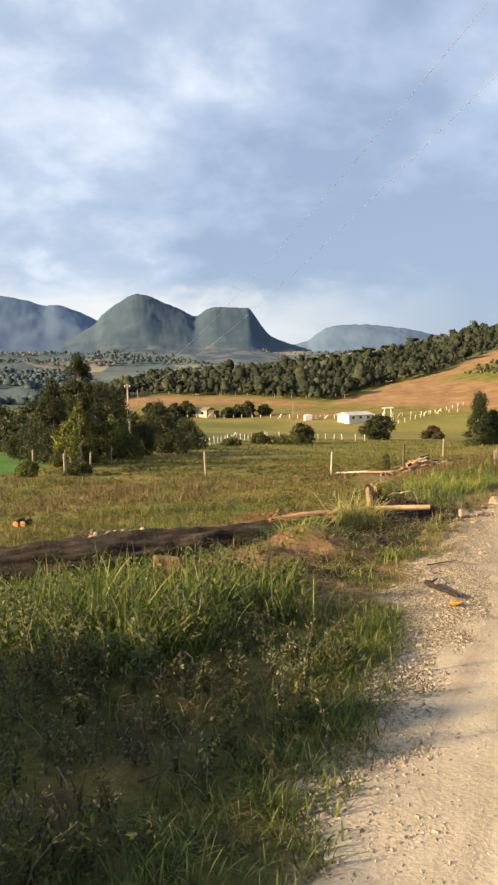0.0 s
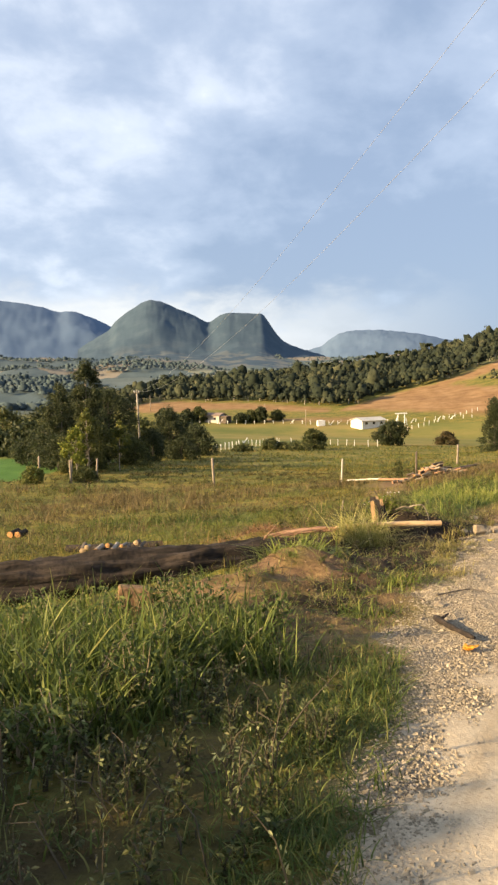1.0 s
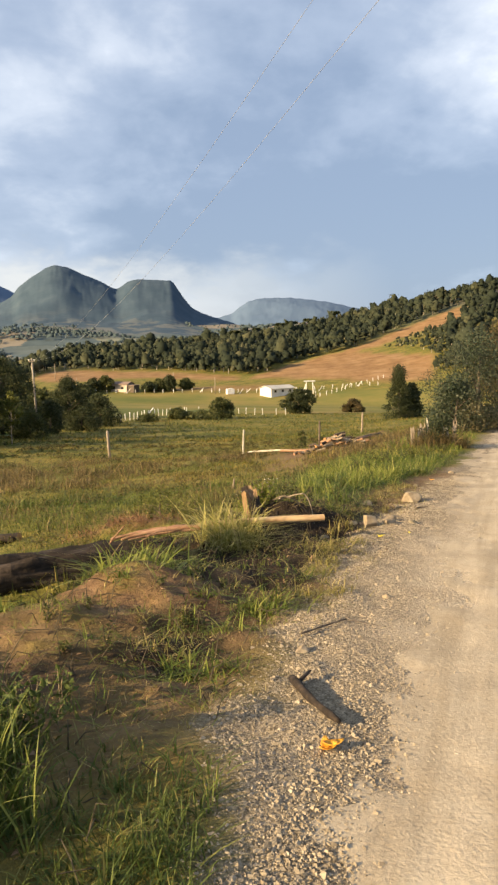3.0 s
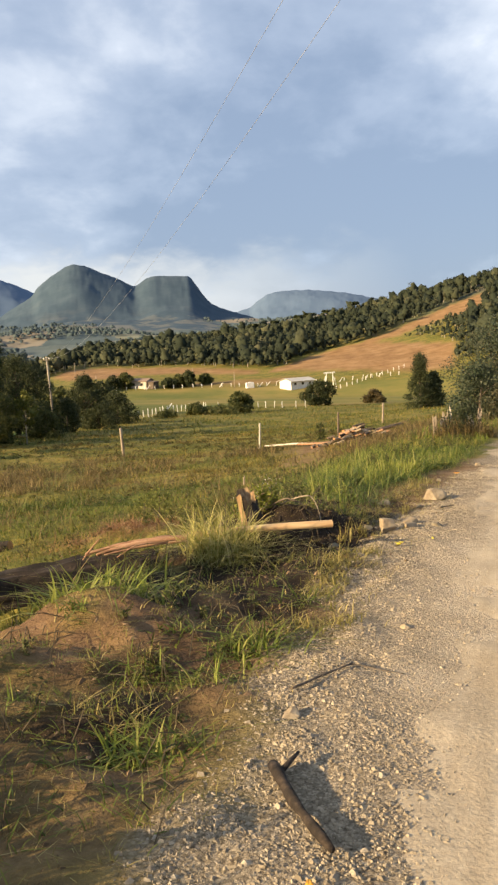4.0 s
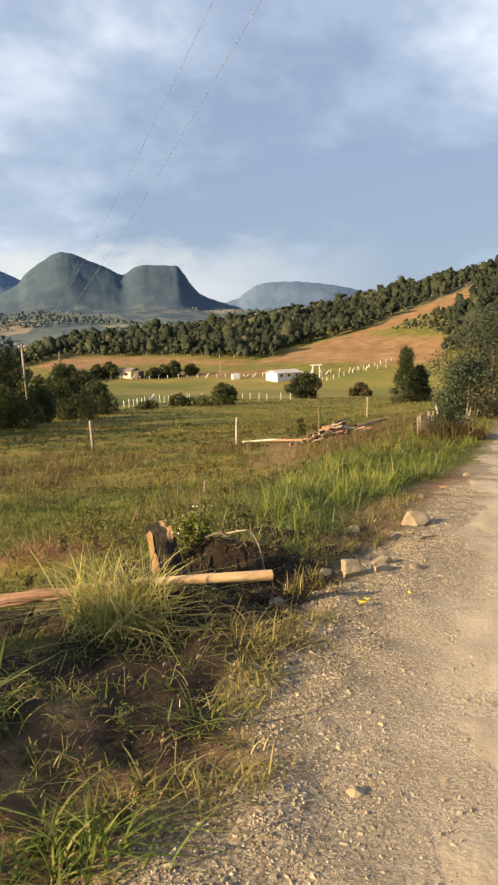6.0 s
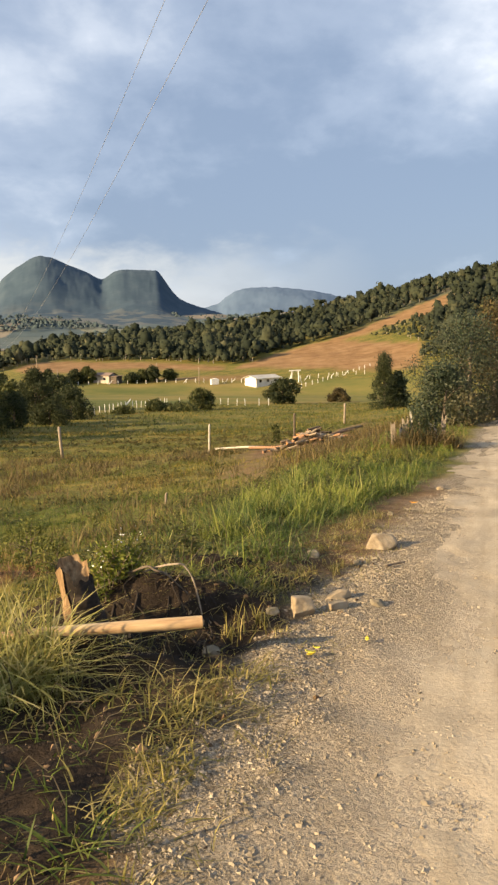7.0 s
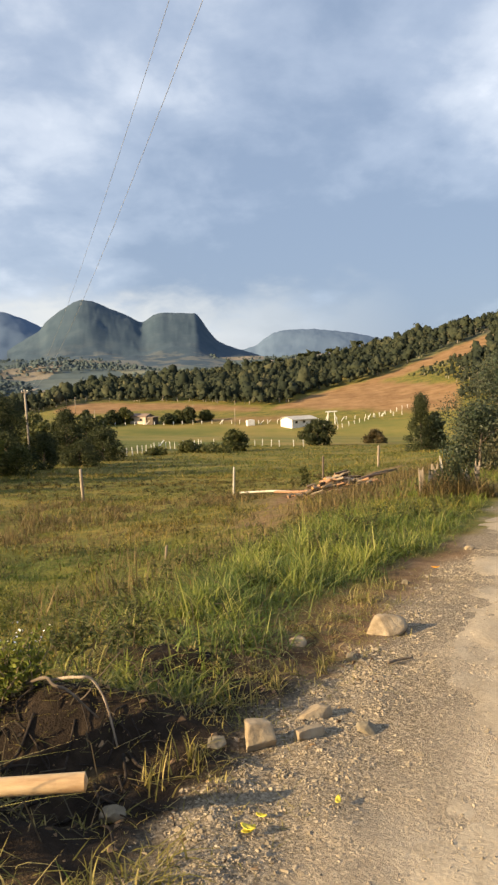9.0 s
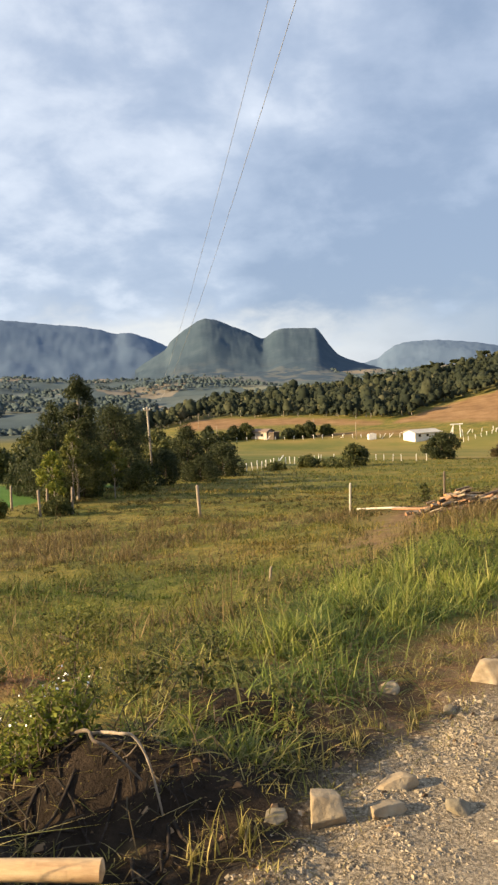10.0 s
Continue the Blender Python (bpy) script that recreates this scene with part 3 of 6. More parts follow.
def grow_tree(name, label, x, y, height, spread, trunk_r, leaf_mat, bark_mat, leaves, leaf, seed, bole=0.3, clumps=26, category="tree", lean=0.0, narrow=0.0, group="", limbs=9):
    """A tree: tapered trunk, limbs that reach into the clumps, and a crown of single leaves."""
    r = random.Random(seed)
    root = thing(name, label, category, spot(x, y, -0.1), group)
    top = Vector((lean * height, r.uniform(-0.05, 0.05) * height, height * 0.86))
    stem = [Vector((0, 0, 0)).lerp(top, t) + Vector((r.uniform(-1, 1), r.uniform(-1, 1), 0)) * 0.03 * height * t for t in (0, 0.15, 0.3, 0.5, 0.75, 1)]
    pieces = [tube(stem, [trunk_r * q for q in (1.25, 1, 0.85, 0.65, 0.4, 0.15)], 8, 0.08, seed)]
    balls = []
    for k in range(clumps):
        t = bole + (1 - bole) * (k + 0.5) / clumps
        wide = spread * (math.sin(math.pi * min(1, 0.18 + 0.82 * (t - bole) / (1 - bole))) ** 0.7 * (1 - narrow) + narrow * (1.05 - t))
        a, q = k * 2.4 + r.uniform(-0.5, 0.5), wide * math.sqrt(r.uniform(0.1, 1))
        c = Vector((lean * height * t, 0, height * t)) + Vector((math.cos(a) * q, math.sin(a) * q, r.uniform(-0.04, 0.04) * height))
        balls.append((*c, spread * r.uniform(0.22, 0.42)))
        if k % max(1, clumps // limbs) == 0:
            start = Vector((0, 0, 0)).lerp(top, max(0.12, t * 0.75))
            pieces.append(tube([start, start.lerp(c, 0.5) + Vector((0, 0, 0.03 * height)), c], [trunk_r * 0.42, trunk_r * 0.25, trunk_r * 0.08], 5, 0.05, seed + k))
    part("trunk", mesh_of("trunk", *joined(pieces), True), bark_mat, root)
    p, way = crown_points(balls, leaves, seed)
    v, f = leaf_cards(p, leaf, seed + 3, out=way, loose=0.95)
    part("crown", mesh_of("crown", v, f), leaf_mat, root)
    return root


# ---- ground: one sheet, fine near the path and coarse to the horizon ----
ring_az = np.concatenate([np.arange(-180, -42, 4.0), np.arange(-38, 40, 0.39), np.arange(48, 180, 4.0)])
ring_r = np.concatenate([[0.0], np.geomspace(0.35, 3.4, 40), np.arange(3.5, 15.5, 0.048), np.geomspace(15.6, 4700, 270)])
CX, CY = 0.3, -0.8
gr, ga = np.meshgrid(ring_r, np.radians(ring_az), indexing="ij")
gx, gy = CX + gr * np.sin(ga), CY + gr * np.cos(ga)
gz = ground_z(gx, gy)
rows_n, cols_n = gx.shape
i, j = np.meshgrid(np.arange(rows_n - 1), np.arange(cols_n), indexing="ij")
k = (j + 1) % cols_n
faces = np.stack([i * cols_n + j, i * cols_n + k, (i + 1) * cols_n + k, (i + 1) * cols_n + j], -1).reshape(-1, 4)
ground_mesh = mesh_of("ground", np.stack([gx, gy, gz], -1).reshape(-1, 3), faces, True)


def between(v, low, high, soft):
    return ramp(v, low - soft, low + soft) * (1 - ramp(v, high - soft, high + soft))


def crop_zone(x, y):
    """Brown stubble fields on the far slopes."""
    dist, az = np.hypot(x, y), np.degrees(np.arctan2(x, y))
    wav = fbm(x / 25, y / 25, 3, 31)
    top = np.interp(az, [5.9, 6.2, 7.6, 8.8, 10.5, 11.9, 13.3, 15.3, 16.9, 18.6], [304, 309, 322, 338, 349, 354, 356, 343, 333, 322])
    foot = np.interp(az, [6.2, 8.8, 12.1, 15.3, 16.8], [302, 296, 287, 280, 278])
    hill = between(dist, foot + 2 * wav, top + 2 * wav, 2.5) * between(az, 5.9, 19.4, 0.2)
    over = np.interp(az, [12.6, 13.3, 15.3, 16.9, 18.4, 19.8, 21.5], [354, 360, 380, 401, 414, 427, 444])
    under = np.interp(az, [12.6, 13.7, 14.7, 15.7, 16.9, 18.4, 19.8, 21.5], [350, 355, 356, 358, 371, 378, 383, 392])
    strip = between(dist, under + 2 * wav, over + 2 * wav, 2) * between(az, 12.6, 21.4, 0.2)
    low0 = np.interp(az, [-9.7, -8.7, -6.2, -3.8, -0.9, 2.9, 5.0], [351, 325, 313, 324, 319, 306, 302])
    low1 = np.interp(az, [-9.7, -8.7, -6.2, -3.8, -0.9, 2.9, 5.0], [360, 383, 372, 353, 342, 324, 312])
    low = between(dist, low0 + 2 * wav, low1 + 2 * wav, 3) * between(az, -9.8, 5.2, 0.3)
    near = between(dist, 268, 282 + 3 * wav, 2) * between(az, -1.5, 8.5, 0.8) * 0.75
    return np.clip(np.maximum(np.maximum(hill, strip), np.maximum(low, near)), 0, 1)


def soil_zone(x, y):
    d, s = beside(x, y), along(x, y)
    n = fbm(x / 0.7, y / 0.7, 4, 41)
    bare = ramp(d + 0.35 * n, -2.9, -2.0) * ramp(s, 4.6, 6.5) * (1 - ramp(s, 13.5, 16.5)) * 0.95
    m = mound(x, y, 0.5, 8.6, 1.4, 1.0, 0.75, 0.3) + mound(x, y, 1.9, 11.0, 1.3, 1.1, 0.8) + mound(x, y, -0.5, 7.7, 0.9, 0.9, 0.4) + mound(x, y, 2.6, 11.6, 1.2, 0.8, 0.5)
    m = m + mound(x, y, 7.2, 38.5, 1.2, 1.6, 5.5, -0.15) + mound(x, y, 4.6, 27.0, 0.9, 0.9, 8.0, -0.15) + mound(x, y, 9.6, 41.5, 1.3, 1.8, 5.0, -0.375) + mound(x, y, 14.5, 54.5, 1.0, 1.1, 14.0, -0.375) + mound(x, y, 0.2, 14.9, 1.3, 0.9, 0.35, -0.2) + mound(x, y, -0.4, 11.9, 1.0, 1.3, 0.35)
    m = m + mound(x, y, 0.4, 3.2, 0.8, 1.0, 1.3)
    return np.clip(np.maximum(bare * (0.95 + 0.3 * n), m * (0.8 + 0.6 * n)), 0, 1) * (1 - 0.6 * ramp(d, -1.2, -0.7))


def gravel_edge(s):
    return np.interp(s, [2.6, 4, 6, 8, 10.5, 13, 16, 22], [0.04, -0.16, -0.62, -0.9, -1.2, -1.1, -0.92, -0.7])


def grass_edge(s):
    """Where the grass beyond the stones begins, leaving bare soil beside the gravel."""
    return np.interp(s, [11.5, 13.0, 14.8, 16.2, 19.0, 24.0], [-1.48, -1.62, -1.85, -1.55, -1.15, -0.95])


def gravel_zone(x, y):
    d = beside(x, y)
    n = fbm(x / 0.6, y / 0.6, 4, 51)
    edge = gravel_edge(along(x, y))
    return ramp(d + 0.22 * n, edge - 0.22, edge + 0.16) * (1 - ramp(d, 6.0, 6.6)) * (1 - ramp(np.hypot(x, y), 90, 140))


def lush_zone(x, y):
    return ramp(-x * 0.55 - y * 0.0 + 0.02 * (y - 50), 8.2, 8.8) * ramp(y, 46, 50) * (1 - ramp(y, 76, 82)) * ramp(x, -45, -40)


def turf_zone(x, y):
    """The mown ground round the white building."""
    dist, az = np.hypot(x, y), np.degrees(np.arctan2(x, y))
    near = np.interp(az, [-12, -3, 2, 4, 8, 13, 17, 22], [96, 104, 130, 146, 142, 150, 160, 170])
    return ramp(dist, near, near + 6) * (1 - ramp(dist, 262, 266)) * ramp(az, -13, -11.5) * (1 - ramp(az, 19, 21))


zones = {"soil": soil_zone(gx, gy), "gravel": gravel_zone(gx, gy), "turf": turf_zone(gx, gy), "lush": lush_zone(gx, gy), "crop": crop_zone(gx, gy)}
dug_s, dug_d = along(gx, gy), beside(gx, gy)
hollow = 0.9 * between(dug_s, 8.2, 11.3, 0.7) * between(dug_d, -2.5, -1.2, 0.3) - 1.6 * mound(gx, gy, 0.6, 8.8, 1.0, 0.75, 0.55, 0.3)
# humus in the hollows, plus spots that paint shade onto plain soil
zones["humus_shade"] = np.clip((hollow + mound(gx, gy, 2.25, 11.95, 3.0, 0.85, 0.36) + mound(gx, gy, 1.45, 10.0, 2.0, 0.85, 0.75, 0.4) + mound(gx, gy, 2.25, 11.45, 2.6, 0.95, 0.6) + mound(gx, gy, -0.6, 3.0, 0.55, 1.3, 2.6, -0.4) + mound(gx, gy, 2.95, 11.9, 1.9, 0.75, 0.8) + mound(gx, gy, 2.0, 10.2, 1.5, 0.7, 0.9, -0.4) + mound(gx, gy, 3.3, 12.7, 1.5, 0.7, 0.7) + mound(gx, gy, -0.6, 8.3, 1.0, 1.0, 0.3) + mound(gx, gy, 0.6, 7.2, 0.9, 0.8, 0.5) + mound(gx, gy, 1.05, 7.95, 0.9, 0.45, 0.6)) * (0.8 + 0.7 * fbm(gx / 0.5, gy / 0.5, 4, 47)), 0, 1)
dust_from = np.clip(gravel_edge(along(gx, gy)) + 0.38, -0.78, -0.10)
zones["dusty"] = 0.95 * ramp(beside(gx, gy) + 0.22 * fbm(gx / 0.35, gy / 0.7, 5, 53), dust_from, dust_from + 0.85) * (np.hypot(gx, gy) < 120)
bare = ramp(beside(gx, gy) + 0.18 * fbm(gx / 0.4, gy / 0.4, 4, 56), grass_edge(dug_s) - 0.15, grass_edge(dug_s) + 0.15) * between(dug_s, 11.6, 20.0, 1.0)
zones["soil"] = np.maximum(zones["soil"], 0.95 * bare)
zones["woods"] = ramp(np.hypot(gx, gy), 330, 480) * (1 - zones["crop"])
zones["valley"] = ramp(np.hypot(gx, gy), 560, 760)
for name, values in zones.items():
    a = ground_mesh.attributes.new(name, "FLOAT", "POINT")
    a.data.foreach_set("value", np.ascontiguousarray(values, np.float32).ravel())
tagged(part("ground", ground_mesh, land), "grassy valley floor with bare soil, stubble fields and meadows", "ground", kind="structure")

# ---- road, its left edge crumbling into the gravel ----
rs = np.concatenate([np.arange(-24, 0, 1.0), np.arange(0, 22, 0.075), np.arange(22, 75, 0.5)])
rd = np.concatenate([np.arange(-1.25, 2.6, 0.055), np.arange(2.6, 6.6, 0.25)])
sg, dg = np.meshgrid(rs, rd, indexing="ij")
wob = 0.16 * fbm(sg / 1.1, dg * 0 + 3.0, 4, 61)
dd = dg + wob * (1 - ramp(dg, 0, 1.5))
# from along and beside back to x and y
ry = (sg - ROAD_X * (dd / 0.903 - 0.95)) / (ROAD_X * 0.475 + ROAD_Y)
rx = dd / 0.903 - 0.95 + 0.475 * ry
spread = 0.18 * ramp(sg, 8, 11) + 0.22 * ramp(sg, 13, 19)
edge = ramp(dg + spread, -0.80, 0.20) * (1 - ramp(dg, 5.6, 6.5))
rz = ground_z(rx, ry) + 0.030 * edge - 0.024
rz = rz - 0.018 * np.exp(-(((dg - 1.15 - 0.1 * value_noise(sg / 5, sg * 0, 3)) / 0.22) ** 2)) - 0.012 * np.exp(-(((dg - 2.9) / 0.3) ** 2))
rz = rz + 0.007 * fbm(rx / 0.16, ry / 0.30, 4, 73) * (1 - ramp(dg, -0.1, 0.4)) + 0.0035 * fbm(rx / 0.10, ry / 0.10, 3, 71) * edge + 0.006 * fbm(sg / 9.0, dg / 0.45, 3, 72) * edge
n0, n1 = sg.shape
i, j = np.meshgrid(np.arange(n0 - 1), np.arange(n1 - 1), indexing="ij")
faces = np.stack([i * n1 + j, i * n1 + j + 1, (i + 1) * n1 + j + 1, (i + 1) * n1 + j], -1).reshape(-1, 4)
road_mesh = mesh_of("road", np.stack([rx, ry, rz], -1).reshape(-1, 3), faces, True)
grit = (1 - ramp(dg + 0.5 * spread + 0.25 * fbm(rx / 0.5, ry / 0.5, 4, 54), -0.55, 0.55)) * 0.95 + 0.25 * ramp(fbm(sg / 3.0, dg / 0.35, 4, 55), 0.25, 0.7)
road_mesh.attributes.new("grit", "FLOAT", "POINT").data.foreach_set("value", np.ascontiguousarray(np.clip(grit, 0, 1), np.float32).ravel())
tagged(part("road", road_mesh, dust), "pale dusty unpaved road with faint wheel ruts", "road", kind="structure")


# ---- mountains, with their cliffs, far behind everything ----
def mountain(name, label, dist, az, top, base, depth, seed, mat=None, steep=1.0):
    """A massif with the given skyline (bearing, height in degrees), rising in steps from its foot."""
    a = np.linspace(az[0], az[-1], 280)
    el = np.interp(a, az, top)
    el = np.convolve(np.pad(el, 2, "edge"), np.ones(5) / 5, "valid")
    v = np.linspace(0, 1, 44)
    ag, vg = np.meshgrid(a, v, indexing="ij")
    wide = np.convolve(np.pad(el, 35, "edge"), np.ones(71) / 71, "valid")
    q = np.clip(vg / 0.86, 0, 1)
    w = ramp(q, 0.25, 0.92)
    eg = el[:, None] * w + wide[:, None] * (1 - w)
    back = ramp(vg, 0.87, 1.0)
    rr = dist - depth * (1 - q) + depth * 0.5 * back
    hz = 1.2 + dist * np.tan(np.radians(eg))
    shape = 0.55 * q**1.25 + 0.45 * ramp(q, 1 - 0.55 / steep, 1.0)
    x, y = rr * np.sin(np.radians(ag)), rr * np.cos(np.radians(ag))
    spur = fbm(x / 300, y / 210, 4, seed + 9)
    zz = base + (hz - base) * (shape * (1 - 0.9 * back) + 0.085 * spur * np.sin(math.pi * np.clip(q, 0, 1)) * q)
    zz = zz + 4.0 * fbm(x / 70, y / 70, 4, seed) * ramp(q, 0.2, 0.5) * (1 - ramp(q, 0.72, 0.93)) + 1.8 * fbm(x / 20, y / 20, 3, seed) * ramp(q, 0.5, 0.9)
    n0, n1 = ag.shape
    i, j = np.meshgrid(np.arange(n0 - 1), np.arange(n1 - 1), indexing="ij")
    f = np.stack([i * n1 + j, (i + 1) * n1 + j, (i + 1) * n1 + j + 1, i * n1 + j + 1], -1).reshape(-1, 4)
    me = mesh_of(name, np.stack([x, y, zz], -1).reshape(-1, 3), f, True)
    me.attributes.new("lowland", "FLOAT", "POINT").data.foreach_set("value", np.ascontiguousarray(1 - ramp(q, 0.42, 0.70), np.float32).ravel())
    return tagged(part(name, me, mat or hazed_hill_forest), label, "mountain", kind="structure")


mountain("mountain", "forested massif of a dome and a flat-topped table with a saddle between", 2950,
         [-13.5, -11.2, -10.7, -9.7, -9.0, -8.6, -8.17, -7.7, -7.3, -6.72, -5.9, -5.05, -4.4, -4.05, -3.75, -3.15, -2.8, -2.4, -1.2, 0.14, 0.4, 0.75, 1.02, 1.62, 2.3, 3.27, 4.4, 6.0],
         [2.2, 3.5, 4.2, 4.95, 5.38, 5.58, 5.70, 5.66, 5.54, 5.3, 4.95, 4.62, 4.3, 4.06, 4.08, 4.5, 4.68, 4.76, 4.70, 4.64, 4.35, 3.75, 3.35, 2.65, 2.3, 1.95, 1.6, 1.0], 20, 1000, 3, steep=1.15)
mountain("mountain", "long blue forested plateau with a stepped rim", 3300, [-48, -40, -30, -23, -20.7, -17.1, -15.6, -14.9, -14.2, -13.66, -12.4, -11.0, -9.5, -8], [5.6, 6.2, 6.0, 5.95, 5.72, 5.34, 5.05, 4.78, 4.86, 4.84, 4.4, 3.75, 3.0, 2.0], 20, 1000, 43, hazed_far_hill, 0.9)
mountain("mountain", "far blue flat-topped mountain", 3600, [2.6, 3.6, 4.52, 5.0, 5.77, 6.4, 7.0, 8.81, 10.5, 11.75, 13.0, 15, 18, 24], [1.6, 1.95, 2.2, 2.6, 3.1, 3.25, 3.32, 3.34, 3.15, 2.97, 2.68, 2.2, 1.6, 1.0], 20, 800, 63, hazed_far_hill, 0.9)
mountain("mountain", "pale blue mountain far down the valley", 4300, [-4, 0, 2.5, 4.0, 5.5, 8, 12], [1.4, 1.8, 1.95, 1.9, 2.0, 1.9, 1.4], 20, 400, 83, hazed_far_hill)


# ---- woods on the far ridge ----
def lumpy_ball(rings=5, sides=8):
    v = [(0, 0, 1.0)]
    for i in range(1, rings):
        a = math.pi * i / rings * 0.86
        v += [(math.sin(a) * math.cos(math.tau * (k + i / 2) / sides), math.sin(a) * math.sin(math.tau * (k + i / 2) / sides), math.cos(a)) for k in range(sides)]
    f = [[0, 1 + k, 1 + (k + 1) % sides] for k in range(sides)]
    for i in range(rings - 2):
        for k in range(sides):
            a, b = 1 + i * sides + k, 1 + i * sides + (k + 1) % sides
            f += [[a, a + sides, b + sides], [a, b + sides, b]]
    return np.array(v), np.array(f)


def forest(name, label, xs, ys, heights, leaf_mat, seed, cards=24, leaf=0.38, balls=1, trunks=True, detail=(5, 8), girth=(0.30, 0.46), tall=1.1):
    """Round crowns of a few uneven lumps each, roughened by tufts of leaves."""
    r = np.random.default_rng(seed)
    n = len(xs)
    zs = ground_z(xs, ys)
    bv, bf = lumpy_ball(*detail)
    wide = heights * r.uniform(*girth, n)
    tone = np.clip(0.5 + 0.24 * r.normal(size=n) + 0.16 * fbm(xs / 30, ys / 30, 2, seed), 0, 1)
    k = np.repeat(np.arange(n), balls)
    m = len(k)
    level = np.tile(np.linspace(0.38, 0.74, balls) if balls > 1 else [0.52], n) + 0.06 * r.normal(size=m)
    size = wide[k] * r.uniform(0.6, 1.1, m)
    centre = np.stack([xs[k] + r.normal(0, 0.45, m) * wide[k], ys[k] + r.normal(0, 0.45, m) * wide[k], zs[k] + heights[k] * level], 1)
    v = centre[:, None] + bv[None] * (size[:, None, None] * (1 + 0.30 * r.normal(size=(m, len(bv), 1)))) * np.array([1, 1, tall])
    f = (bf[None] + np.arange(m)[:, None, None] * len(bv)).reshape(-1, 3)
    v, tint = v.reshape(-1, 3), np.repeat(tone[k] + 0.05 * r.normal(size=m), len(bv))
    pick = r.integers(0, m, n * cards)
    way = r.normal(size=(len(pick), 3))
    way[:, 2] = np.abs(way[:, 2]) * 0.9
    way /= np.linalg.norm(way, axis=1)[:, None]
    p = centre[pick] + way * (size[pick] * r.uniform(0.8, 1.3, len(pick)))[:, None] * np.array([1, 1, tall])
    lv, lf = leaf_cards(p, leaf * heights[k[pick]] / 9, seed + 1, 0.2, 0.8, way, 1.0)
    verts = np.concatenate([v, lv])
    faces = f.tolist() + (lf + len(v)).tolist()
    me = mesh_of(name, verts, faces)
    smooth = np.zeros(len(faces), bool)
    smooth[: len(f)] = True
    me.polygons.foreach_set("use_smooth", smooth)
    tints = np.concatenate([tint, np.repeat(tone[k[pick]] + 0.10 * r.normal(size=len(pick)), 4)])
    me.attributes.new("tint", "FLOAT", "POINT").data.foreach_set("value", np.ascontiguousarray(np.clip(tints, 0, 1), np.float32))
    tagged(part(name, me, leaf_mat), label, "woods", kind="stuff")
    if trunks:
        stems = [tube([(xs[a], ys[a], zs[a] - 0.5), (xs[a] + 0.15, ys[a], zs[a] + heights[a] * 0.55)], [0.2, 0.1], 4, 0, a, False) for a in range(0, n, 6)]
        tagged(part("forest_stems", mesh_of("forest_stems", *joined(stems)), pale_bark), "pale trunks along the edge of the wood", "tree trunks", kind="stuff")


def far_wood(n, seed, keep):
    r = np.random.default_rng(seed)
    az, dist = r.uniform(-15, 33, n), r.uniform(285, 530, n)
    x, y = dist * np.sin(np.radians(az)), dist * np.cos(np.radians(az))
    ok = keep(az, dist, x, y)
    return x[ok], y[ok]


def wooded(az, dist, x, y):
    edge = np.interp(az, [-15, -9.7, -8.7, -6.2, -3.8, -0.9, 2.9, 6.2, 7.6, 8.8, 10.5, 11.9, 13.3, 15.3, 16.9, 18.4, 19.8, 21.3, 22, 26, 33], [350, 366, 387, 376, 357, 346, 328, 313, 326, 342, 353, 358, 364, 384, 405, 418, 431, 448, 300, 290, 290])
    top = np.interp(az, [13.4, 16.8, 18.8, 19.4, 22], [364, 345, 332, 290, 290])
    under = np.interp(az, [14.1, 15.6, 16.8, 18.0, 19.2, 20.1, 21.5], [350, 352, 365, 371, 375, 379, 388])
    hedge = (az > 15.5) & (az < 22) & (dist > top) & (dist < under)
    clear = fbm(az / 3.0, dist / 40, 2, 33) > 0.62
    return ((dist > edge) | hedge) & (crop_zone(x, y) < 0.2) & ~(clear & (dist > edge + 25) & (az > 2))


wx, wy = far_wood(11500, 91, wooded)
wh = 3.6 + 5.4 * np.random.default_rng(5).random(len(wx)) ** 1.4
waz, wdist = np.degrees(np.arctan2(wx, wy)), np.hypot(wx, wy)
in_hedge = (waz > 15.4) & (waz < 20.5) & (wdist < np.interp(waz, [15.5, 16.8, 18.0, 19.2, 20.1, 21.5], [356, 368, 374, 378, 382, 391]))
wh = np.where(in_hedge, 1.6 + np.clip(waz - 15.5, 0, 9) * 0.5, wh)
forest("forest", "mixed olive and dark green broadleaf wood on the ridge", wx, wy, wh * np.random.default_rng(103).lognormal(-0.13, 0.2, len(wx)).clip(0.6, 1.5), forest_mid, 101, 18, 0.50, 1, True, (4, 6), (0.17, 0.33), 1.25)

# scattered copses far down the valley
r = np.random.default_rng(97)
az, dist = r.uniform(-32, 8, 15000), 620 + 2000 * r.random(15000) ** 1.3
vx, vy = dist * np.sin(np.radians(az)), dist * np.cos(np.radians(az))
ok = (fbm(vx / 260, vy / 90, 4, 98) > 0.16 - 0.12 * ramp(dist, 1000, 1700)) & ((az < -6) | (dist > 900))
forest("copse", "haze-toned copses and hedgerows scattered over the far valley", vx[ok], vy[ok], 5 + 6 * r.random(int(ok.sum())), hazed_copse, 99, 6, 0.8, 1, False, (3, 5), (0.4, 0.8), 0.8)


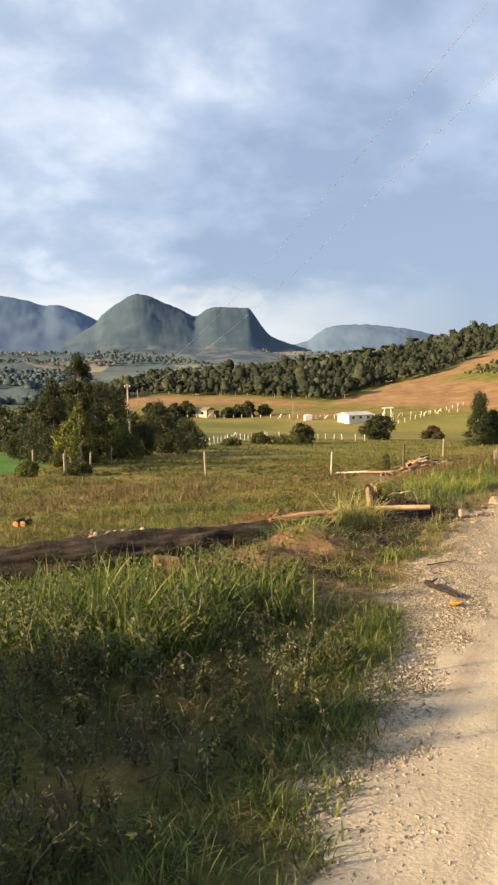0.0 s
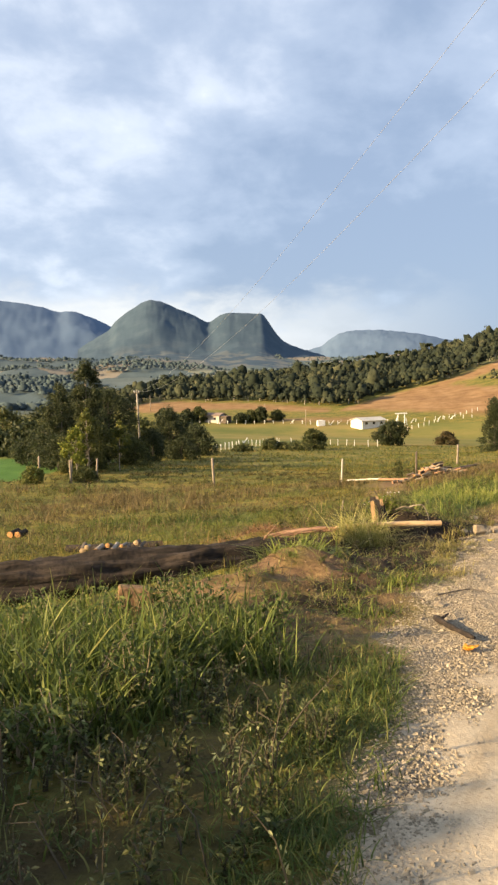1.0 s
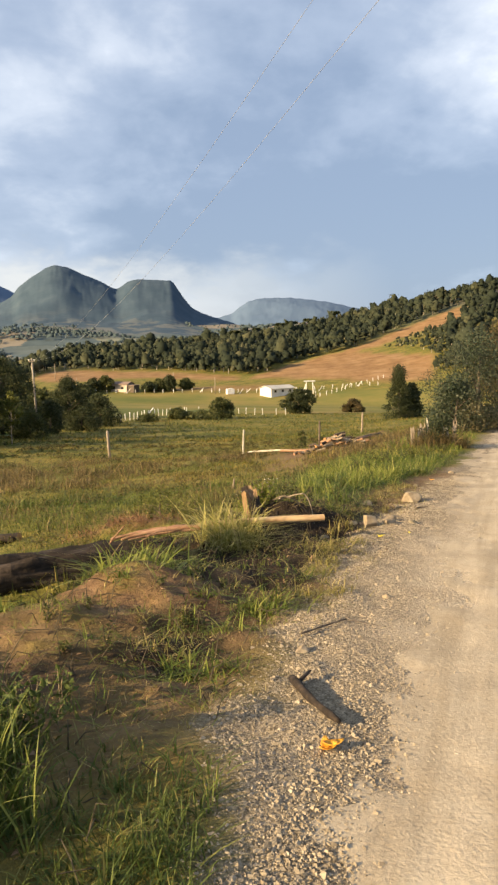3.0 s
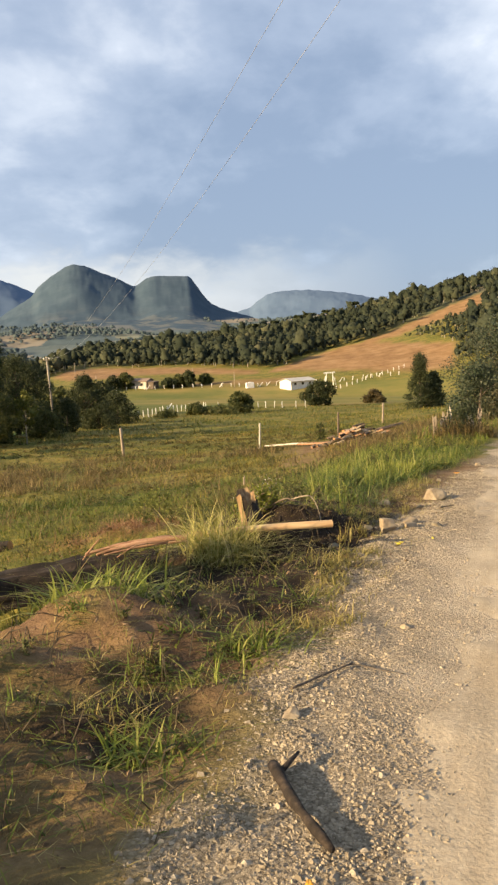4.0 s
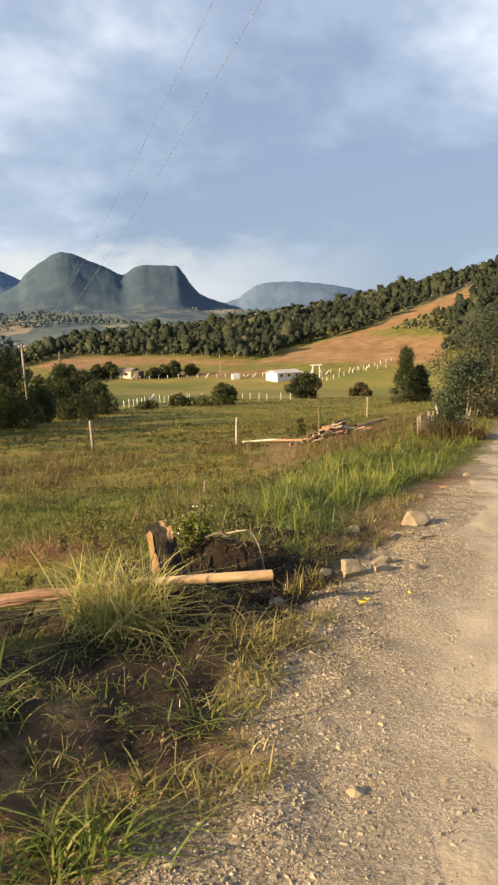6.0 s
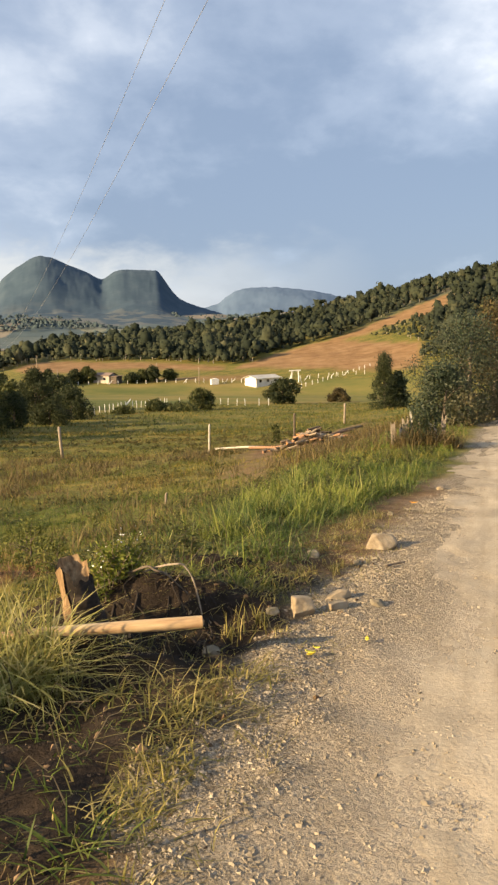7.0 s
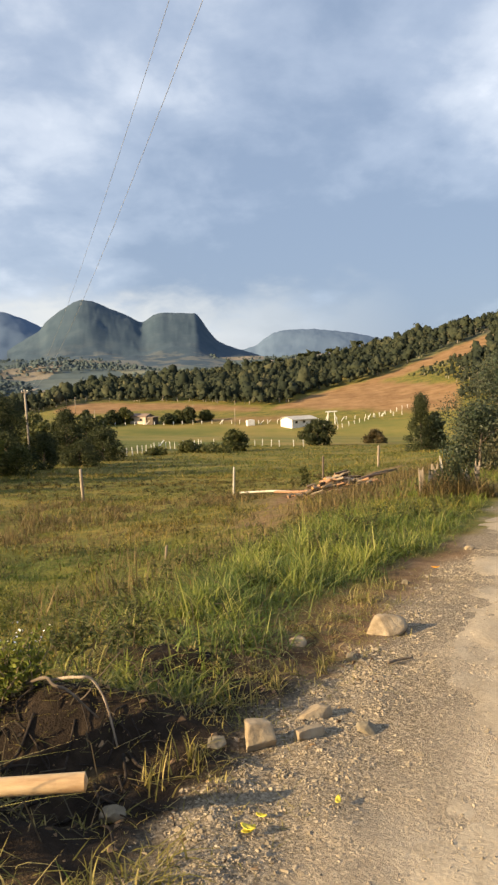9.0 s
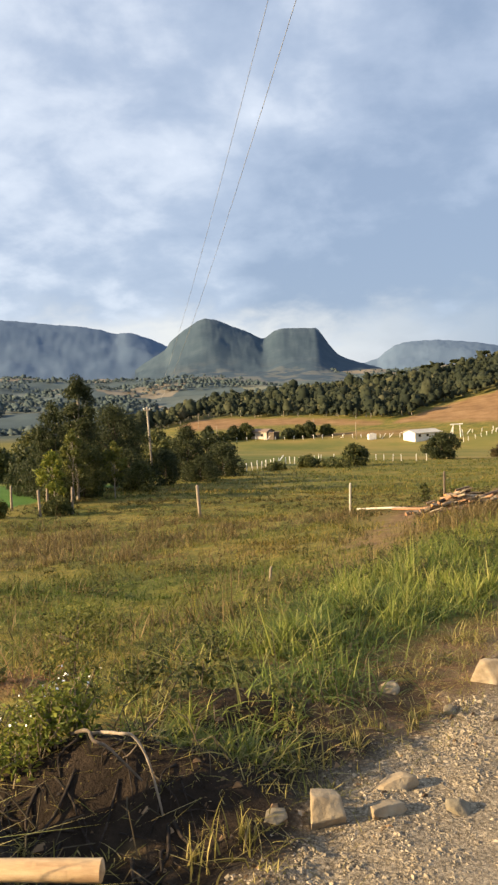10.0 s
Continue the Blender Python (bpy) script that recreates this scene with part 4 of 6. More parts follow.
# ---- the white building and what stands round it ----
def framed_window(root, x0, x1, y, z0, z1):
    """A window in a wall that faces -y: frame, pane and sill."""
    rim = [box(x0, x0 + 0.07, y - 0.05, y - 0.002, z0, z1), box(x1 - 0.07, x1, y - 0.05, y - 0.002, z0, z1), box(x0 + 0.071, x1 - 0.071, y - 0.05, y - 0.002, z1 - 0.07, z1), box(x0 + 0.071, x1 - 0.071, y - 0.05, y - 0.002, z0, z0 + 0.07)]
    win = part("window", mesh_of("window", *joined(rim)), grey_wood, root)
    part("pane", mesh_of("pane", *box(x0 + 0.072, x1 - 0.072, y - 0.03, y - 0.003, z0 + 0.072, z1 - 0.072)), window_dark, win)
    part("sill", mesh_of("sill", *box(x0 - 0.08, x1 + 0.08, y - 0.12, y - 0.002, z0 - 0.09, z0 - 0.003)), white_paint, win)
    return win


def white_building(x, y, turn):
    root = thing("farm_hall", "long white weatherboarded hall with a pale sheet roof", "building", spot(x, y, 0, turn))
    L, W, H, R = 9.8, 6.0, 2.45, 0.85
    part("wall", mesh_of("wall", *box(-L / 2, L / 2, -W / 2, -W / 2 + 0.2, -0.8, H)), white_paint, root)
    part("wall", mesh_of("wall", *box(-L / 2, L / 2, W / 2 - 0.2, W / 2, -0.8, H)), white_paint, root)
    for x0, x1 in ((-L / 2, -L / 2 + 0.2), (L / 2 - 0.2, L / 2)):
        v = [(x, y, z) for x in (x0, x1) for y, z in ((-W / 2 + 0.21, -0.8), (W / 2 - 0.21, -0.8), (W / 2 - 0.21, H), (0, H + R - 0.05), (-W / 2 + 0.21, H))]
        part("gable_wall", mesh_of("gable_wall", v, [[0, 1, 2, 3, 4], [9, 8, 7, 6, 5], [0, 5, 6, 1], [1, 6, 7, 2], [2, 7, 8, 3], [3, 8, 9, 4], [4, 9, 5, 0]]), white_paint, root)
    for sgn in (-1, 1):
        q = [(x, sgn * yy, zz) for x in (-L / 2 - 0.6, L / 2 + 0.6) for yy, zz in ((0, H + R), (W / 2 + 0.7, H - 0.12), (W / 2 + 0.7, H - 0.24), (0, H + R - 0.12))]
        part("roof", mesh_of("roof", q, [[0, 1, 5, 4], [1, 2, 6, 5], [2, 3, 7, 6], [0, 4, 7, 3], [0, 3, 2, 1], [4, 5, 6, 7]]), sheet_roof, root, "pale corrugated sheet")
    for k in range(3):
        framed_window(root, -3.6 + k * 3.2, -2.6 + k * 3.2, -W / 2, 1.0, 1.9)
    door = part("door", mesh_of("door", *box(L / 2 + 0.002, L / 2 + 0.06, -0.6, 0.5, -0.2, 2.1)), grey_wood, root)
    part("handle", mesh_of("handle", *tube([(L / 2 + 0.1, -0.45, 0.9), (L / 2 + 0.1, -0.45, 1.1)], [0.02, 0.02], 6)), window_dark, door)
    return root


white_building(36.0, 257.0, 32)


def house(x, y, turn):
    root = thing("farmhouse", "small beige plastered farmhouse with a weathered tiled roof", "house", spot(x, y, 0, turn))
    L, W, H, R = 6.6, 4.6, 2.6, 0.75
    part("wall", mesh_of("wall", *box(-L / 2, L / 2, -W / 2, W / 2, -0.6, H)), plaster, root)
    for sgn in (-1, 1):
        q = [(x, sgn * yy, zz) for x in (-L / 2 - 0.5, L / 2 + 0.5) for yy, zz in ((0, H + R), (W / 2 + 0.5, H - 0.1), (W / 2 + 0.5, H - 0.25), (0, H + R - 0.15))]
        part("roof", mesh_of("roof", q, [[0, 1, 5, 4], [1, 2, 6, 5], [2, 3, 7, 6], [0, 4, 7, 3], [0, 3, 2, 1], [4, 5, 6, 7]]), tile_roof, root)
    for x0 in (-L / 2 + 0.02, L / 2 - 0.18):
        v = [(x, y, z) for x in (x0, x0 + 0.16) for y, z in ((-W / 2, H), (W / 2, H), (0, H + R - 0.15))]
        part("gable", mesh_of("gable", v, [[0, 1, 2], [5, 4, 3], [0, 3, 4, 1], [1, 4, 5, 2], [2, 5, 3, 0]]), plaster, root)
    for x0 in (-2.4, 0.9):
        framed_window(root, x0, x0 + 1.1, -W / 2, 0.8, 1.8)
    part("annex", mesh_of("annex", *box(L / 2 - 0.005, L / 2 + 2.6, -W / 2 + 0.4, W / 2 - 0.6, -0.6, 2.1)), bark, root, "dark open lean-to")
    part("annex_roof", mesh_of("annex_roof", *box(L / 2 + 0.3, L / 2 + 3.0, -W / 2, W / 2 - 0.3, 2.1, 2.25)), tile_roof, root)
    return root


house(-16.5, 271.0, -28)

# white portal of posts, braces and a beam
portal = thing("timber_portal", "white-painted timber portal with slanted braces", "portal", spot(47.0, 256.0, -0.1, 10))
for sx in (-1.3, 1.3):
    part("post", mesh_of("post", *tube([(sx, 0, 0), (sx * 0.85, 0, 4.3)], [0.17, 0.15], 8)), white_paint, portal)
    part("brace", mesh_of("brace", *tube([(sx * 1.9, 0.5, 0), (sx * 0.9, 0, 3.6)], [0.13, 0.12], 6)), white_paint, portal)
part("beam", mesh_of("beam", *tube([(-2.0, 0, 4.35), (2.0, 0, 4.4)], [0.2, 0.2], 8)), white_paint, portal)


def white_post(height, seed, r=1.0):
    return mesh_of("fence_post", *tube([(0, 0, -0.3), (0, 0, height * 0.5), (0, 0, height - 0.03), (0, 0, height)], [0.10 * r, 0.097 * r, 0.092 * r, 0.06 * r], 7, 0.05, seed), True)


post_meshes = [white_post(1.35, 1), white_post(1.2, 2), white_post(1.4, 3)]
slim_meshes = [white_post(1.2, 4, 0.55), white_post(1.05, 5, 0.5)]
for me in post_meshes + slim_meshes:
    me.materials.append(white_paint)


def fence_line(points, gap, group, label, meshes):
    n = 0
    for (x0, y0), (x1, y1) in zip(points[:-1], points[1:]):
        length = math.hypot(x1 - x0, y1 - y0)
        for k in range(int(length / gap)):
            t = (k + random.uniform(-0.12, 0.12)) * gap / length
            x, y = x0 + (x1 - x0) * t, y0 + (y1 - y0) * t
            ob = new("fence_post", random.choice(meshes))
            ob.matrix_basis = spot(x, y) @ pose(0, 0, 0, random.uniform(-4, 4), random.uniform(-4, 4), random.uniform(0, 360))
            tagged(ob, label, "fence post", group)
            n += 1
    return n


fence_line([(-40, 262), (-11.4, 266), (8, 266), (30, 263), (44, 263), (60, 264), (78, 262)], 3.1, "far meadow fence posts", "whitewashed fence post round the mown meadow", post_meshes)
fence_line([(-10, 93), (-5.8, 103), (-1.9, 124), (3.7, 145), (12, 145), (17, 136), (25, 140)], 2.4, "near meadow fence posts", "pale fence post on the lower side of the meadow", slim_meshes)
fence_line([(43, 243), (52, 252), (63, 263), (80, 276)], 3.0, "paddock fence posts", "whitewashed fence post beside the hall", post_meshes)
# slanted braces at the fence corners, and small white frames beside the hall
for x, y, r in ((-14, 265.6, 40), (11, 265.6, -35), (24.5, 262.5, 30), (27, 263, -40), (52, 262, 35), (66, 263.5, -35), (61, 262, 40), (-2.6, 119, 40)):
    ob = tagged(part("fence_brace", mesh_of("fence_brace", *tube([(-0.9, 0, -0.1), (0.8, 0, 1.5)], [0.1, 0.09], 6)), white_paint, at=spot(x, y, 0, r)), "slanted white brace of the meadow fence", "fence brace", "fence braces")
ob = thing("water_tank", "small white box-shaped tank beside the fence", "tank", spot(20.5, 261, 0, 15))
part("body", bevelled((2.6, 1.6, 1.9), 0.08), white_paint, ob, at=pose(0, 0, 0.9))
part("lid", bevelled((1.2, 1.0, 0.16), 0.04), white_paint, ob, at=pose(0.2, 0, 1.93))


def utility_pole(x, y, height, lean, label, arm=True, mat=None, r=0.13):
    root = thing("utility_pole", label, "utility pole", spot(x, y, -0.3) @ pose(0, 0, 0, 0, lean, 0), "utility poles")
    part("pole", mesh_of("pole", *tube([(0, 0, 0), (0.02, 0, height / 2), (0, 0, height)], [r * 1.15, r, r * 0.85], 9, 0.03, 3), True), mat or grey_wood, root)
    if arm:
        cross = part("crossarm", bevelled((0.6, 0.07, 0.08), 0.012), grey_wood, root, at=pose(0, -0.12, height - 0.3))
        for sx in (-0.24, 0.24):
            part("insulator", mesh_of("insulator", *tube([(sx, 0, 0.05), (sx, 0, 0.15), (sx, 0, 0.21)], [0.03, 0.06, 0.04], 8)), white_paint, cross)
    return root


utility_pole(-11.9, 76.6, 7.4, -2.0, "pale leaning utility pole in front of the trees", True, pale_bark, 0.10)
utility_pole(9.05, -3.4, 12.2, 0, "weathered wooden utility pole beside the road", True)
for x, y, h in ((-30.3, 257, 6.4), (1.4, 274, 6.4), (15.4, 262, 6.0), (-48, 330, 7.0)):
    utility_pole(x, y, h, 0, "thin wooden utility pole by the meadow", False)

# overhead wires, hung between the two near poles
za = float(ground_z(-11.9, 76.6)) + 6.9
for end, sag in (((9.13, -3.5, 12.29), 2.02), ((8.96, -3.5, 10.58), 2.36)):
    pts = [Vector((-11.9, 76.5, za)).lerp(Vector(end), t / 30) - Vector((0, 0, sag * 4 * (t / 30) * (1 - t / 30))) for t in range(31)]
    tagged(part("overhead_wire", mesh_of("overhead_wire", *tube(pts, [0.0045] * 31, 6)), wire_mat), "thin grey overhead wire strung between poles", "wire", "overhead wires")

# ---- pasture: posts, the lumber heap, felled wood ----
pale_post = grainy("pale_post", [(0.3, (0.38, 0.34, 0.27)), (0.7, (0.58, 0.54, 0.46))], 9.0, 0.9, 0.3, 16.0)


def field_post(x, y, height, lean, r, mat, label):
    me = mesh_of("fence_post", *tube([(0, 0, -0.4), (0, 0, height * 0.4), (0, 0, height - 0.04), (0.01, 0, height)], [r * 1.1, r, r * 0.95, r * 0.6], 8, 0.08, int(x * 7)), True)
    return tagged(part("fence_post", me, mat, at=spot(x, y) @ pose(0, 0, 0, 0, lean, 0)), label, "fence post", "pasture fence posts")


field_post(-2.55, 45.0, 1.55, -3.2, 0.078, grey_wood, "grey split wooden fence post in the pasture")
field_post(4.65, 42.6, 1.4, 1.6, 0.052, pale_post, "slim pale fence post in the pasture")
field_post(9.1, 44.4, 1.45, 0.5, 0.06, bark, "thin dark stake beside the lumber heap")
field_post(17.0, 66.0, 1.7, 1.5, 0.085, grey_wood, "pale fence post above the lumber heap")
for x, y, l in ((-11.6, 47.6, -2), (-10.3, 49.0, 2), (-14.6, 51.0, 1), (-16.5, 66, 2), (-15.8, 67, -3), (-12.4, 50.8, 3)):
    field_post(x, y, 1.45, l, 0.07, grey_wood, "old fence post at the edge of the meadow")
field_post(2.46, 21.6, 0.28, 4, 0.025, grey_wood, "short thin stake in the long grass")


def log_thing(name, label, points, radii, mat, end_mat, category="log", sides=12, wobble=0.06, seed=0, group=""):
    """A lying log: bark and two cut ends."""
    v, f = tube(points, radii, sides, wobble, seed, False)
    root = tagged(part(name, mesh_of(name, v, f, True), mat), label, category, group)
    for at_start in (True, False):
        ring = v[:sides] if at_start else v[-sides:]
        mid = ring.mean(0)
        way = (Vector(points[0]) - Vector(points[1])) if at_start else (Vector(points[-1]) - Vector(points[-2]))
        cap = np.concatenate([ring * 0.98 + mid * 0.02, [mid + np.array(way.normalized()) * 0.012]])
        part("cut_end", mesh_of("cut_end", cap, [[k, (k + 1) % sides, sides] if not at_start else [(k + 1) % sides, k, sides] for k in range(sides)]), end_mat, root)
    return root


def on_ground(x, y, dz):
    return (x, y, float(ground_z(x, y)) + dz)


def smooth_line(points, steps=5):
    """A bowed line through the points."""
    p = [Vector(q) for q in points]
    p = [p[0] * 2 - p[1]] + p + [p[-1] * 2 - p[-2]]
    out = []
    for a, b, c, d in zip(p[:-3], p[1:-2], p[2:-1], p[3:]):
        for n in range(steps):
            t = n / steps
            out.append(0.5 * (2 * b + (c - a) * t + (2 * a - 5 * b + 4 * c - d) * t * t + (3 * b - a - 3 * c + d) * t**3))
    return out + [p[-2]]


# lumber heap
heap = random.Random(5)
for k in range(120):
    x, y = 8.5 + heap.gauss(0, 0.8), 37.2 + heap.gauss(0, 0.8)
    a, l, lift = heap.uniform(-1.2, 1.2), heap.uniform(0.2, 0.65), heap.uniform(0.04, 0.75) * max(0.1, 1 - abs(x - 8.6) / 1.8)
    p0, p1 = (x - l / 2 * math.cos(a), y - l / 2 * math.sin(a), 0), (x + l / 2 * math.cos(a), y + l / 2 * math.sin(a), 0)
    q = heap.uniform(0.03, 0.08)
    log_thing("split_log", "split firewood log with an orange cut face in the heap", [on_ground(p0[0], p0[1], q + lift), on_ground(p1[0], p1[1], q + lift + heap.uniform(-0.05, 0.12))], [q, q * 0.9], heap.choice([bark, bark, bark_dark, grey_wood, pink_wood]), heap.choice([cut_end, pink_wood]), "firewood", heap.choice((3, 4, 4, 5)), 0.3, k, "lumber heap")
for x0, y0, x1, y1, r0, m, lab in ((5.0, 43.5, 7.6, 38.8, 0.05, pale_post, "long pale pole lying out of the heap"), (6.3, 40.2, 8.4, 38.0, 0.06, pink_wood, "long peeled log lying on the heap"), (9.4, 39.6, 14.2, 50.0, 0.09, bark, "long dark plank leading away behind the heap"), (9.0, 39.0, 12.8, 46.5, 0.07, pink_wood, "reddish board lying behind the heap")):
    log_thing("lying_pole", lab, [on_ground(x0, y0, r0 + 0.1), on_ground((x0 + x1) / 2, (y0 + y1) / 2, r0 + 0.14), on_ground(x1, y1, r0 + 0.1)], [r0, r0, r0 * 0.8], m, fresh_wood, "log", 8, 0.08, int(x0 * 9))
# billets on a dark log lower down the slope
log_thing("fallen_log", "dark bark-covered log lying in the pasture", [on_ground(-4.1, 17.6, 0.08), on_ground(-2.9, 17.3, 0.10), on_ground(-1.9, 17.0, 0.08)], [0.10, 0.11, 0.09], bark_dark, cut_end, seed=4)
for k in range(9):
    x, y = -3.5 + k * 0.16 + heap.uniform(-0.08, 0.08), 16.9 - k * 0.05
    w = heap.uniform(0.035, 0.068)
    log_thing("billet", "short firewood billet with a bright orange cut end", [on_ground(x, y - 0.3, w + 0.1 + 0.12 * (k % 2)), on_ground(x + heap.uniform(-0.1, 0.1), y + 0.25, w + 0.16)], [w, w * 0.9], heap.choice([bark, pale_bark]), heap.choice([cut_end, cut_end, fresh_wood]), "firewood", 8, 0.1, k, "billets on the log")
for x, y in ((-7.0, 22.6), (-6.75, 22.5)):
    log_thing("billet", "short billet with an orange cut end in the grass", [on_ground(x, y - 0.2, 0.1), on_ground(x + 0.1, y + 0.25, 0.1)], [0.1, 0.09], bark_dark, cut_end, "firewood", 8, 0.1, 3, "billets on the log")

# ---- roadside: fallen trunk, stump, peeled branch ----


def big_trunk(p0, p1, r0, r1, mat, label):
    """A thick fallen trunk along its own x axis: plates of bark with deep cracks, a bow, broken ends."""
    p0, p1 = Vector(p0), Vector(p1)
    length = (p1 - p0).length
    n, m = 90, 44
    u, a = np.meshgrid(np.linspace(0, 1, n), np.arange(m) * math.tau / m, indexing="ij")
    crack = fbm(u * length * 2.2, a * 3.2 + 0.4 * np.sin(u * 9), 3, 211) + 0.5 * fbm(u * length * 0.9, a * 1.4, 2, 214)
    crack = np.where(a > math.tau * 0.93, crack * 0.5, crack)
    rad = (r0 + (r1 - r0) * u) * (1 + 0.17 * crack + 0.05 * fbm(u * length * 5, a * 7, 2, 219) - 0.14 * np.exp(-((np.sin(a * 4 + u * 3) / 0.25) ** 2)))
    x = u * length + 0.04 * fbm(a * 3, u * 0, 2, 215) * ((u < 0.01) | (u > 0.99))
    bow = 0.05 * np.sin(u * math.pi)
    v = np.stack([x, rad * np.cos(a), rad * np.sin(a) + bow], -1).reshape(-1, 3)
    f = [[i * m + k, i * m + (k + 1) % m, (i + 1) * m + (k + 1) % m, (i + 1) * m + k] for i in range(n - 1) for k in range(m)]
    turn = (p1 - p0).to_track_quat("X", "Z").to_matrix().to_4x4()
    root = tagged(part("fallen_log", mesh_of("fallen_log", v, f, True), mat, at=Matrix.Translation(p0) @ turn), label, "fallen trunk")
    for i in (0, n - 1):
        ring = v[i * m : (i + 1) * m]
        mid = ring.mean(0) + np.array([0.05 if i == 0 else -0.05, 0, 0])
        part("broken_end", mesh_of("broken_end", np.concatenate([ring, [mid]]), [[k, (k + 1) % m, m] if i else [(k + 1) % m, k, m] for k in range(m)]), bark_dark, root)
    return root


big_trunk((-4.6, 9.57, -1.16), (0.95, 11.06, -0.90), 0.30, 0.27, bark_dark, "charred dark fallen trunk with deep cracked bark")
strip_lines = (
    ([(0.42, 10.86, -0.60), (0.75, 10.93, -0.54), (1.1, 10.98, -0.52), (1.5, 10.98, -0.53)], 0.026),
    ([(0.30, 10.98, -0.62), (0.7, 11.05, -0.56), (1.1, 11.06, -0.53), (1.45, 11.02, -0.54)], 0.022),
    ([(0.50, 10.80, -0.59), (0.85, 10.88, -0.55), (1.25, 10.94, -0.54)], 0.014),
    ([(0.28, 10.90, -0.66), (0.34, 10.90, -0.58), (0.44, 10.92, -0.47)], 0.009),
    ([(0.62, 10.74, -0.60), (0.80, 10.82, -0.52), (1.05, 10.90, -0.53)], 0.008),
    ([(0.20, 11.06, -0.70), (0.50, 11.10, -0.60), (0.95, 11.12, -0.56)], 0.012),
)
for k, (pts, r0) in enumerate(strip_lines):
    line = smooth_line(pts, 4)
    log_thing("bark_strip", "pinkish strip of torn wood lying across the trunk", line, [r0 * (0.65 + 0.35 * math.sin(3.1 * n / len(line))) for n in range(len(line))], pink_wood, pink_wood, "wood strip", 7, 0.28, 30 + k, "torn wood strips")
log_thing("peeled_branch", "pale peeled branch with a sawn end beside the stump", [(1.25, 10.98, -0.50), (1.75, 10.95, -0.465), (2.2, 10.92, -0.452), (2.63, 10.93, -0.452)], [0.026, 0.031, 0.036, 0.038], fresh_wood, fresh_wood, "branch", 10, 0.05, 13)


tagged(part("soil_block", stone((0.20, 0.17, 0.24), 91, 6, 4, 0.8, True), grainy("fibrous_soil", [(0.3, (0.10, 0.055, 0.028)), (0.5, (0.20, 0.12, 0.06)), (0.72, (0.36, 0.24, 0.12))], 10.0, 0.95, 0.9, 22.0, (3.0, 3.0, 0.5)), at=spot(-0.78, 7.05, 0.13, 15)), "dug-up block of brown soil bound with roots", "soil block")


torn_wood = grainy("torn_wood", [(0.3, (0.11, 0.065, 0.032)), (0.52, (0.25, 0.16, 0.08)), (0.75, (0.42, 0.30, 0.165))], 12.0, 0.85, 0.5, 26.0, (3.0, 3.0, 0.5))


def stump(x, y, height, r, lean, label, mat, seed, top_mat=None):
    """A broken stump: flaring foot, split and splintered top, torn wood on one side."""
    q = random.Random(seed)
    sides, rings = 18, 9
    verts, faces = [], []
    for n in range(rings):
        t = n / (rings - 1)
        for k in range(sides):
            a = math.tau * k / sides
            flare = 1 + 0.8 * (1 - t) ** 4 * (1 + 0.5 * math.sin(a * 3 + seed))
            rad = r * flare * (0.95 - 0.2 * t) * (1 + q.uniform(-0.08, 0.08))
            top = height * (1 + 0.16 * math.cos(a - 2.2) + q.uniform(-0.09, 0.09)) if t > 0.8 else height
            verts.append((math.cos(a) * rad + lean * t * height, math.sin(a) * rad, -0.1 + (top + 0.1) * t))
    for n in range(rings - 1):
        for k in range(sides):
            a, b = n * sides + k, n * sides + (k + 1) % sides
            faces.append([a, b, b + sides, a + sides])
    root = tagged(part("tree_stump", mesh_of("tree_stump", verts, faces, True), mat, at=spot(x, y)), label, "tree stump")
    ring = np.array(verts[-sides:])
    inner = ring * 0.9 + ring.mean(0) * 0.1 - np.array([0, 0, 0.03])
    mid = ring.mean(0) - np.array([0, 0, 0.10])
    part("torn_top", mesh_of("torn_top", np.concatenate([ring, inner, [mid]]), [[k, (k + 1) % sides, sides + (k + 1) % sides, sides + k] for k in range(sides)] + [[sides + k, sides + (k + 1) % sides, 2 * sides] for k in range(sides)]), top_mat or cut_end, root, "splintered heartwood")
    if top_mat is torn_wood:
        centre = np.array([[lean * (n / (rings - 1)) * height, 0, 0] for n in range(rings)])
        rows = [k for k in range(sides) if 2.9 < math.tau * k / sides < 4.3]
        face = np.array([np.array(verts[n * sides + k]) + (np.array(verts[n * sides + k]) - centre[n]) * np.array([1, 1, 0]) * (0.05 + 0.05 * q.random()) for n in range(2, rings) for k in rows])
        m = len(rows)
        part("torn_face", mesh_of("torn_face", face, [[i * m + j, i * m + j + 1, (i + 1) * m + j + 1, (i + 1) * m + j] for i in range(rings - 3) for j in range(m - 1)]), torn_wood, root, "strip torn bare of bark")
    return root


stump(1.97, 11.40, 0.47, 0.13, -0.24, "broken dark stump with torn tan heartwood", bark_dark, 3, torn_wood)
tangle = random.Random(77)
pieces = []
for k in range(60):
    cx, cy = tangle.uniform(1.7, 2.8), tangle.uniform(11.2, 12.1)
    a, l = tangle.gauss(-1.5, 0.7), tangle.uniform(0.12, 0.40)
    pts = [on_ground(cx + math.cos(a) * l * t + tangle.uniform(-0.04, 0.04), cy + math.sin(a) * l * t + tangle.uniform(-0.03, 0.03), 0.002 + 0.02 * math.sin(3.1 * t)) for t in (0, 0.35, 0.7, 1)]
    q = tangle.choice((0.003, 0.004, 0.006, 0.009))
    pts = smooth_line(pts, 3)
    pieces.append(tube(pts, [q * (1.1 - 0.7 * n / len(pts)) for n in range(len(pts))], 6, 0.15, k))
tagged(part("root_tangle", mesh_of("root_tangle", *joined(pieces), True), bark_dark), "dark tangle of torn roots behind the stump", "roots", kind="stuff")
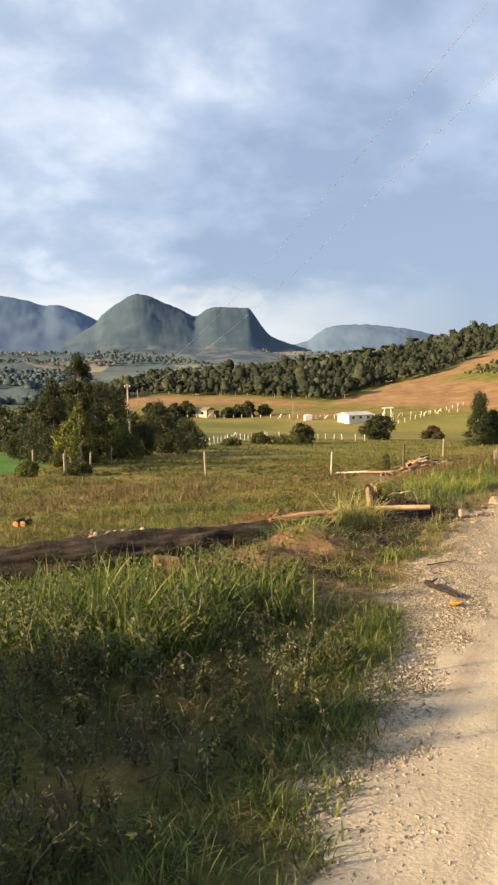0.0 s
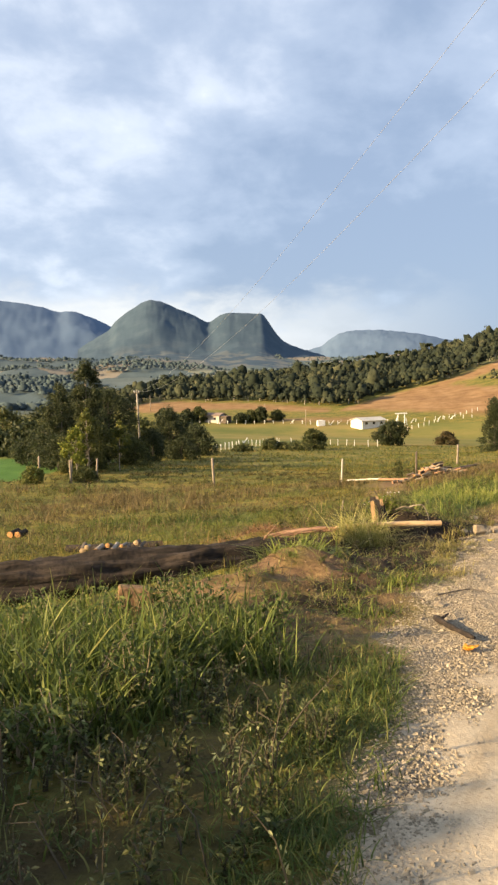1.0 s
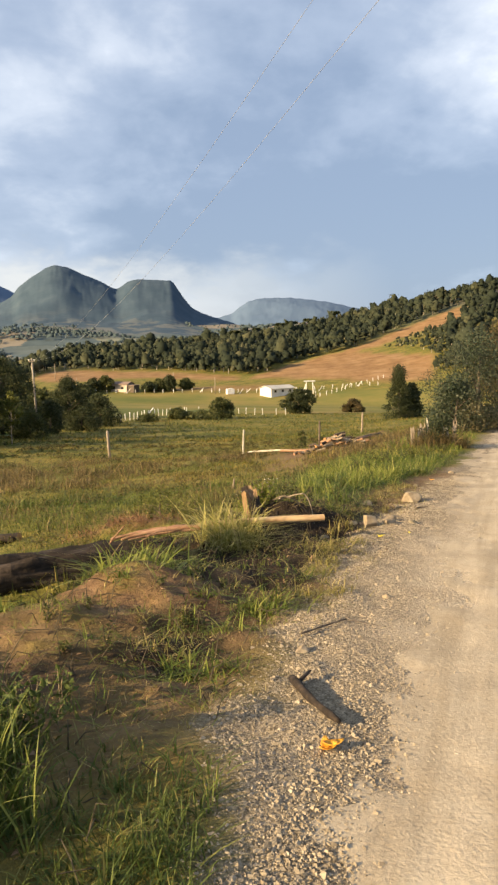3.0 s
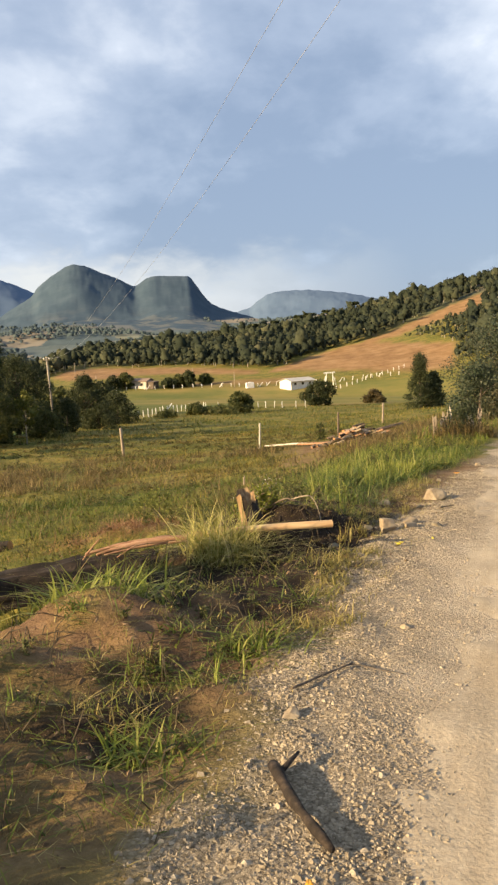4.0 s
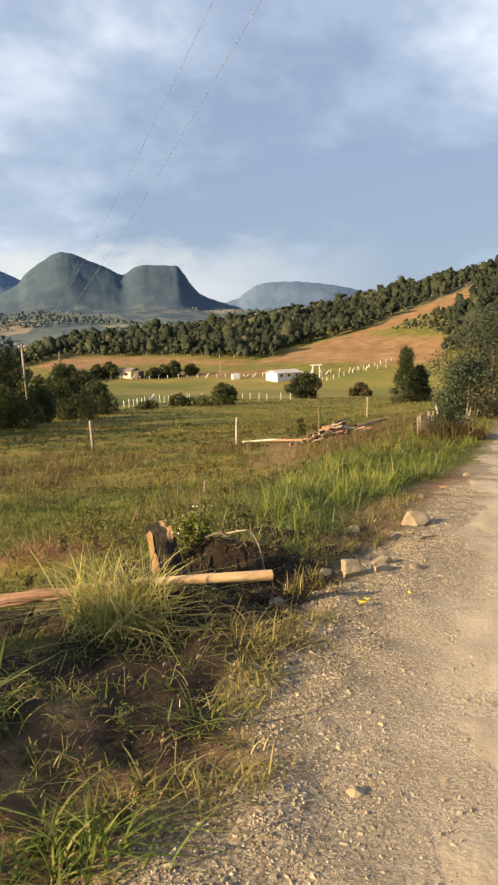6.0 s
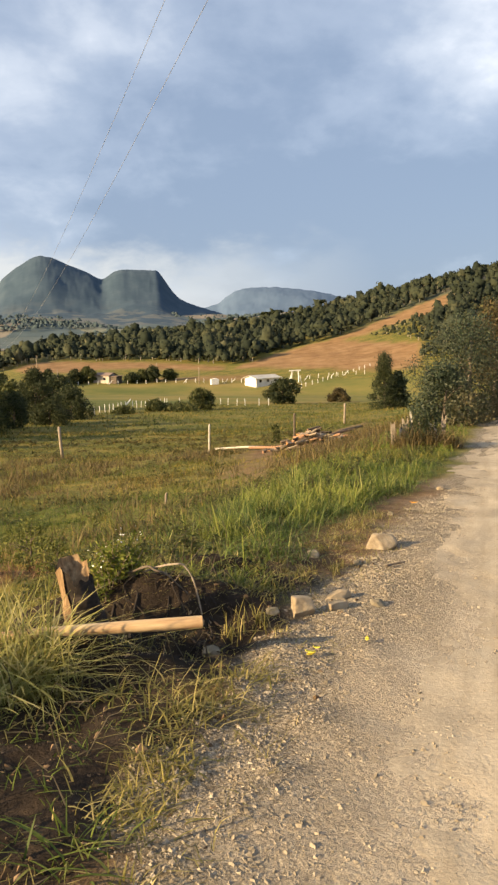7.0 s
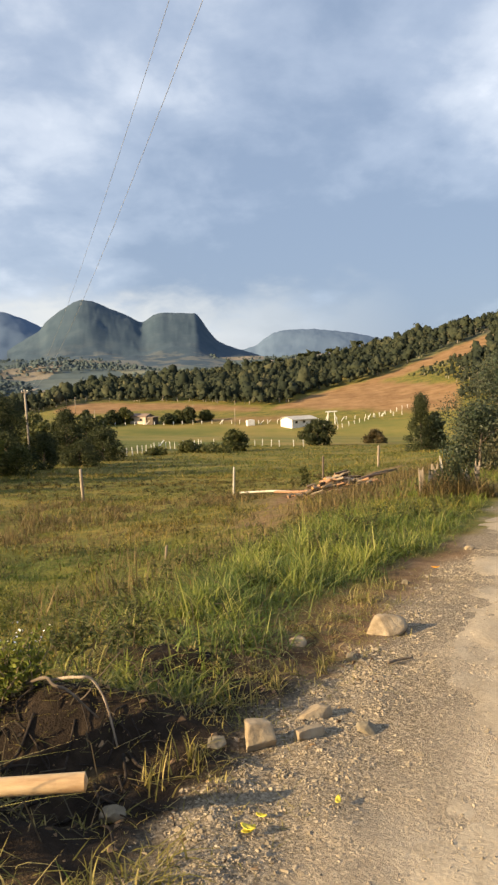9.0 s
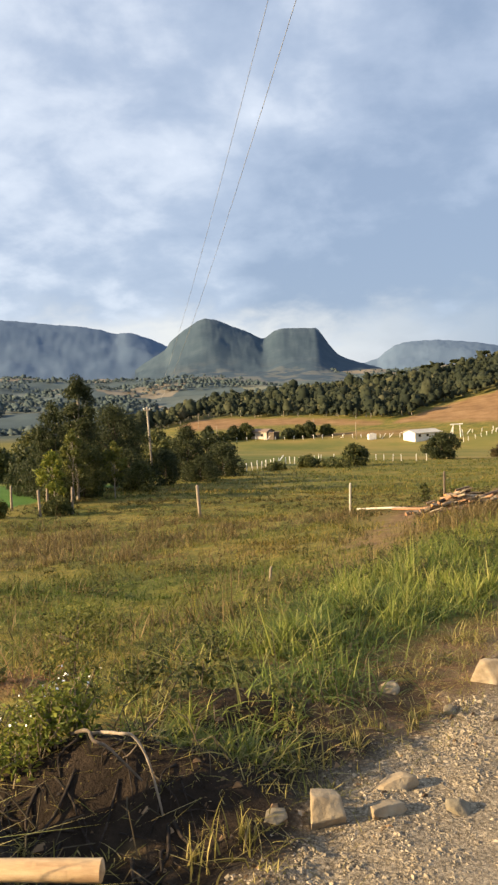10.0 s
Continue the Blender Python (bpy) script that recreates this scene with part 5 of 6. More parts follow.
for k, (pts, r0) in enumerate((
    ([(2.14, 12.05, -0.50), (2.30, 11.84, -0.385), (2.36, 11.74, -0.385), (2.427, 11.72, -0.404), (2.512, 11.72, -0.489), (2.578, 11.72, -0.56)], 0.0095),
    ([(2.26, 12.02, -0.48), (2.40, 11.80, -0.375), (2.493, 11.7, -0.335), (2.553, 11.7, -0.347), (2.612, 11.7, -0.451), (2.648, 11.7, -0.603), (2.679, 11.7, -0.77)], 0.0085),
    ([(2.42, 11.92, -0.56), (2.492, 11.86, -0.501), (2.582, 11.85, -0.386), (2.681, 11.85, -0.272)], 0.0045),
)):
    pts = smooth_line(pts)
    tagged(part("root_branch", mesh_of("root_branch", *tube(pts, [r0 * (1.05 - 0.55 * n / len(pts)) * (1 + 0.12 * math.sin(n * 1.9)) for n in range(len(pts))], 7, 0.12, k), True), (bark, grey_wood, bark)[k]), "thin bleached curved root standing out of the soil", "root", "bleached roots")

# weathered stumps by the bush
stump(8.75, 24.95, 0.40, 0.42, 0.02, "dark weathered split stump in tall grass", bark_dark, 21, bark)


def splinter(x, y, height, width, seed):
    """A riven slat of wood, jagged at the top."""
    q = random.Random(seed)
    n = 5
    tops = [height * q.uniform(0.72, 1.0) for _ in range(n)]
    verts = []
    for face in (-0.018, 0.018):
        for k in range(n):
            u = (k / (n - 1) - 0.5) * width
            verts += [(u, face, -0.1), (u * 0.95 + q.uniform(-0.006, 0.006), face * 0.8 + q.uniform(-0.008, 0.008), height * 0.6), (u * 0.9, face * 0.3, tops[k])]
    m = n * 3
    faces = []
    for k in range(n - 1):
        a, b = 3 * k, 3 * k + 3
        for lift in (0, 1):
            faces += [[a + lift, b + lift, b + lift + 1, a + lift + 1], [m + b + lift, m + a + lift, m + a + lift + 1, m + b + lift + 1]]
        faces.append([a + 2, b + 2, m + b + 2, m + a + 2])
    for a in (0, 3 * (n - 1)):
        faces += [[a, a + 1, m + a + 1, m + a], [a + 1, a + 2, m + a + 2, m + a + 1]]
    me = mesh_of("split_stake", verts, faces)
    tagged(part("split_stake", me, (grey_wood, pale_post)[seed % 2], at=spot(x, y) @ pose(0, 0, 0, q.uniform(-5, 5), q.uniform(-7, 7), q.uniform(-25, 25))), "pale splintered slat of wood standing in the grass", "stake", "splintered stakes")


for k, (x, y, h, w) in enumerate(((8.2, 25.0, 0.74, 0.12), (8.38, 25.05, 0.62, 0.07), (8.58, 25.1, 0.80, 0.17), (8.80, 25.2, 0.95, 0.06), (8.92, 25.1, 0.72, 0.16), (9.30, 25.15, 0.72, 0.20), (9.52, 25.1, 0.86, 0.14), (9.62, 25.3, 0.66, 0.08))):
    splinter(x, y, h, w, 310 + k)

# ---- stones, leaves and litter on the verge ----
def stone_thing(x, y, size, seed, label, mat, dz=0.0, rz=0.0, cuts=7, sharp=0.78):
    return tagged(part("stone", stone(size, seed, 3 if cuts == 8 else cuts + 3, 4, sharp - 0.1, cuts == 8), mat, at=spot(x, y, size[2] * 0.38 + dz, rz)), label, "stone", "roadside stones")


stone_thing(3.38, 11.80, (0.115, 0.10, 0.12), 4, "blocky pale sandstone lump on the gravel", rock_mat, 0.0, 12, 8, 0.70)
stone_thing(3.64, 11.86, (0.13, 0.06, 0.05), 8, "flat wedge of yellowish stone", rock_mat, 0.0, 35, 8)
stone_thing(3.72, 12.15, (0.14, 0.07, 0.045), 9, "flat pale slab of stone", rock_mat, 0.0, 10)
stone_thing(3.98, 11.95, (0.10, 0.08, 0.05), 12, "low weathered stone half sunk in gravel", grey_rock, -0.02, 60)
stone_thing(4.55, 13.86, (0.19, 0.14, 0.105), 44, "rounded pale boulder at the grass edge", rock_mat, 0.0, 20, 5, 0.85)
stone_thing(3.81, 13.6, (0.09, 0.075, 0.06), 17, "small sunken stone in dry grass", rock_mat, -0.01, 70)
stone_thing(2.70, 11.22, (0.065, 0.05, 0.05), 19, "small grey rounded stone on the soil", grey_rock, 0.0, 10)
stone_thing(3.15, 11.75, (0.09, 0.07, 0.03), 23, "dark flat stone pressed into the soil", grey_rock, -0.02, 40)
stone_thing(1.77, 7.35, (0.060, 0.048, 0.024), 27, "pale flat pebble among the gravel", rock_mat, 0.0, 40)
stone_thing(2.67, 8.58, (0.04, 0.035, 0.02), 29, "pale pebble on the gravel", rock_mat, 0.0, 20)
stone_thing(4.15, 13.2, (0.07, 0.05, 0.03), 33, "flat pebble on the gravel", grey_rock, 0.0, 50)
stone_thing(5.2, 15.6, (0.06, 0.05, 0.04), 35, "grey pebble at the road edge", grey_rock, 0.0, 50)
stone_thing(6.6, 17.6, (0.08, 0.06, 0.04), 36, "pale pebble at the road edge", rock_mat, 0.0, 5)


def curled(name, label, x, y, size, mat, seed, category, bits=1, dz=0.01):
    """A curled flake: a leaf or a piece of peel."""
    q = random.Random(seed)
    pieces = []
    for b in range(bits):
        n, m = 7, 4
        a0, ox, oy = q.uniform(0, 6), q.uniform(-0.5, 0.5) * size * (bits > 1), q.uniform(-0.5, 0.5) * size * (bits > 1)
        verts = []
        for layer in (0.0, 0.004):
            for i in range(n):
                for j in range(m):
                    u, w = i / (n - 1) - 0.5, (j / (m - 1) - 0.5) * (1 - (2 * abs(i / (n - 1) - 0.5)) ** 2 * 0.8)
                    lx, ly = u * size, w * size * 0.45
                    verts.append((ox + lx * math.cos(a0) - ly * math.sin(a0), oy + lx * math.sin(a0) + ly * math.cos(a0), layer + 0.9 * size * u * u + 0.5 * w * w * size + 0.006 * b))
        faces = []
        for layer in (0, n * m):
            for i in range(n - 1):
                for j in range(m - 1):
                    f = [layer + i * m + j, layer + (i + 1) * m + j, layer + (i + 1) * m + j + 1, layer + i * m + j + 1]
                    faces.append(f if layer else f[::-1])
        rim = [i * m for i in range(n)] + [(n - 1) * m + j for j in range(1, m)] + [i * m + m - 1 for i in range(n - 2, -1, -1)] + [j for j in range(m - 2, 0, -1)]
        for p, r2 in zip(rim, rim[1:] + rim[:1]):
            faces.append([p, r2, r2 + n * m, p + n * m])
        pieces.append((np.array(verts), faces))
    return tagged(part(name, mesh_of(name, *joined(pieces), True), mat, at=spot(x, y, dz)), label, category)


curled("fruit_peel", "bright orange peel lying on the gravel", 1.65, 6.06, 0.105, dead_leaf, 3, "peel", 3, 0.008)
curled("fallen_leaf", "yellow fallen leaf on the gravel", 3.25, 10.9, 0.07, yellow_leaf, 5, "leaf", 2)
curled("fallen_leaf", "small yellow fallen leaf on the gravel", 3.67, 11.14, 0.06, yellow_leaf, 8, "leaf", 1)
curled("fallen_leaf", "orange dead leaf at the road edge", 5.72, 16.25, 0.10, dead_leaf, 9, "leaf", 1, 0.03)
curled("fallen_leaf", "small yellow leaf on the gravel", 3.33, 11.05, 0.05, yellow_leaf, 11, "leaf", 1)
for k, (pts, r0, lab) in enumerate((([(1.63, 6.85), (1.68, 6.55), (1.76, 6.24)], 0.024, "dark rotten stick beside the peel"), ([(2.12, 7.88), (2.2, 7.90), (2.31, 7.82), (2.43, 7.76)], 0.0042, "thin dark twig lying across the gravel"), ([(1.80, 7.57), (1.9, 7.67), (2.0, 7.76), (2.18, 7.91)], 0.0075, "dark ragged twig on the verge"), ([(4.36, 13.0), (4.44, 13.06), (4.56, 13.10)], 0.011, "short dark stick at the road edge"))):
    p3 = [on_ground(x, y, r0 + 0.012) for x, y in pts]
    line = smooth_line(p3, 4)
    pieces = [tube(line, [r0 * (1.05 - 0.45 * n / len(line)) * (1 + 0.18 * math.sin(n * 2.1 + k)) for n in range(len(line))], 8, 0.14, k)]
    if k == 0:
        pieces.append(tube([line[1], line[1] + Vector((0.05, 0.05, 0.015)), line[1] + Vector((0.10, 0.13, 0.01))], [0.014, 0.012, 0.006], 6, 0.12, 9))
    tagged(part("stick", mesh_of("stick", *joined(pieces), True), bark_dark if k == 0 else bark), lab, "stick", "fallen sticks")


def clumpy(x, y, size, seed, low=-0.1, high=0.35):
    return ramp(fbm(x / size, y / size, 3, seed), low, high)


# gravel: chips of crushed stone along the verge
def chip_field(n, seed, size, keep):
    r = np.random.default_rng(seed)
    s = np.where(r.random(n) < 0.86, r.uniform(2.2, 14.0, n), r.uniform(14.0, 19.0, n))
    d = gravel_edge(s) - 0.12 + (0.5 - gravel_edge(s)) * r.random(n) ** 1.25 + 0.12 * r.normal(size=n)
    y = (s - ROAD_X * (d / 0.903 - 0.95)) / (ROAD_X * 0.475 + ROAD_Y)
    x = d / 0.903 - 0.95 + 0.475 * y
    ok = (r.random(n) < keep(x, y, d)) & (r.random(n) < 1.05 - ramp(d, -0.45, 0.6))
    x, y = x[ok], y[ok]
    n = len(x)
    z = ground_z(x, y) + 0.006 * ramp(beside(x, y), -0.5, 0.1)
    size = np.minimum(size * np.exp(r.normal(0, 0.5, n)), 0.022)
    shape = np.array([(1, 0.1, -0.35), (0.1, 0.9, -0.35), (-0.95, 0, -0.35), (0, -0.9, -0.35), (0.42, 0.3, 0.26), (-0.4, -0.25, 0.30)])
    turn = r.uniform(0, math.tau, n)
    v = shape[None] * (1 + 0.28 * r.normal(size=(n, 6, 3))) * size[:, None, None]
    c, q = np.cos(turn)[:, None], np.sin(turn)[:, None]
    v = np.stack([v[..., 0] * c - v[..., 1] * q + x[:, None], v[..., 0] * q + v[..., 1] * c + y[:, None], v[..., 2] + z[:, None] + size[:, None] * 0.1], -1)
    tri = np.array([[0, 1, 4], [1, 5, 4], [1, 2, 5], [2, 3, 5], [3, 4, 5], [3, 0, 4]])
    return v.reshape(-1, 3), (tri[None] + np.arange(n)[:, None, None] * 6).reshape(-1, 3)


v, f = chip_field(92000, 305, 0.0052, lambda x, y, d: np.clip(gravel_zone(x, y), 0.0, 1) * (1 - 0.96 * ramp(d - gravel_edge(along(x, y)) + 0.15 * fbm(x / 0.5, y / 0.5, 3, 57), 0.34, 0.85)))
tagged(part("coarse_gravel", mesh_of("coarse_gravel", v, f), chips), "coarse broken stones along the edge of the road", "gravel", kind="stuff")
v, f = chip_field(16000, 303, 0.0115, lambda x, y, d: np.clip(gravel_zone(x, y), 0.0, 1) * (0.3 + 0.7 * clumpy(x, y, 0.5, 304)) * (1 - ramp(d - gravel_edge(along(x, y)), 0.15, 0.6)))
tagged(part("coarse_gravel", mesh_of("coarse_gravel", v, f), chips), "larger broken stones where the gravel meets the soil", "gravel", kind="stuff")
v, f = chip_field(22000, 301, 0.0034, lambda x, y, d: np.clip(gravel_zone(x, y), 0.05, 1))
tagged(part("gravel", mesh_of("gravel", v, f), grit_mat), "crushed stone gravel along the edge of the road", "gravel", kind="stuff")


# loose grit on the road itself
r = np.random.default_rng(309)
s, d = r.uniform(1.5, 16.0, 15000), r.uniform(-0.1, 2.6, 15000) ** 1.0
y = (s - ROAD_X * (d / 0.903 - 0.95)) / (ROAD_X * 0.475 + ROAD_Y)
x = d / 0.903 - 0.95 + 0.475 * y
ok = r.random(15000) < 0.25 + 0.75 * ramp(fbm(s / 2.5, d / 0.3, 3, 58), -0.1, 0.5)
x, y = x[ok], y[ok]
n = len(x)
shape = np.array([(1, 0, 0), (-0.5, 0.9, 0), (-0.5, -0.9, 0), (0, 0, 0.8)])
size = np.minimum(0.0042 * np.exp(r.normal(0, 0.5, n)), 0.014)
v = shape[None] * (1 + 0.3 * r.normal(size=(n, 4, 3))) * size[:, None, None] + np.stack([x, y, ground_z(x, y) + 0.004], 1)[:, None]
f = (np.array([[0, 1, 3], [1, 2, 3], [2, 0, 3]])[None] + np.arange(n)[:, None, None] * 4).reshape(-1, 3)
tagged(part("road_grit", mesh_of("road_grit", v.reshape(-1, 3), f), grit_mat), "loose grit scattered over the road", "grit", kind="stuff")


# ---- trees and bushes ----
def bush(name, label, x, y, height, spread, leaf_mat, leaves, leaf, seed, group="", category="bush"):
    return grow_tree(name, label, x, y, height, spread, 0.03 * height, leaf_mat, bark, leaves, leaf, seed, 0.08, 22, category, 0.0, 0.1, group, 7)


grow_tree("roadside_tree", "dense grey-green roadside tree with small glossy leaves", 14.7, 35.8, 4.0, 2.4, 0.14, grey_leaf, bark, 21000, 0.045, 41, 0.02, 52)
grow_tree("roadside_tree", "brownish twiggy tree behind the green bush", 17.4, 39.5, 5.0, 2.2, 0.13, brown_leaf, bark, 13000, 0.065, 43, 0.04, 36)
grow_tree("roadside_tree", "tall dark tree beside the road", 21.8, 44.0, 5.4, 3.0, 0.17, mid_leaf, bark, 12000, 0.09, 44, 0.04, 40)
bush("bush", "dark low weeds round the old stump", 8.9, 25.0, 0.75, 0.8, dark_leaf, 2600, 0.035, 57)
bush("bush", "low leafy bush in front of the trees", 12.9, 33.8, 2.2, 1.5, grey_leaf, 7000, 0.055, 45)
grow_tree("conifer", "small dark pine with a ragged pointed crown", 31.8, 104.0, 7.2, 2.5, 0.16, dark_leaf, bark, 12000, 0.10, 47, 0.03, 34, "tree", -0.02, 0.9)
bush("bush", "dark shrub beside the pine", 34.0, 106.0, 4.6, 2.1, dark_leaf, 4000, 0.2, 48)
bush("bush", "dark round shrub on the meadow's edge", 24.9, 146.5, 4.4, 3.1, dark_leaf, 8000, 0.17, 49)
bush("bush", "grey-green round shrub on the slope", 8.3, 119.5, 3.0, 2.5, mid_leaf, 3800, 0.18, 50)
bush("bush", "low olive shrub on the slope", 1.6, 112.0, 1.5, 1.5, mid_leaf, 2600, 0.17, 51)
bush("bush", "low olive shrub on the slope", 38.5, 158.0, 2.2, 2.6, brown_leaf, 2500, 0.22, 53)
bush("bush", "young green shrub beside the stake", 8.4, 46.0, 1.15, 0.3, mid_leaf, 500, 0.06, 54)
bush("bush", "low green scrub at the foot of the trees", 5.2, 112.0, 0.8, 2.6, mid_leaf, 2600, 0.16, 55)
bush("bush", "low green scrub at the foot of the trees", -2.5, 106.0, 0.9, 1.5, mid_leaf, 1800, 0.16, 56)
olive_leaf = foliage("olive_leaf", [(0.0, (0.060, 0.075, 0.018)), (0.5, (0.125, 0.140, 0.030)), (1.0, (0.22, 0.215, 0.055))])
bush("weed_bush", "loose olive weed bush among the pasture grass", 0.72, 16.4, 0.62, 0.42, olive_leaf, 900, 0.022, 58)
bush("weed_bush", "loose olive weed bush among the pasture grass", 0.35, 18.2, 0.5, 0.36, olive_leaf, 700, 0.022, 59)
bush("weed_bush", "low olive weed bush behind the roots", 1.3, 14.6, 0.42, 0.3, olive_leaf, 600, 0.018, 60)
# the group round the utility pole
grow_tree("eucalyptus", "tall slim eucalyptus with a dark feathery crown", -13.9, 62.0, 8.4, 1.5, 0.10, dark_leaf, pale_bark, 9000, 0.085, 61, 0.50, 34, "tree", 0.01, 0.35)
grow_tree("eucalyptus", "slim dark tree with a bare pale trunk", -16.4, 64.0, 6.6, 1.5, 0.09, dark_leaf, pale_bark, 7000, 0.085, 77, 0.40, 28, "tree", -0.02, 0.2)
grow_tree("broadleaf_tree", "dark spreading broadleaf tree in the thicket", -14.4, 73.0, 6.9, 2.7, 0.17, dark_leaf, bark, 14000, 0.085, 62, 0.30, 44)
grow_tree("broadleaf_tree", "dark spreading broadleaf tree in the thicket", -17.6, 70.0, 5.4, 2.8, 0.17, dark_leaf, bark, 11000, 0.09, 63, 0.15, 40)
grow_tree("broadleaf_tree", "olive tree with sunlit leaves in the thicket", -12.9, 58.0, 4.0, 1.9, 0.10, mid_leaf, pale_bark, 11000, 0.07, 64, 0.22, 34)
grow_tree("broadleaf_tree", "dark green tree behind the pole", -9.9, 84.0, 5.2, 2.1, 0.15, dark_leaf, bark, 11000, 0.09, 65, 0.06, 34)
grow_tree("broadleaf_tree", "low dark tree at the end of the thicket", -7.6, 93.0, 3.4, 2.3, 0.13, dark_leaf, bark, 8000, 0.10, 66, 0.03, 34)
bush("bush", "dark low shrub beside the thicket", -8.4, 82.0, 2.2, 1.9, dark_leaf, 7000, 0.085, 68)
bush("bush", "dull olive shrub in the thicket", -13.4, 55.5, 2.0, 1.2, mid_leaf, 4600, 0.07, 73)
bush("bush", "dark shrub under the trees of the thicket", -15.6, 59.5, 2.6, 1.7, dark_leaf, 6000, 0.075, 74)
bush("bush", "dull green shrub at the foot of the pole", -10.8, 67.0, 2.2, 1.4, mid_leaf, 4600, 0.075, 75)
bush("bush", "dark shrub beyond the thicket", -19.5, 66.0, 2.4, 1.8, dark_leaf, 5200, 0.085, 76)
for k, (x, y, h, w) in enumerate(((-14.6, 66.5, 3.0, 1.8), (-12.2, 69.0, 3.2, 1.8), (-17.2, 62.5, 2.6, 1.8), (-13.4, 61.0, 2.4, 1.4), (-19.8, 72.0, 3.4, 2.2), (-10.6, 76.0, 3.0, 1.6))):
    bush("bush", "dense dark undergrowth of the thicket", x, y, h, w, (dark_leaf, mid_leaf)[k == 3], 4600, 0.095, 140 + k, "thicket undergrowth")
grow_tree("sapling", "young yellow-green sapling with sunlit leaves", -12.2, 51.5, 3.2, 1.0, 0.04, bright_leaf, pale_bark, 1500, 0.11, 69, 0.35, 16)
grow_tree("sapling", "yellow-green young tree beside the pole", -10.9, 60.0, 3.9, 0.9, 0.045, olive_leaf, pale_bark, 2000, 0.10, 70, 0.40, 16)
grow_tree("sapling", "thin pale-stemmed sapling with few leaves", -12.7, 56.6, 4.6, 0.8, 0.04, olive_leaf, pale_bark, 1300, 0.10, 78, 0.45, 12)
bush("bush", "leafy green shrub at the fence", -13.6, 46.4, 1.1, 0.8, olive_leaf, 1800, 0.08, 71)
bush("bush", "leafy green shrub at the fence", -10.9, 48.2, 0.9, 0.9, mid_leaf, 2200, 0.07, 72)
for k, (x, y, h, w) in enumerate(((-24, 80, 5.5, 3.4), (-30, 84, 5.0, 3.6), (-20, 92, 6.0, 3.8), (-27, 100, 6.5, 4.2), (-37, 96, 6, 4), (-15, 98, 6, 3.8), (-34, 120, 8, 5), (-22, 124, 8, 5), (-13, 118, 7, 4.5), (-44, 130, 8, 5), (-29, 140, 9, 5))):
    grow_tree("broadleaf_tree", "dark tree in the belt below the meadow", x, y, h * 0.62, w * 0.8, 0.14, (dark_leaf, mid_leaf)[k % 2], bark, 3200, 0.25, 80 + k, 0.05, 30, group="tree belt")
for k, (x, y) in enumerate(((-30, 262), (-26, 268), (-22, 270), (-7, 268), (-4, 271), (0, 270), (6, 274), (-35, 270))):
    bush("bush", "green garden shrub near the farmhouse", x, y, 3.2 + (k % 3), 2.8, (mid_leaf, dark_leaf)[k % 2], 1400, 0.4, 120 + k, "garden shrubs")
# umbrella pines along the ridge
for k, (az, dist) in enumerate(((6.4, 470), (8.2, 480), (9.0, 476), (10.2, 470), (12.2, 480), (16.5, 500), (19.5, 505), (4.8, 465), (23.5, 500))):
    x, y = dist * math.sin(radians(az)), dist * math.cos(radians(az))
    root = thing("umbrella_pine", "tall umbrella pine with a flat dark crown on the ridge", "tree", spot(x, y, -0.3), "umbrella pines")
    part("trunk", mesh_of("trunk", *tube([(0, 0, 0), (0.15, 0, 4), (0, 0, 7.9)], [0.3, 0.24, 0.15], 7)), bark, root)
    r = np.random.default_rng(k)
    balls = [(math.cos(a) * q, math.sin(a) * q, 7.4 + 0.8 * (q / 5), 0.9) for a, q in zip(np.arange(16) * 2.4, np.sqrt(np.linspace(0.05, 1, 16)) * (2.0 + 0.7 * (k % 3)))]
    p, way = crown_points(balls, 420, k)
    v, f = leaf_cards(p, 0.7, k, 0.3, 0.8)
    part("crown", mesh_of("crown", v, f), dark_leaf, root)
# dense young trees down the bank, out of view, added to shade the verge
def shade_tree(x, y, height, spread, seed):
    """A bushy young tree, leafy from the foot to an even top; it only casts shade."""
    q = random.Random(seed)
    root = thing("broadleaf_tree", "unseen dense young tree added to shade the verge", "tree", spot(x, y, -0.1), "verge trees")
    balls = [(q.uniform(-1, 1) * spread, q.uniform(-1, 1) * spread, q.uniform(0.5, height - 0.3), q.uniform(0.3, 0.45)) for _ in range(46)]
    pieces = [tube([(0, 0, 0), (0.04, 0, height * 0.5), (0, 0.03, height * 0.9)], [0.09, 0.06, 0.02], 7, 0.08, seed)]
    pieces += [tube([(0, 0, b[2] * 0.5), (b[0] * 0.5, b[1] * 0.5, b[2] * 0.8), b[:3]], [0.03, 0.02, 0.008], 5, 0.05, seed + n) for n, b in enumerate(balls[::4])]
    part("trunk", mesh_of("trunk", *joined(pieces), True), bark, root)
    p, way = crown_points(balls, 4200, seed)
    v, f = leaf_cards(p, 0.13, seed + 3, out=way)
    part("crown", mesh_of("crown", v, f), mid_leaf, root)


for k, (x, y, tall, wide_) in enumerate(((-8.2, -3.6, 3.5, 0.9), (-8.3, -2.1, 3.7, 0.9), (-8.3, -0.6, 3.8, 0.9), (-8.5, 0.9, 3.75, 0.75))):
    shade_tree(x, y, tall, wide_, 201 + k)


# never in view: added for the broken shade it throws on the soil
grow_tree("sapling", "unseen slender sapling added to dapple the verge with shade", -7.2, 6.9, 4.2, 0.8, 0.05, mid_leaf, bark, 800, 0.12, 212, 0.70, 14)


bright_blade = foliage("bright_grass", [(0.0, (0.12, 0.16, 0.03)), (0.5, (0.22, 0.26, 0.05)), (1.0, (0.42, 0.40, 0.14))], 0.4)


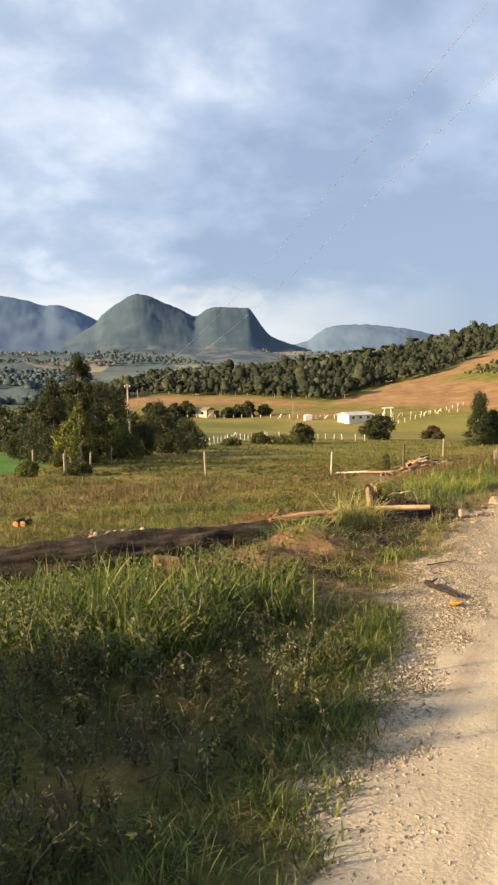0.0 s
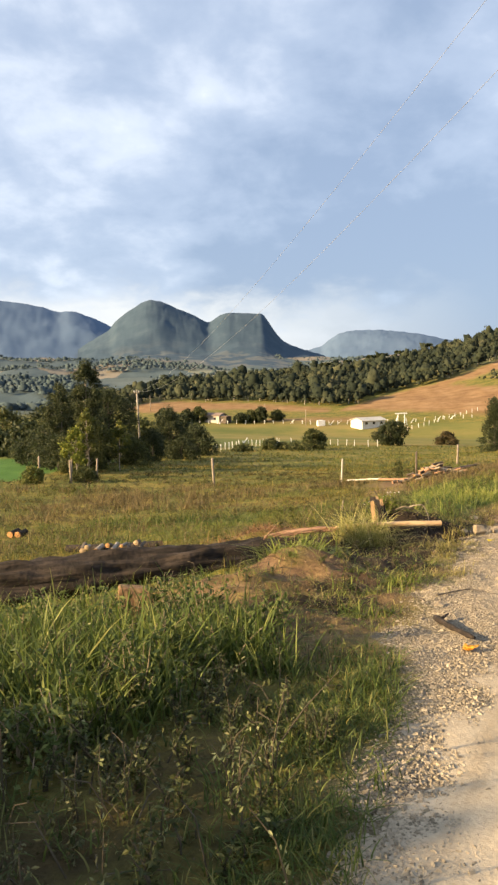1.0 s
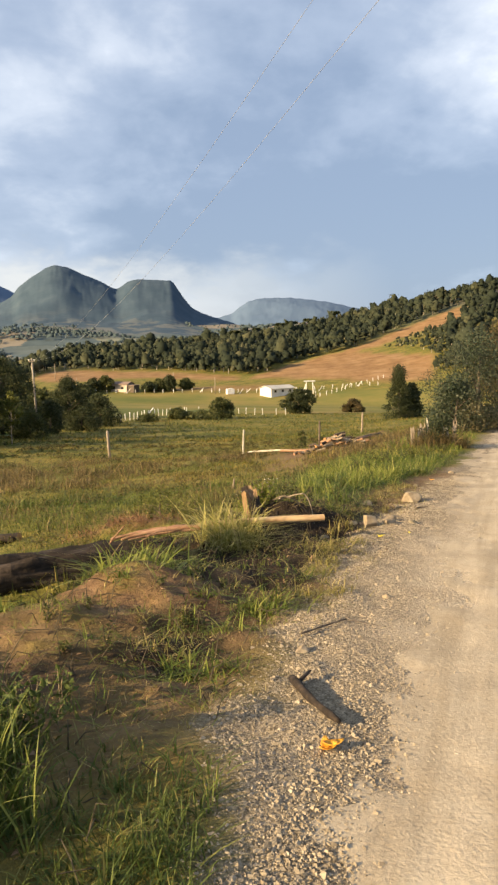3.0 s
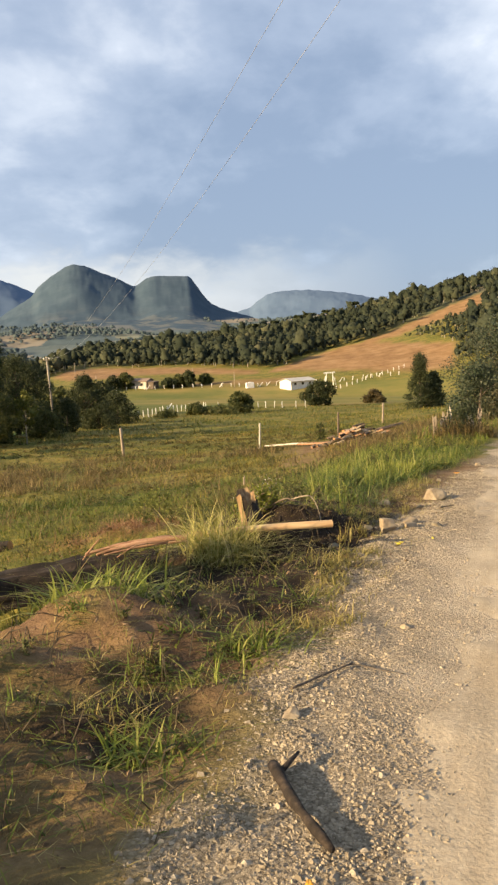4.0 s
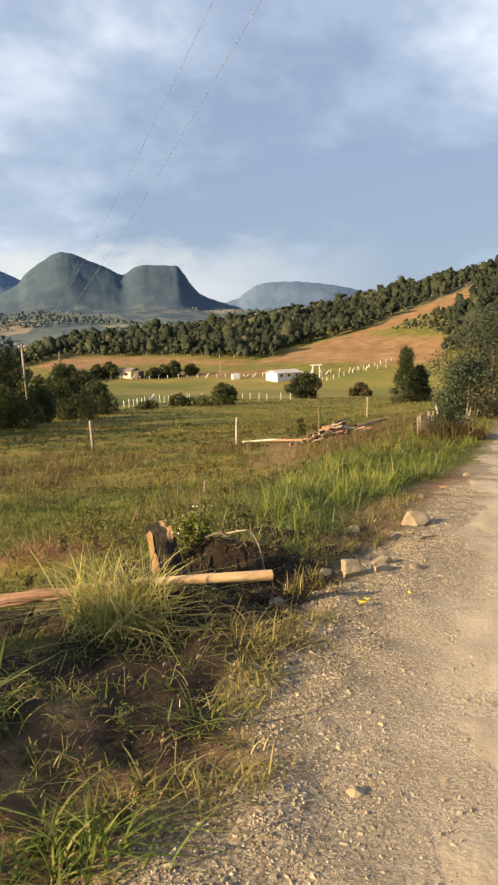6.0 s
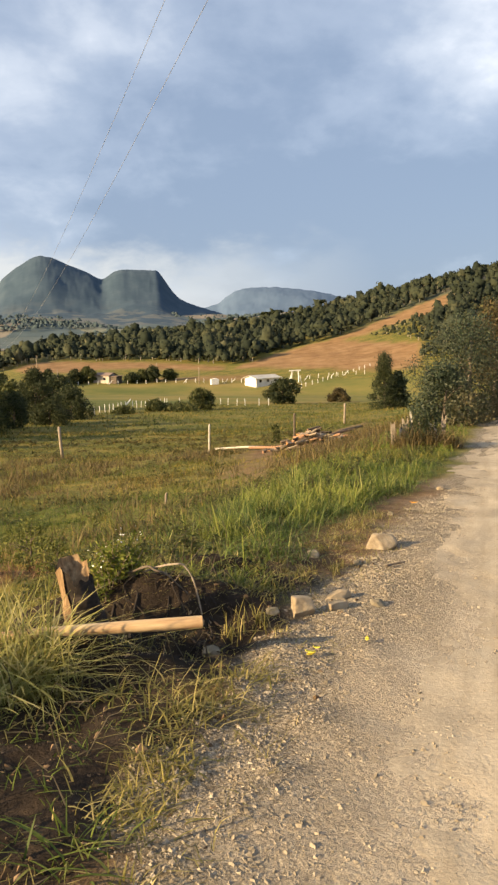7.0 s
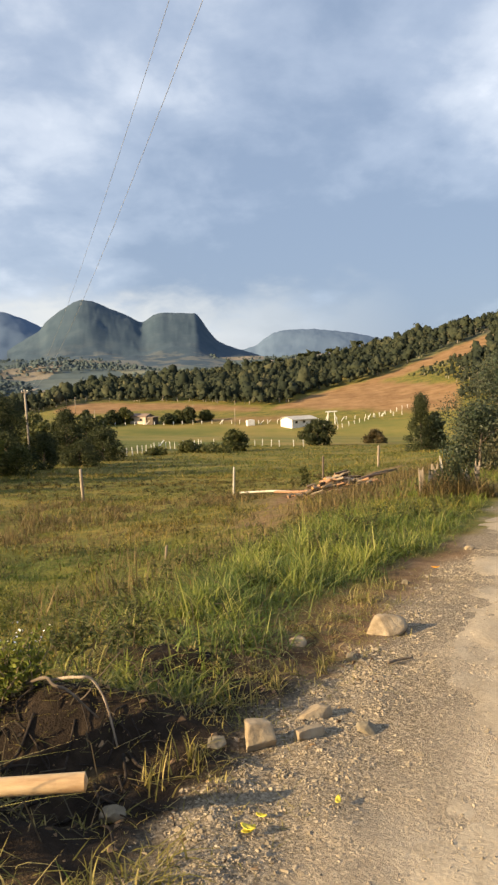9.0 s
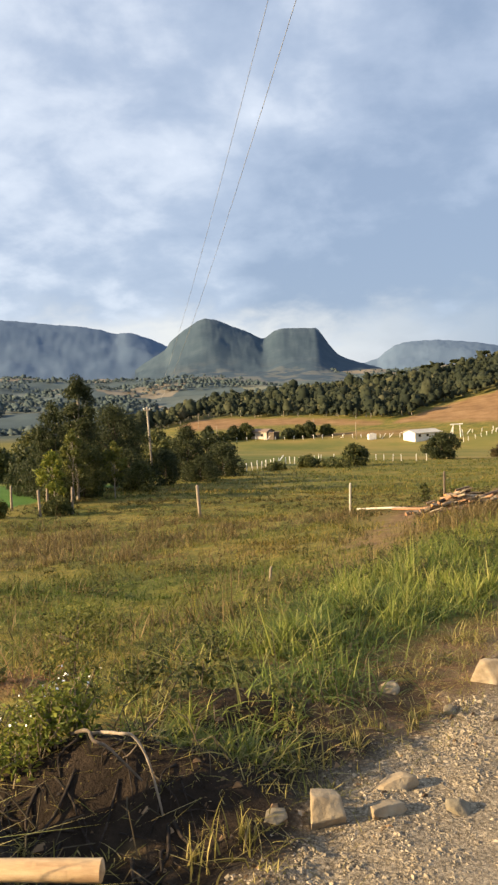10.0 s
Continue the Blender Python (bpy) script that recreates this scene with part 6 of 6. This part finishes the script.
red_weed = foliage("golden_grass", [(0.0, (0.07, 0.058, 0.024)), (0.5, (0.14, 0.105, 0.045)), (1.0, (0.26, 0.195, 0.09))], 0.3)


# ---- grass ----
def scatter(n, seed, s_range, d_range, density):
    """Places along the verge kept with the given chance."""
    r = np.random.default_rng(seed)
    s, d = r.uniform(*s_range, n), r.uniform(*d_range, n)
    y = (s - ROAD_X * (d / 0.903 - 0.95)) / (ROAD_X * 0.475 + ROAD_Y)
    x = d / 0.903 - 0.95 + 0.475 * y
    ok = r.random(n) < density(x, y, d, s)
    x, y = x[ok], y[ok]
    return np.stack([x, y, ground_z(x, y) - 0.01], 1)


def tufts(centres, per, spread, seed):
    r = np.random.default_rng(seed)
    c = np.repeat(np.asarray(centres, float), per, 0)
    x, y = c[:, 0] + r.normal(0, spread, len(c)), c[:, 1] + r.normal(0, spread, len(c))
    return np.stack([x, y, ground_z(x, y) - 0.01], 1)


def grass(name, label, base, height, width, mat, seed, lean=0.4, bend=0.6, vary=0.3):
    r = np.random.default_rng(seed)
    n = len(base)
    v, f = blades(base, height * np.clip(r.normal(1, vary, n), 0.35, 1.9), width * r.uniform(0.6, 1.3, n), lean, bend, seed + 1)
    return tagged(part(name, mesh_of(name, v, f), mat), label, "grass", kind="stuff")


def clump_grass(name, label, centres, per, spread, height, width, mat, seed, lean=0.5, bend=0.8, vary=0.35, levels=4):
    """Tussocks: each with its own height and its blades fanning out."""
    r = np.random.default_rng(seed)
    n = len(centres)
    size = np.clip(r.normal(1, vary, n), 0.35, 1.8)
    c = np.repeat(centres, per, 0)
    s = np.repeat(size, per)
    x, y = c[:, 0] + r.normal(0, 1, len(c)) * spread * s, c[:, 1] + r.normal(0, 1, len(c)) * spread * s
    base = np.stack([x, y, ground_z(x, y) - 0.015], 1)
    w = width(y) if callable(width) else np.full(len(c), width)
    if callable(height):
        height = height(x, y)
    v, f = blades(base, height * s * np.clip(r.normal(1, 0.28, len(c)), 0.3, 1.7), w * r.uniform(0.6, 1.3, len(c)), lean, bend, seed + 1, levels)
    return tagged(part(name, mesh_of(name, v, f), mat), label, "grass", kind="stuff")


deep_blade = foliage("deep_grass", [(0.0, (0.045, 0.070, 0.016)), (0.4, (0.095, 0.132, 0.026)), (0.75, (0.150, 0.190, 0.040)), (1.0, (0.28, 0.29, 0.085))])
near_blade = foliage("near_pasture", [(0.0, (0.055, 0.080, 0.016)), (0.45, (0.105, 0.130, 0.026)), (0.8, (0.17, 0.175, 0.042)), (1.0, (0.27, 0.235, 0.085))], patches=[(0.38, (0.7, 0.95, 0.7)), (0.5, (1.0, 1.0, 0.9)), (0.62, (1.2, 0.98, 0.8))])
rust_brush = foliage("rust_brush", [(0.0, (0.09, 0.045, 0.022)), (0.5, (0.19, 0.10, 0.05)), (1.0, (0.34, 0.21, 0.11))], 0.2)
lush_c = scatter(2400, 401, (3.6, 7.4), (-5.6, -0.85), lambda x, y, d, s: clumpy(x, y, 0.5, 402, -0.5, 0.2) * ramp(-d, 0.9, 1.6) * (1 - ramp(s, 5.2, 5.9)) * ramp(s, 3.4, 4.1))
clump_grass("tall_grass", "lush tall green grass on the verge", lush_c, 24, 0.07, 0.26, 0.0105, deep_blade, 403, 0.38, 0.5)
lit_c = scatter(150, 405, (3.7, 5.6), (-5.2, -1.0), lambda x, y, d, s: clumpy(x, y, 0.5, 402, -0.3, 0.3) * ramp(-d, 1.0, 1.7))
clump_grass("tall_grass", "light green broad-bladed grass standing over the verge", lit_c, 11, 0.05, 0.33, 0.013, green_blade, 407, 0.35, 0.55)
grass("low_grass", "short green grass along the gravel", scatter(46000, 411, (1.2, 5.9), (-2.2, 0.2), lambda x, y, d, s: (0.25 + 0.75 * clumpy(x, y, 0.4, 412, -0.35, 0.3)) * ramp(gravel_edge(s) - d, -0.08, 0.08) * (0.15 + 0.85 * np.exp(-(((gravel_edge(s) - d - 0.25) / 0.35) ** 2)))), 0.105, 0.0068, shaded_blade, 413, 0.6, 0.7)
verge_blade = foliage("verge_grass", [(0.0, (0.055, 0.080, 0.016)), (0.4, (0.120, 0.158, 0.032)), (0.75, (0.200, 0.228, 0.056)), (1.0, (0.36, 0.33, 0.12))], patches=[(0.36, (0.62, 0.80, 0.8)), (0.5, (0.95, 1.0, 0.95)), (0.64, (1.35, 1.12, 0.9))])
far_c = scatter(2800, 421, (11.6, 24.5), (-4.4, -0.6), lambda x, y, d, s: clumpy(x, y, 0.42, 422, -0.22, 0.28) * ramp(grass_edge(s) - d, -0.05, 0.2) * (1 - ramp(-d, 3.0, 4.2)) * ramp(s, 11.9, 12.5))
clump_grass("green_grass", "lush green grass beyond the stump", far_c, 32, 0.095, 0.165, 0.0105, verge_blade, 423, 0.75, 1.15, 0.5)
dry_c = np.array([(1.95, 8.6), (2.05, 8.8), (1.9, 8.45), (2.2, 8.7), (2.24, 9.5), (2.35, 9.7), (2.45, 9.95), (2.5, 10.15), (2.42, 9.75), (2.55, 10.3), (2.3, 9.35), (1.85, 10.6), (2.0, 10.55), (1.66, 10.6), (2.65, 10.5), (2.85, 10.65), (3.9, 13.9), (4.2, 14.3), (4.6, 14.9), (4.4, 14.2), (4.9, 15.4)])
clump_grass("dry_grass", "straw-yellow dry grass clumps on the verge", dry_c, 110, 0.095, 0.105, 0.0085, dry_blade, 432, 0.85, 1.15, 0.4)
low_dry = scatter(420, 434, (7.0, 14.5), (-2.6, -0.7), lambda x, y, d, s: clumpy(x, y, 0.4, 435, -0.1, 0.4) * ramp(gravel_edge(s) - d, -0.15, 0.15))
clump_grass("dry_grass", "small straw-coloured tufts on the dug soil", low_dry, 22, 0.045, 0.075, 0.007, dry_blade, 436, 0.9, 1.1, 0.4)
stub_c = np.array([(3.03, 11.55), (3.06, 11.58), (2.83, 11.46), (3.55, 12.55), (3.3, 12.3), (3.7, 12.9), (3.9, 13.0)])
clump_grass("dry_grass", "dead straw stubs beside the stones", stub_c, 26, 0.035, 0.13, 0.008, dry_blade, 438, 0.35, 0.4, 0.3)
green_c = np.array([(0.87, 8.98), (0.57, 8.73), (0.75, 9.2), (1.03, 7.04), (1.1, 7.1), (0.95, 7.14), (1.25, 7.1), (1.57, 8.26), (1.65, 8.32), (1.5, 8.4), (1.23, 8.54), (1.05, 8.05), (1.37, 7.85), (1.7, 8.3), (-0.35, 8.45), (-0.45, 8.5), (1.0, 10.8), (1.35, 11.1), (2.9, 12.4), (3.1, 12.7), (2.07, 9.17), (0.35, 9.0), (1.15, 9.2)])
clump_grass("grass_tuft", "green grass tufts on the mound and bare soil", green_c, 46, 0.06, 0.115, 0.0105, green_blade, 442, 0.7, 1.2, 0.35)
broad_c = np.array([(0.62, 9.28), (0.75, 9.35), (0.85, 9.4), (0.5, 9.2), (0.95, 9.3), (0.4, 9.1)])
grass("broad_grass", "broad-bladed light green grass on the mound", tufts(broad_c, 38, 0.11, 445), 0.27, 0.017, bright_blade, 446, 0.85, 1.2)
pale_blade = foliage("pale_grass", [(0.0, (0.22, 0.22, 0.06)), (0.45, (0.42, 0.40, 0.12)), (0.8, (0.55, 0.49, 0.20)), (1.0, (0.64, 0.54, 0.28))])
pale_c = np.array([(1.45, 10.75), (1.55, 10.8), (1.65, 10.7), (1.5, 10.65), (1.75, 10.72), (1.35, 10.85), (1.6, 10.6)])
grass("pale_tuft", "pale straw-green tuft of grass beside the stump", tufts(pale_c, 110, 0.10, 447), 0.40, 0.0095, pale_blade, 448, 0.55, 0.9)
grass("sparse_grass", "sparse thin grass and straw on the bare soil", scatter(6500, 451, (5.5, 15.5), (-3.4, -0.9), lambda x, y, d, s: clumpy(x, y, 0.35, 452, 0.0, 0.5) * 0.75), 0.055, 0.0048, dry_blade, 453, 0.9, 0.6)
grass("straw", "dead straw lying on the bare strip beside the gravel", scatter(5200, 465, (11.8, 19.0), (-2.0, -0.8), lambda x, y, d, s: clumpy(x, y, 0.35, 466, -0.3, 0.3) * ramp(gravel_edge(s) - d, 0.0, 0.2) * ramp(d - grass_edge(s), -0.15, 0.05)), 0.085, 0.005, dry_blade, 467, 2.2, 0.5)
grass("straw", "dead straw lying on the soil", scatter(16000, 461, (5.0, 16.5), (-3.6, -0.7), lambda x, y, d, s: clumpy(x, y, 0.6, 462, -0.3, 0.4)), 0.055, 0.0042, dry_blade, 463, 3.0, 0.2)
r = np.random.default_rng(471)
px, py = r.uniform(-26, 22, 42000), 9.5 + 60 * r.random(42000) ** 1.35
ok = (beside(px, py) < -2.8) & (np.abs(np.degrees(np.arctan2(px - 2, py - 4))) < 31) & (r.random(42000) < 0.35 + 0.65 * clumpy(px, py, 1.8, 472, -0.35, 0.35)) & (soil_zone(px, py) < 0.45) & (lush_zone(px, py) < 0.3)
field_c = np.stack([px[ok], py[ok]], 1)
kind = clumpy(field_c[:, 0], field_c[:, 1], 3.5, 476, -0.3, 0.3) * (0.75 + 0.5 * between(field_c[:, 1], 24, 42, 4)) - 0.4 * ramp(field_c[:, 1], 43, 47) + 0.35 * r.normal(size=len(field_c))


def sward(x, y):
    """Grazed short beyond the fence posts, ranker on this side of them."""
    return 0.085 + 0.085 * (1 - ramp(y, 41, 46)) + 0.15 * clumpy(x, y, 3.5, 478, 0.0, 0.5) * (1 - ramp(y, 41, 45))



wide = lambda y: 0.0055 + 0.00045 * y
clump_grass("pasture_grass", "uneven olive pasture grass in tussocks", field_c[kind < 0.72], 9, 0.13, sward, wide, pasture_blade, 474, 0.6, 0.8, 0.4, 2)
clump_grass("seeding_grass", "golden brown seeding grass in the pasture", field_c[kind >= 0.72], 8, 0.12, lambda x, y: 1.3 * sward(x, y), wide, red_weed, 477, 0.5, 0.6, 0.4, 2)
r = np.random.default_rng(485)
nx, ny = r.uniform(-9, 4, 44000), 9.6 + 15 * r.random(44000) ** 1.2
ok = (beside(nx, ny) < -3.2) & (np.abs(np.degrees(np.arctan2(nx - 2, ny - 3))) < 40) & (soil_zone(nx, ny) < 0.4)
near_field = np.stack([nx[ok], ny[ok], ground_z(nx[ok], ny[ok]) - 0.01], 1)
v, f = blades(near_field, r.uniform(0.04, 0.13, len(near_field)), r.uniform(0.005, 0.011, len(near_field)), 0.6, 0.7, 486, 2)
tagged(part("short_grass", mesh_of("short_grass", v, f), near_blade), "short green grass behind the fallen trunk", "grass", kind="stuff")
sunny_c = scatter(620, 425, (14.2, 19.5), (-3.2, -1.1), lambda x, y, d, s: clumpy(x, y, 0.7, 426, -0.1, 0.4) * ramp(grass_edge(s) - d, -0.05, 0.25))
clump_grass("bright_grass", "bright yellow-green tussocks of grass along the verge", sunny_c, 24, 0.06, 0.22, 0.010, bright_blade, 427, 0.4, 0.6, 0.4)
ob = scatter(22000, 481, (17.0, 36.0), (-4.6, -0.4), lambda x, y, d, s: clumpy(x, y, 0.9, 482, -0.4, 0.4) * ramp(grass_edge(s) - d, -0.1, 0.3))
grass("tall_grass", "tall yellow-green grass round the stakes and bush", ob, 0.21, 0.012, green_blade, 483, 0.5, 0.8)


heap_c = np.stack([0.2 + 0.5 * np.random.default_rng(488).normal(size=70), 14.85 + 0.22 * np.random.default_rng(489).normal(size=70)], 1)
clump_grass("dead_grass", "reddish dead brush on the heap of dug soil", heap_c, 22, 0.08, 0.13, 0.008, rust_brush, 490, 1.6, 0.6, 0.4, 3)
thatch_c = np.array([(8.3 + 0.16 * k + 0.1 * math.sin(k * 5), 24.5 + 0.12 * math.cos(k * 3)) for k in range(9)])
clump_grass("dead_grass", "dead reddish-brown grass hanging over the old stump", thatch_c, 110, 0.12, 0.55, 0.014, red_weed, 487, 0.35, 0.9, 0.25)

# the far end of the pasture, up to the mown meadow
r = np.random.default_rng(495)
az, dist = np.radians(r.uniform(-14, 20, 9000)), 62 + 88 * r.random(9000) ** 1.2
px, py = dist * np.sin(az), dist * np.cos(az)
ok = (beside(px, py) < -6) & (turf_zone(px, py) < 0.3) & (lush_zone(px, py) < 0.2) & (r.random(9000) < 0.3 + 0.7 * clumpy(px, py, 4.0, 496, -0.4, 0.3))
clump_grass("pasture_grass", "far olive pasture grass below the meadow", np.stack([px[ok], py[ok]], 1), 5, 0.3, 0.26, lambda y: 0.006 + 0.0006 * y, pasture_blade, 497, 0.6, 0.8, 0.4, 2)
# brushy weeds among the pasture grass
r = np.random.default_rng(491)
bx, by = r.uniform(-24, 14, 5200), 11.0 + 48 * r.random(5200) ** 1.25
ok = (beside(bx, by) < -3.4) & (np.abs(np.degrees(np.arctan2(bx - 2, by - 4))) < 31) & (r.random(5200) < 0.15 + 0.85 * clumpy(bx, by, 2.6, 492, 0.0, 0.45)) & (soil_zone(bx, by) < 0.4) & (lush_zone(bx, by) < 0.3)
bx, by = bx[ok], by[ok]
balls = np.stack([bx, by, ground_z(bx, by) + 0.08, r.uniform(0.10, 0.26, len(bx))], 1)
p, way = crown_points(balls, 26 * len(bx), 493, 0.3)
keep = p[:, 2] > ground_z(p[:, 0], p[:, 1]) + 0.01
v, f = leaf_cards(p[keep], 0.014 + 0.0009 * p[keep, 1], 494, 0.0, 0.38)
tagged(part("pasture_weeds", mesh_of("pasture_weeds", v, f), foliage("brushy_weed", [(0.0, (0.035, 0.042, 0.014)), (0.5, (0.075, 0.078, 0.024)), (0.85, (0.13, 0.105, 0.038)), (1.0, (0.20, 0.14, 0.06))])), "low brushy olive and brown weeds in the pasture", "weeds", kind="stuff")


# ---- weeds, litter and clods on the verge ----
def weeds(name, label, places, height, leaf, mat, seed, per=26, lean=0.25, stem_mat=None):
    """Leafy weeds: a thin bent stem with small leaves along it."""
    q = random.Random(seed)
    stems, pts = [], []
    for x, y in places:
        h = height * q.uniform(0.5, 1.25)
        z = float(ground_z(x, y))
        for _ in range(q.choice((1, 2, 3))):
            dx, dy = q.gauss(0, lean) * h, q.gauss(0, lean) * h
            line = [Vector((x + dx * t * t + q.uniform(-0.01, 0.01), y + dy * t * t, z + h * t)) for t in (0, 0.35, 0.7, 1)]
            stems.append(tube(line, [0.0045, 0.004, 0.003, 0.0015], 4, 0, 1))
            for k in range(per):
                t = 0.15 + 0.85 * (k / per)
                p = line[min(2, int(t * 3))].lerp(line[min(3, int(t * 3) + 1)], t * 3 - min(2, int(t * 3)))
                pts.append(tuple(p + Vector((q.gauss(0, 1), q.gauss(0, 1), q.gauss(0, 0.6))) * leaf * 1.1))
    tagged(part(name + "_stems", mesh_of(name + "_stems", *joined(stems)), stem_mat or dry_stem), label.replace("leaves", "stems"), "weeds", kind="stuff")
    v, f = leaf_cards(np.array(pts), leaf, seed, 0.2, 0.4)
    tagged(part(name, mesh_of(name, v, f), mat), label, "weeds", kind="stuff")


dark_stem = grainy("dark_stem", [(0.3, (0.045, 0.036, 0.022)), (0.7, (0.11, 0.09, 0.055))], 20.0, 0.9, 0.0)
dry_stem = grainy("dry_stem", [(0.3, (0.16, 0.12, 0.07)), (0.7, (0.34, 0.27, 0.17))], 20.0, 0.9, 0.0)
w = scatter(650, 501, (1.0, 4.9), (-4.2, -0.35), lambda x, y, d, s: 0.8 * ramp(-d, 0.35, 0.8) * (0.25 + 0.75 * clumpy(x, y, 0.5, 505, -0.3, 0.2)))
weeds("dull_weeds", "dull grey-green weeds with small leaves", [(a, b) for a, b, _ in w], 0.20, 0.014, dull_weed, 503, 22, 0.25, dark_stem)
w = scatter(330, 515, (1.0, 4.6), (-3.6, -0.3), lambda x, y, d, s: 0.8 * ramp(-d, 0.3, 0.6))
weeds("green_weeds", "dark green weeds with small leaves in the shade", [(a, b) for a, b, _ in w], 0.17, 0.018, mid_leaf, 516, 24, 0.4, dark_stem)
pale_weed = foliage("pale_weed", [(0.0, (0.12, 0.14, 0.05)), (0.5, (0.22, 0.24, 0.10)), (1.0, (0.36, 0.36, 0.18))])
w = [(-1.0, 3.9), (-0.75, 3.8), (-0.35, 3.7), (-0.1, 3.55), (0.15, 3.75), (-1.3, 4.3), (-0.55, 4.3), (0.3, 4.1), (-1.6, 4.6), (0.35, 3.2), (-0.2, 3.0), (-0.9, 5.2), (0.0, 5.0), (-1.9, 5.4)]
weeds("tall_weeds", "tall thin weeds with pale grey-green leaves", w, 0.38, 0.014, pale_weed, 517, 20, 0.3, dark_stem)
w = scatter(170, 518, (6.2, 10.6), (-3.4, -1.0), lambda x, y, d, s: 0.75 * clumpy(x, y, 0.45, 519, -0.2, 0.35) * ramp(gravel_edge(s) - d, 0.1, 0.35))
weeds("soil_weeds", "low dark green weeds on the dug soil", [(a, b) for a, b, _ in w], 0.11, 0.017, mid_leaf, 520, 20, 0.6, dark_stem)
grass("soil_grass", "thin green grass on the dug soil", scatter(3600, 528, (6.0, 11.0), (-3.2, -0.8), lambda x, y, d, s: clumpy(x, y, 0.3, 529, 0.05, 0.5) * ramp(gravel_edge(s) - d, 0.05, 0.3)), 0.10, 0.0065, green_blade, 530, 0.8, 0.9)
weed_leaf = foliage("weed_leaf", [(0.0, (0.045, 0.070, 0.020)), (0.5, (0.095, 0.130, 0.036)), (1.0, (0.17, 0.20, 0.06))])
w = scatter(420, 511, (3.2, 6.2), (-4.6, -1.4), lambda x, y, d, s: 0.6 + 0 * x)
weeds("leafy_weeds", "green leafy weeds among the tall grass", [(a, b) for a, b, _ in w], 0.32, 0.026, weed_leaf, 513, 26)
w = scatter(520, 521, (12.2, 24.0), (-5.0, -1.2), lambda x, y, d, s: 0.8 * clumpy(x, y, 0.8, 525, -0.3, 0.3) * ramp(grass_edge(s) - d, 0.05, 0.4))
weeds("leafy_weeds", "green leafy weeds at the edge of the pasture", [(a, b) for a, b, _ in w], 0.24, 0.026, mid_leaf, 523, 26, 0.3, dark_stem)
q = random.Random(9)
flower_spots = [(2.05 + q.gauss(0, 0.13), 12.0 + q.gauss(0, 0.13)) for _ in range(26)]
weeds("flowering_weeds", "bright green weeds with white flowers behind the roots", flower_spots, 0.26, 0.022, bright_leaf, 533, 26)
pts = np.array([(x + q.gauss(0, 0.05), y + q.gauss(0, 0.05), float(ground_z(x, y)) + q.uniform(0.2, 0.36)) for x, y in flower_spots for _ in range(2)])
v, f = leaf_cards(pts, 0.007, 5, 0.3, 0.9)
tagged(part("white_flowers", mesh_of("white_flowers", v, f), petal), "tiny white flowers on the green weeds", "flowers", kind="stuff")
# dead stalks, leaning every way
w = scatter(2400, 541, (1.0, 15.0), (-4.0, -0.5), lambda x, y, d, s: np.where(s < 5, 0.3, 0.4) * ramp(gravel_edge(s) - d, 0.1, 0.4))
stalks = []
for k, (x, y, z) in enumerate(w):
    a, l, h = q.uniform(0, 6.3), q.uniform(0.06, 0.3), q.uniform(0.02, 0.26)
    stalks.append(tube([(x, y, z), (x + math.cos(a) * l * 0.5, y + math.sin(a) * l * 0.5, z + h * 0.8), (x + math.cos(a) * l, y + math.sin(a) * l, z + h * q.uniform(0.5, 1))], [0.004, 0.003, 0.002], 4, 0, k))
tagged(part("dead_stalks", mesh_of("dead_stalks", *joined(stalks)), dark_stem), "dead bent stalks on the verge", "stalks", kind="stuff")


def lumps(n, seed, size, density, s_range, d_range):
    base = scatter(n, seed, s_range, d_range, density)
    r = np.random.default_rng(seed)
    n = len(base)
    size = np.minimum(size * np.exp(r.normal(0, 0.6, n)), size * 4)
    shape = np.array([(1, 0, 0.1), (-0.6, 0.8, 0), (-0.5, -0.85, 0.1), (0.1, 0.1, 0.75), (0, 0, -0.5), (0.6, 0.7, 0.35)])
    v = base[:, None] + shape[None] * (1 + 0.3 * r.normal(size=(n, 6, 3))) * size[:, None, None]
    tri = np.array([[0, 5, 3], [5, 1, 3], [1, 2, 3], [2, 0, 3], [0, 4, 5], [5, 4, 1], [1, 4, 2], [2, 4, 0]])
    return v.reshape(-1, 3), (tri[None] + np.arange(n)[:, None, None] * 6).reshape(-1, 3)


clod_mat = material("clods", 0.95, 0.3, 40.0, 0.15)
cg = clod_mat.node_tree.nodes.new("ShaderNodeNewGeometry")
paint(clod_mat, ramp_node(clod_mat, cg.outputs["Random Per Island"], [(0.0, (0.085, 0.056, 0.031)), (0.5, (0.19, 0.122, 0.066)), (1.0, (0.33, 0.225, 0.13))]))
v, f = lumps(46000, 601, 0.0072, lambda x, y, d, s: soil_zone(x, y) * 0.75, (1.0, 15.5), (-4.2, -0.7))
tagged(part("clods", mesh_of("clods", v, f), clod_mat), "crumbs and clods of brown soil", "soil clods", kind="stuff")
litter = foliage("leaf_litter", [(0.0, (0.06, 0.04, 0.022)), (0.5, (0.15, 0.10, 0.05)), (1.0, (0.34, 0.25, 0.13))], 0.15)
base = scatter(30000, 611, (1.0, 15.5), (-4.2, -0.3), lambda x, y, d, s: (0.25 + 0.6 * clumpy(x, y, 0.5, 612)) * ramp(gravel_edge(s) - d, 0.0, 0.3))
v, f = leaf_cards(base + np.array([0, 0, 0.010]), 0.010, 613, 0.75, 0.35)
tagged(part("leaf_litter", mesh_of("leaf_litter", v, f), litter), "dead brown leaf litter on the soil", "leaf litter", kind="stuff")
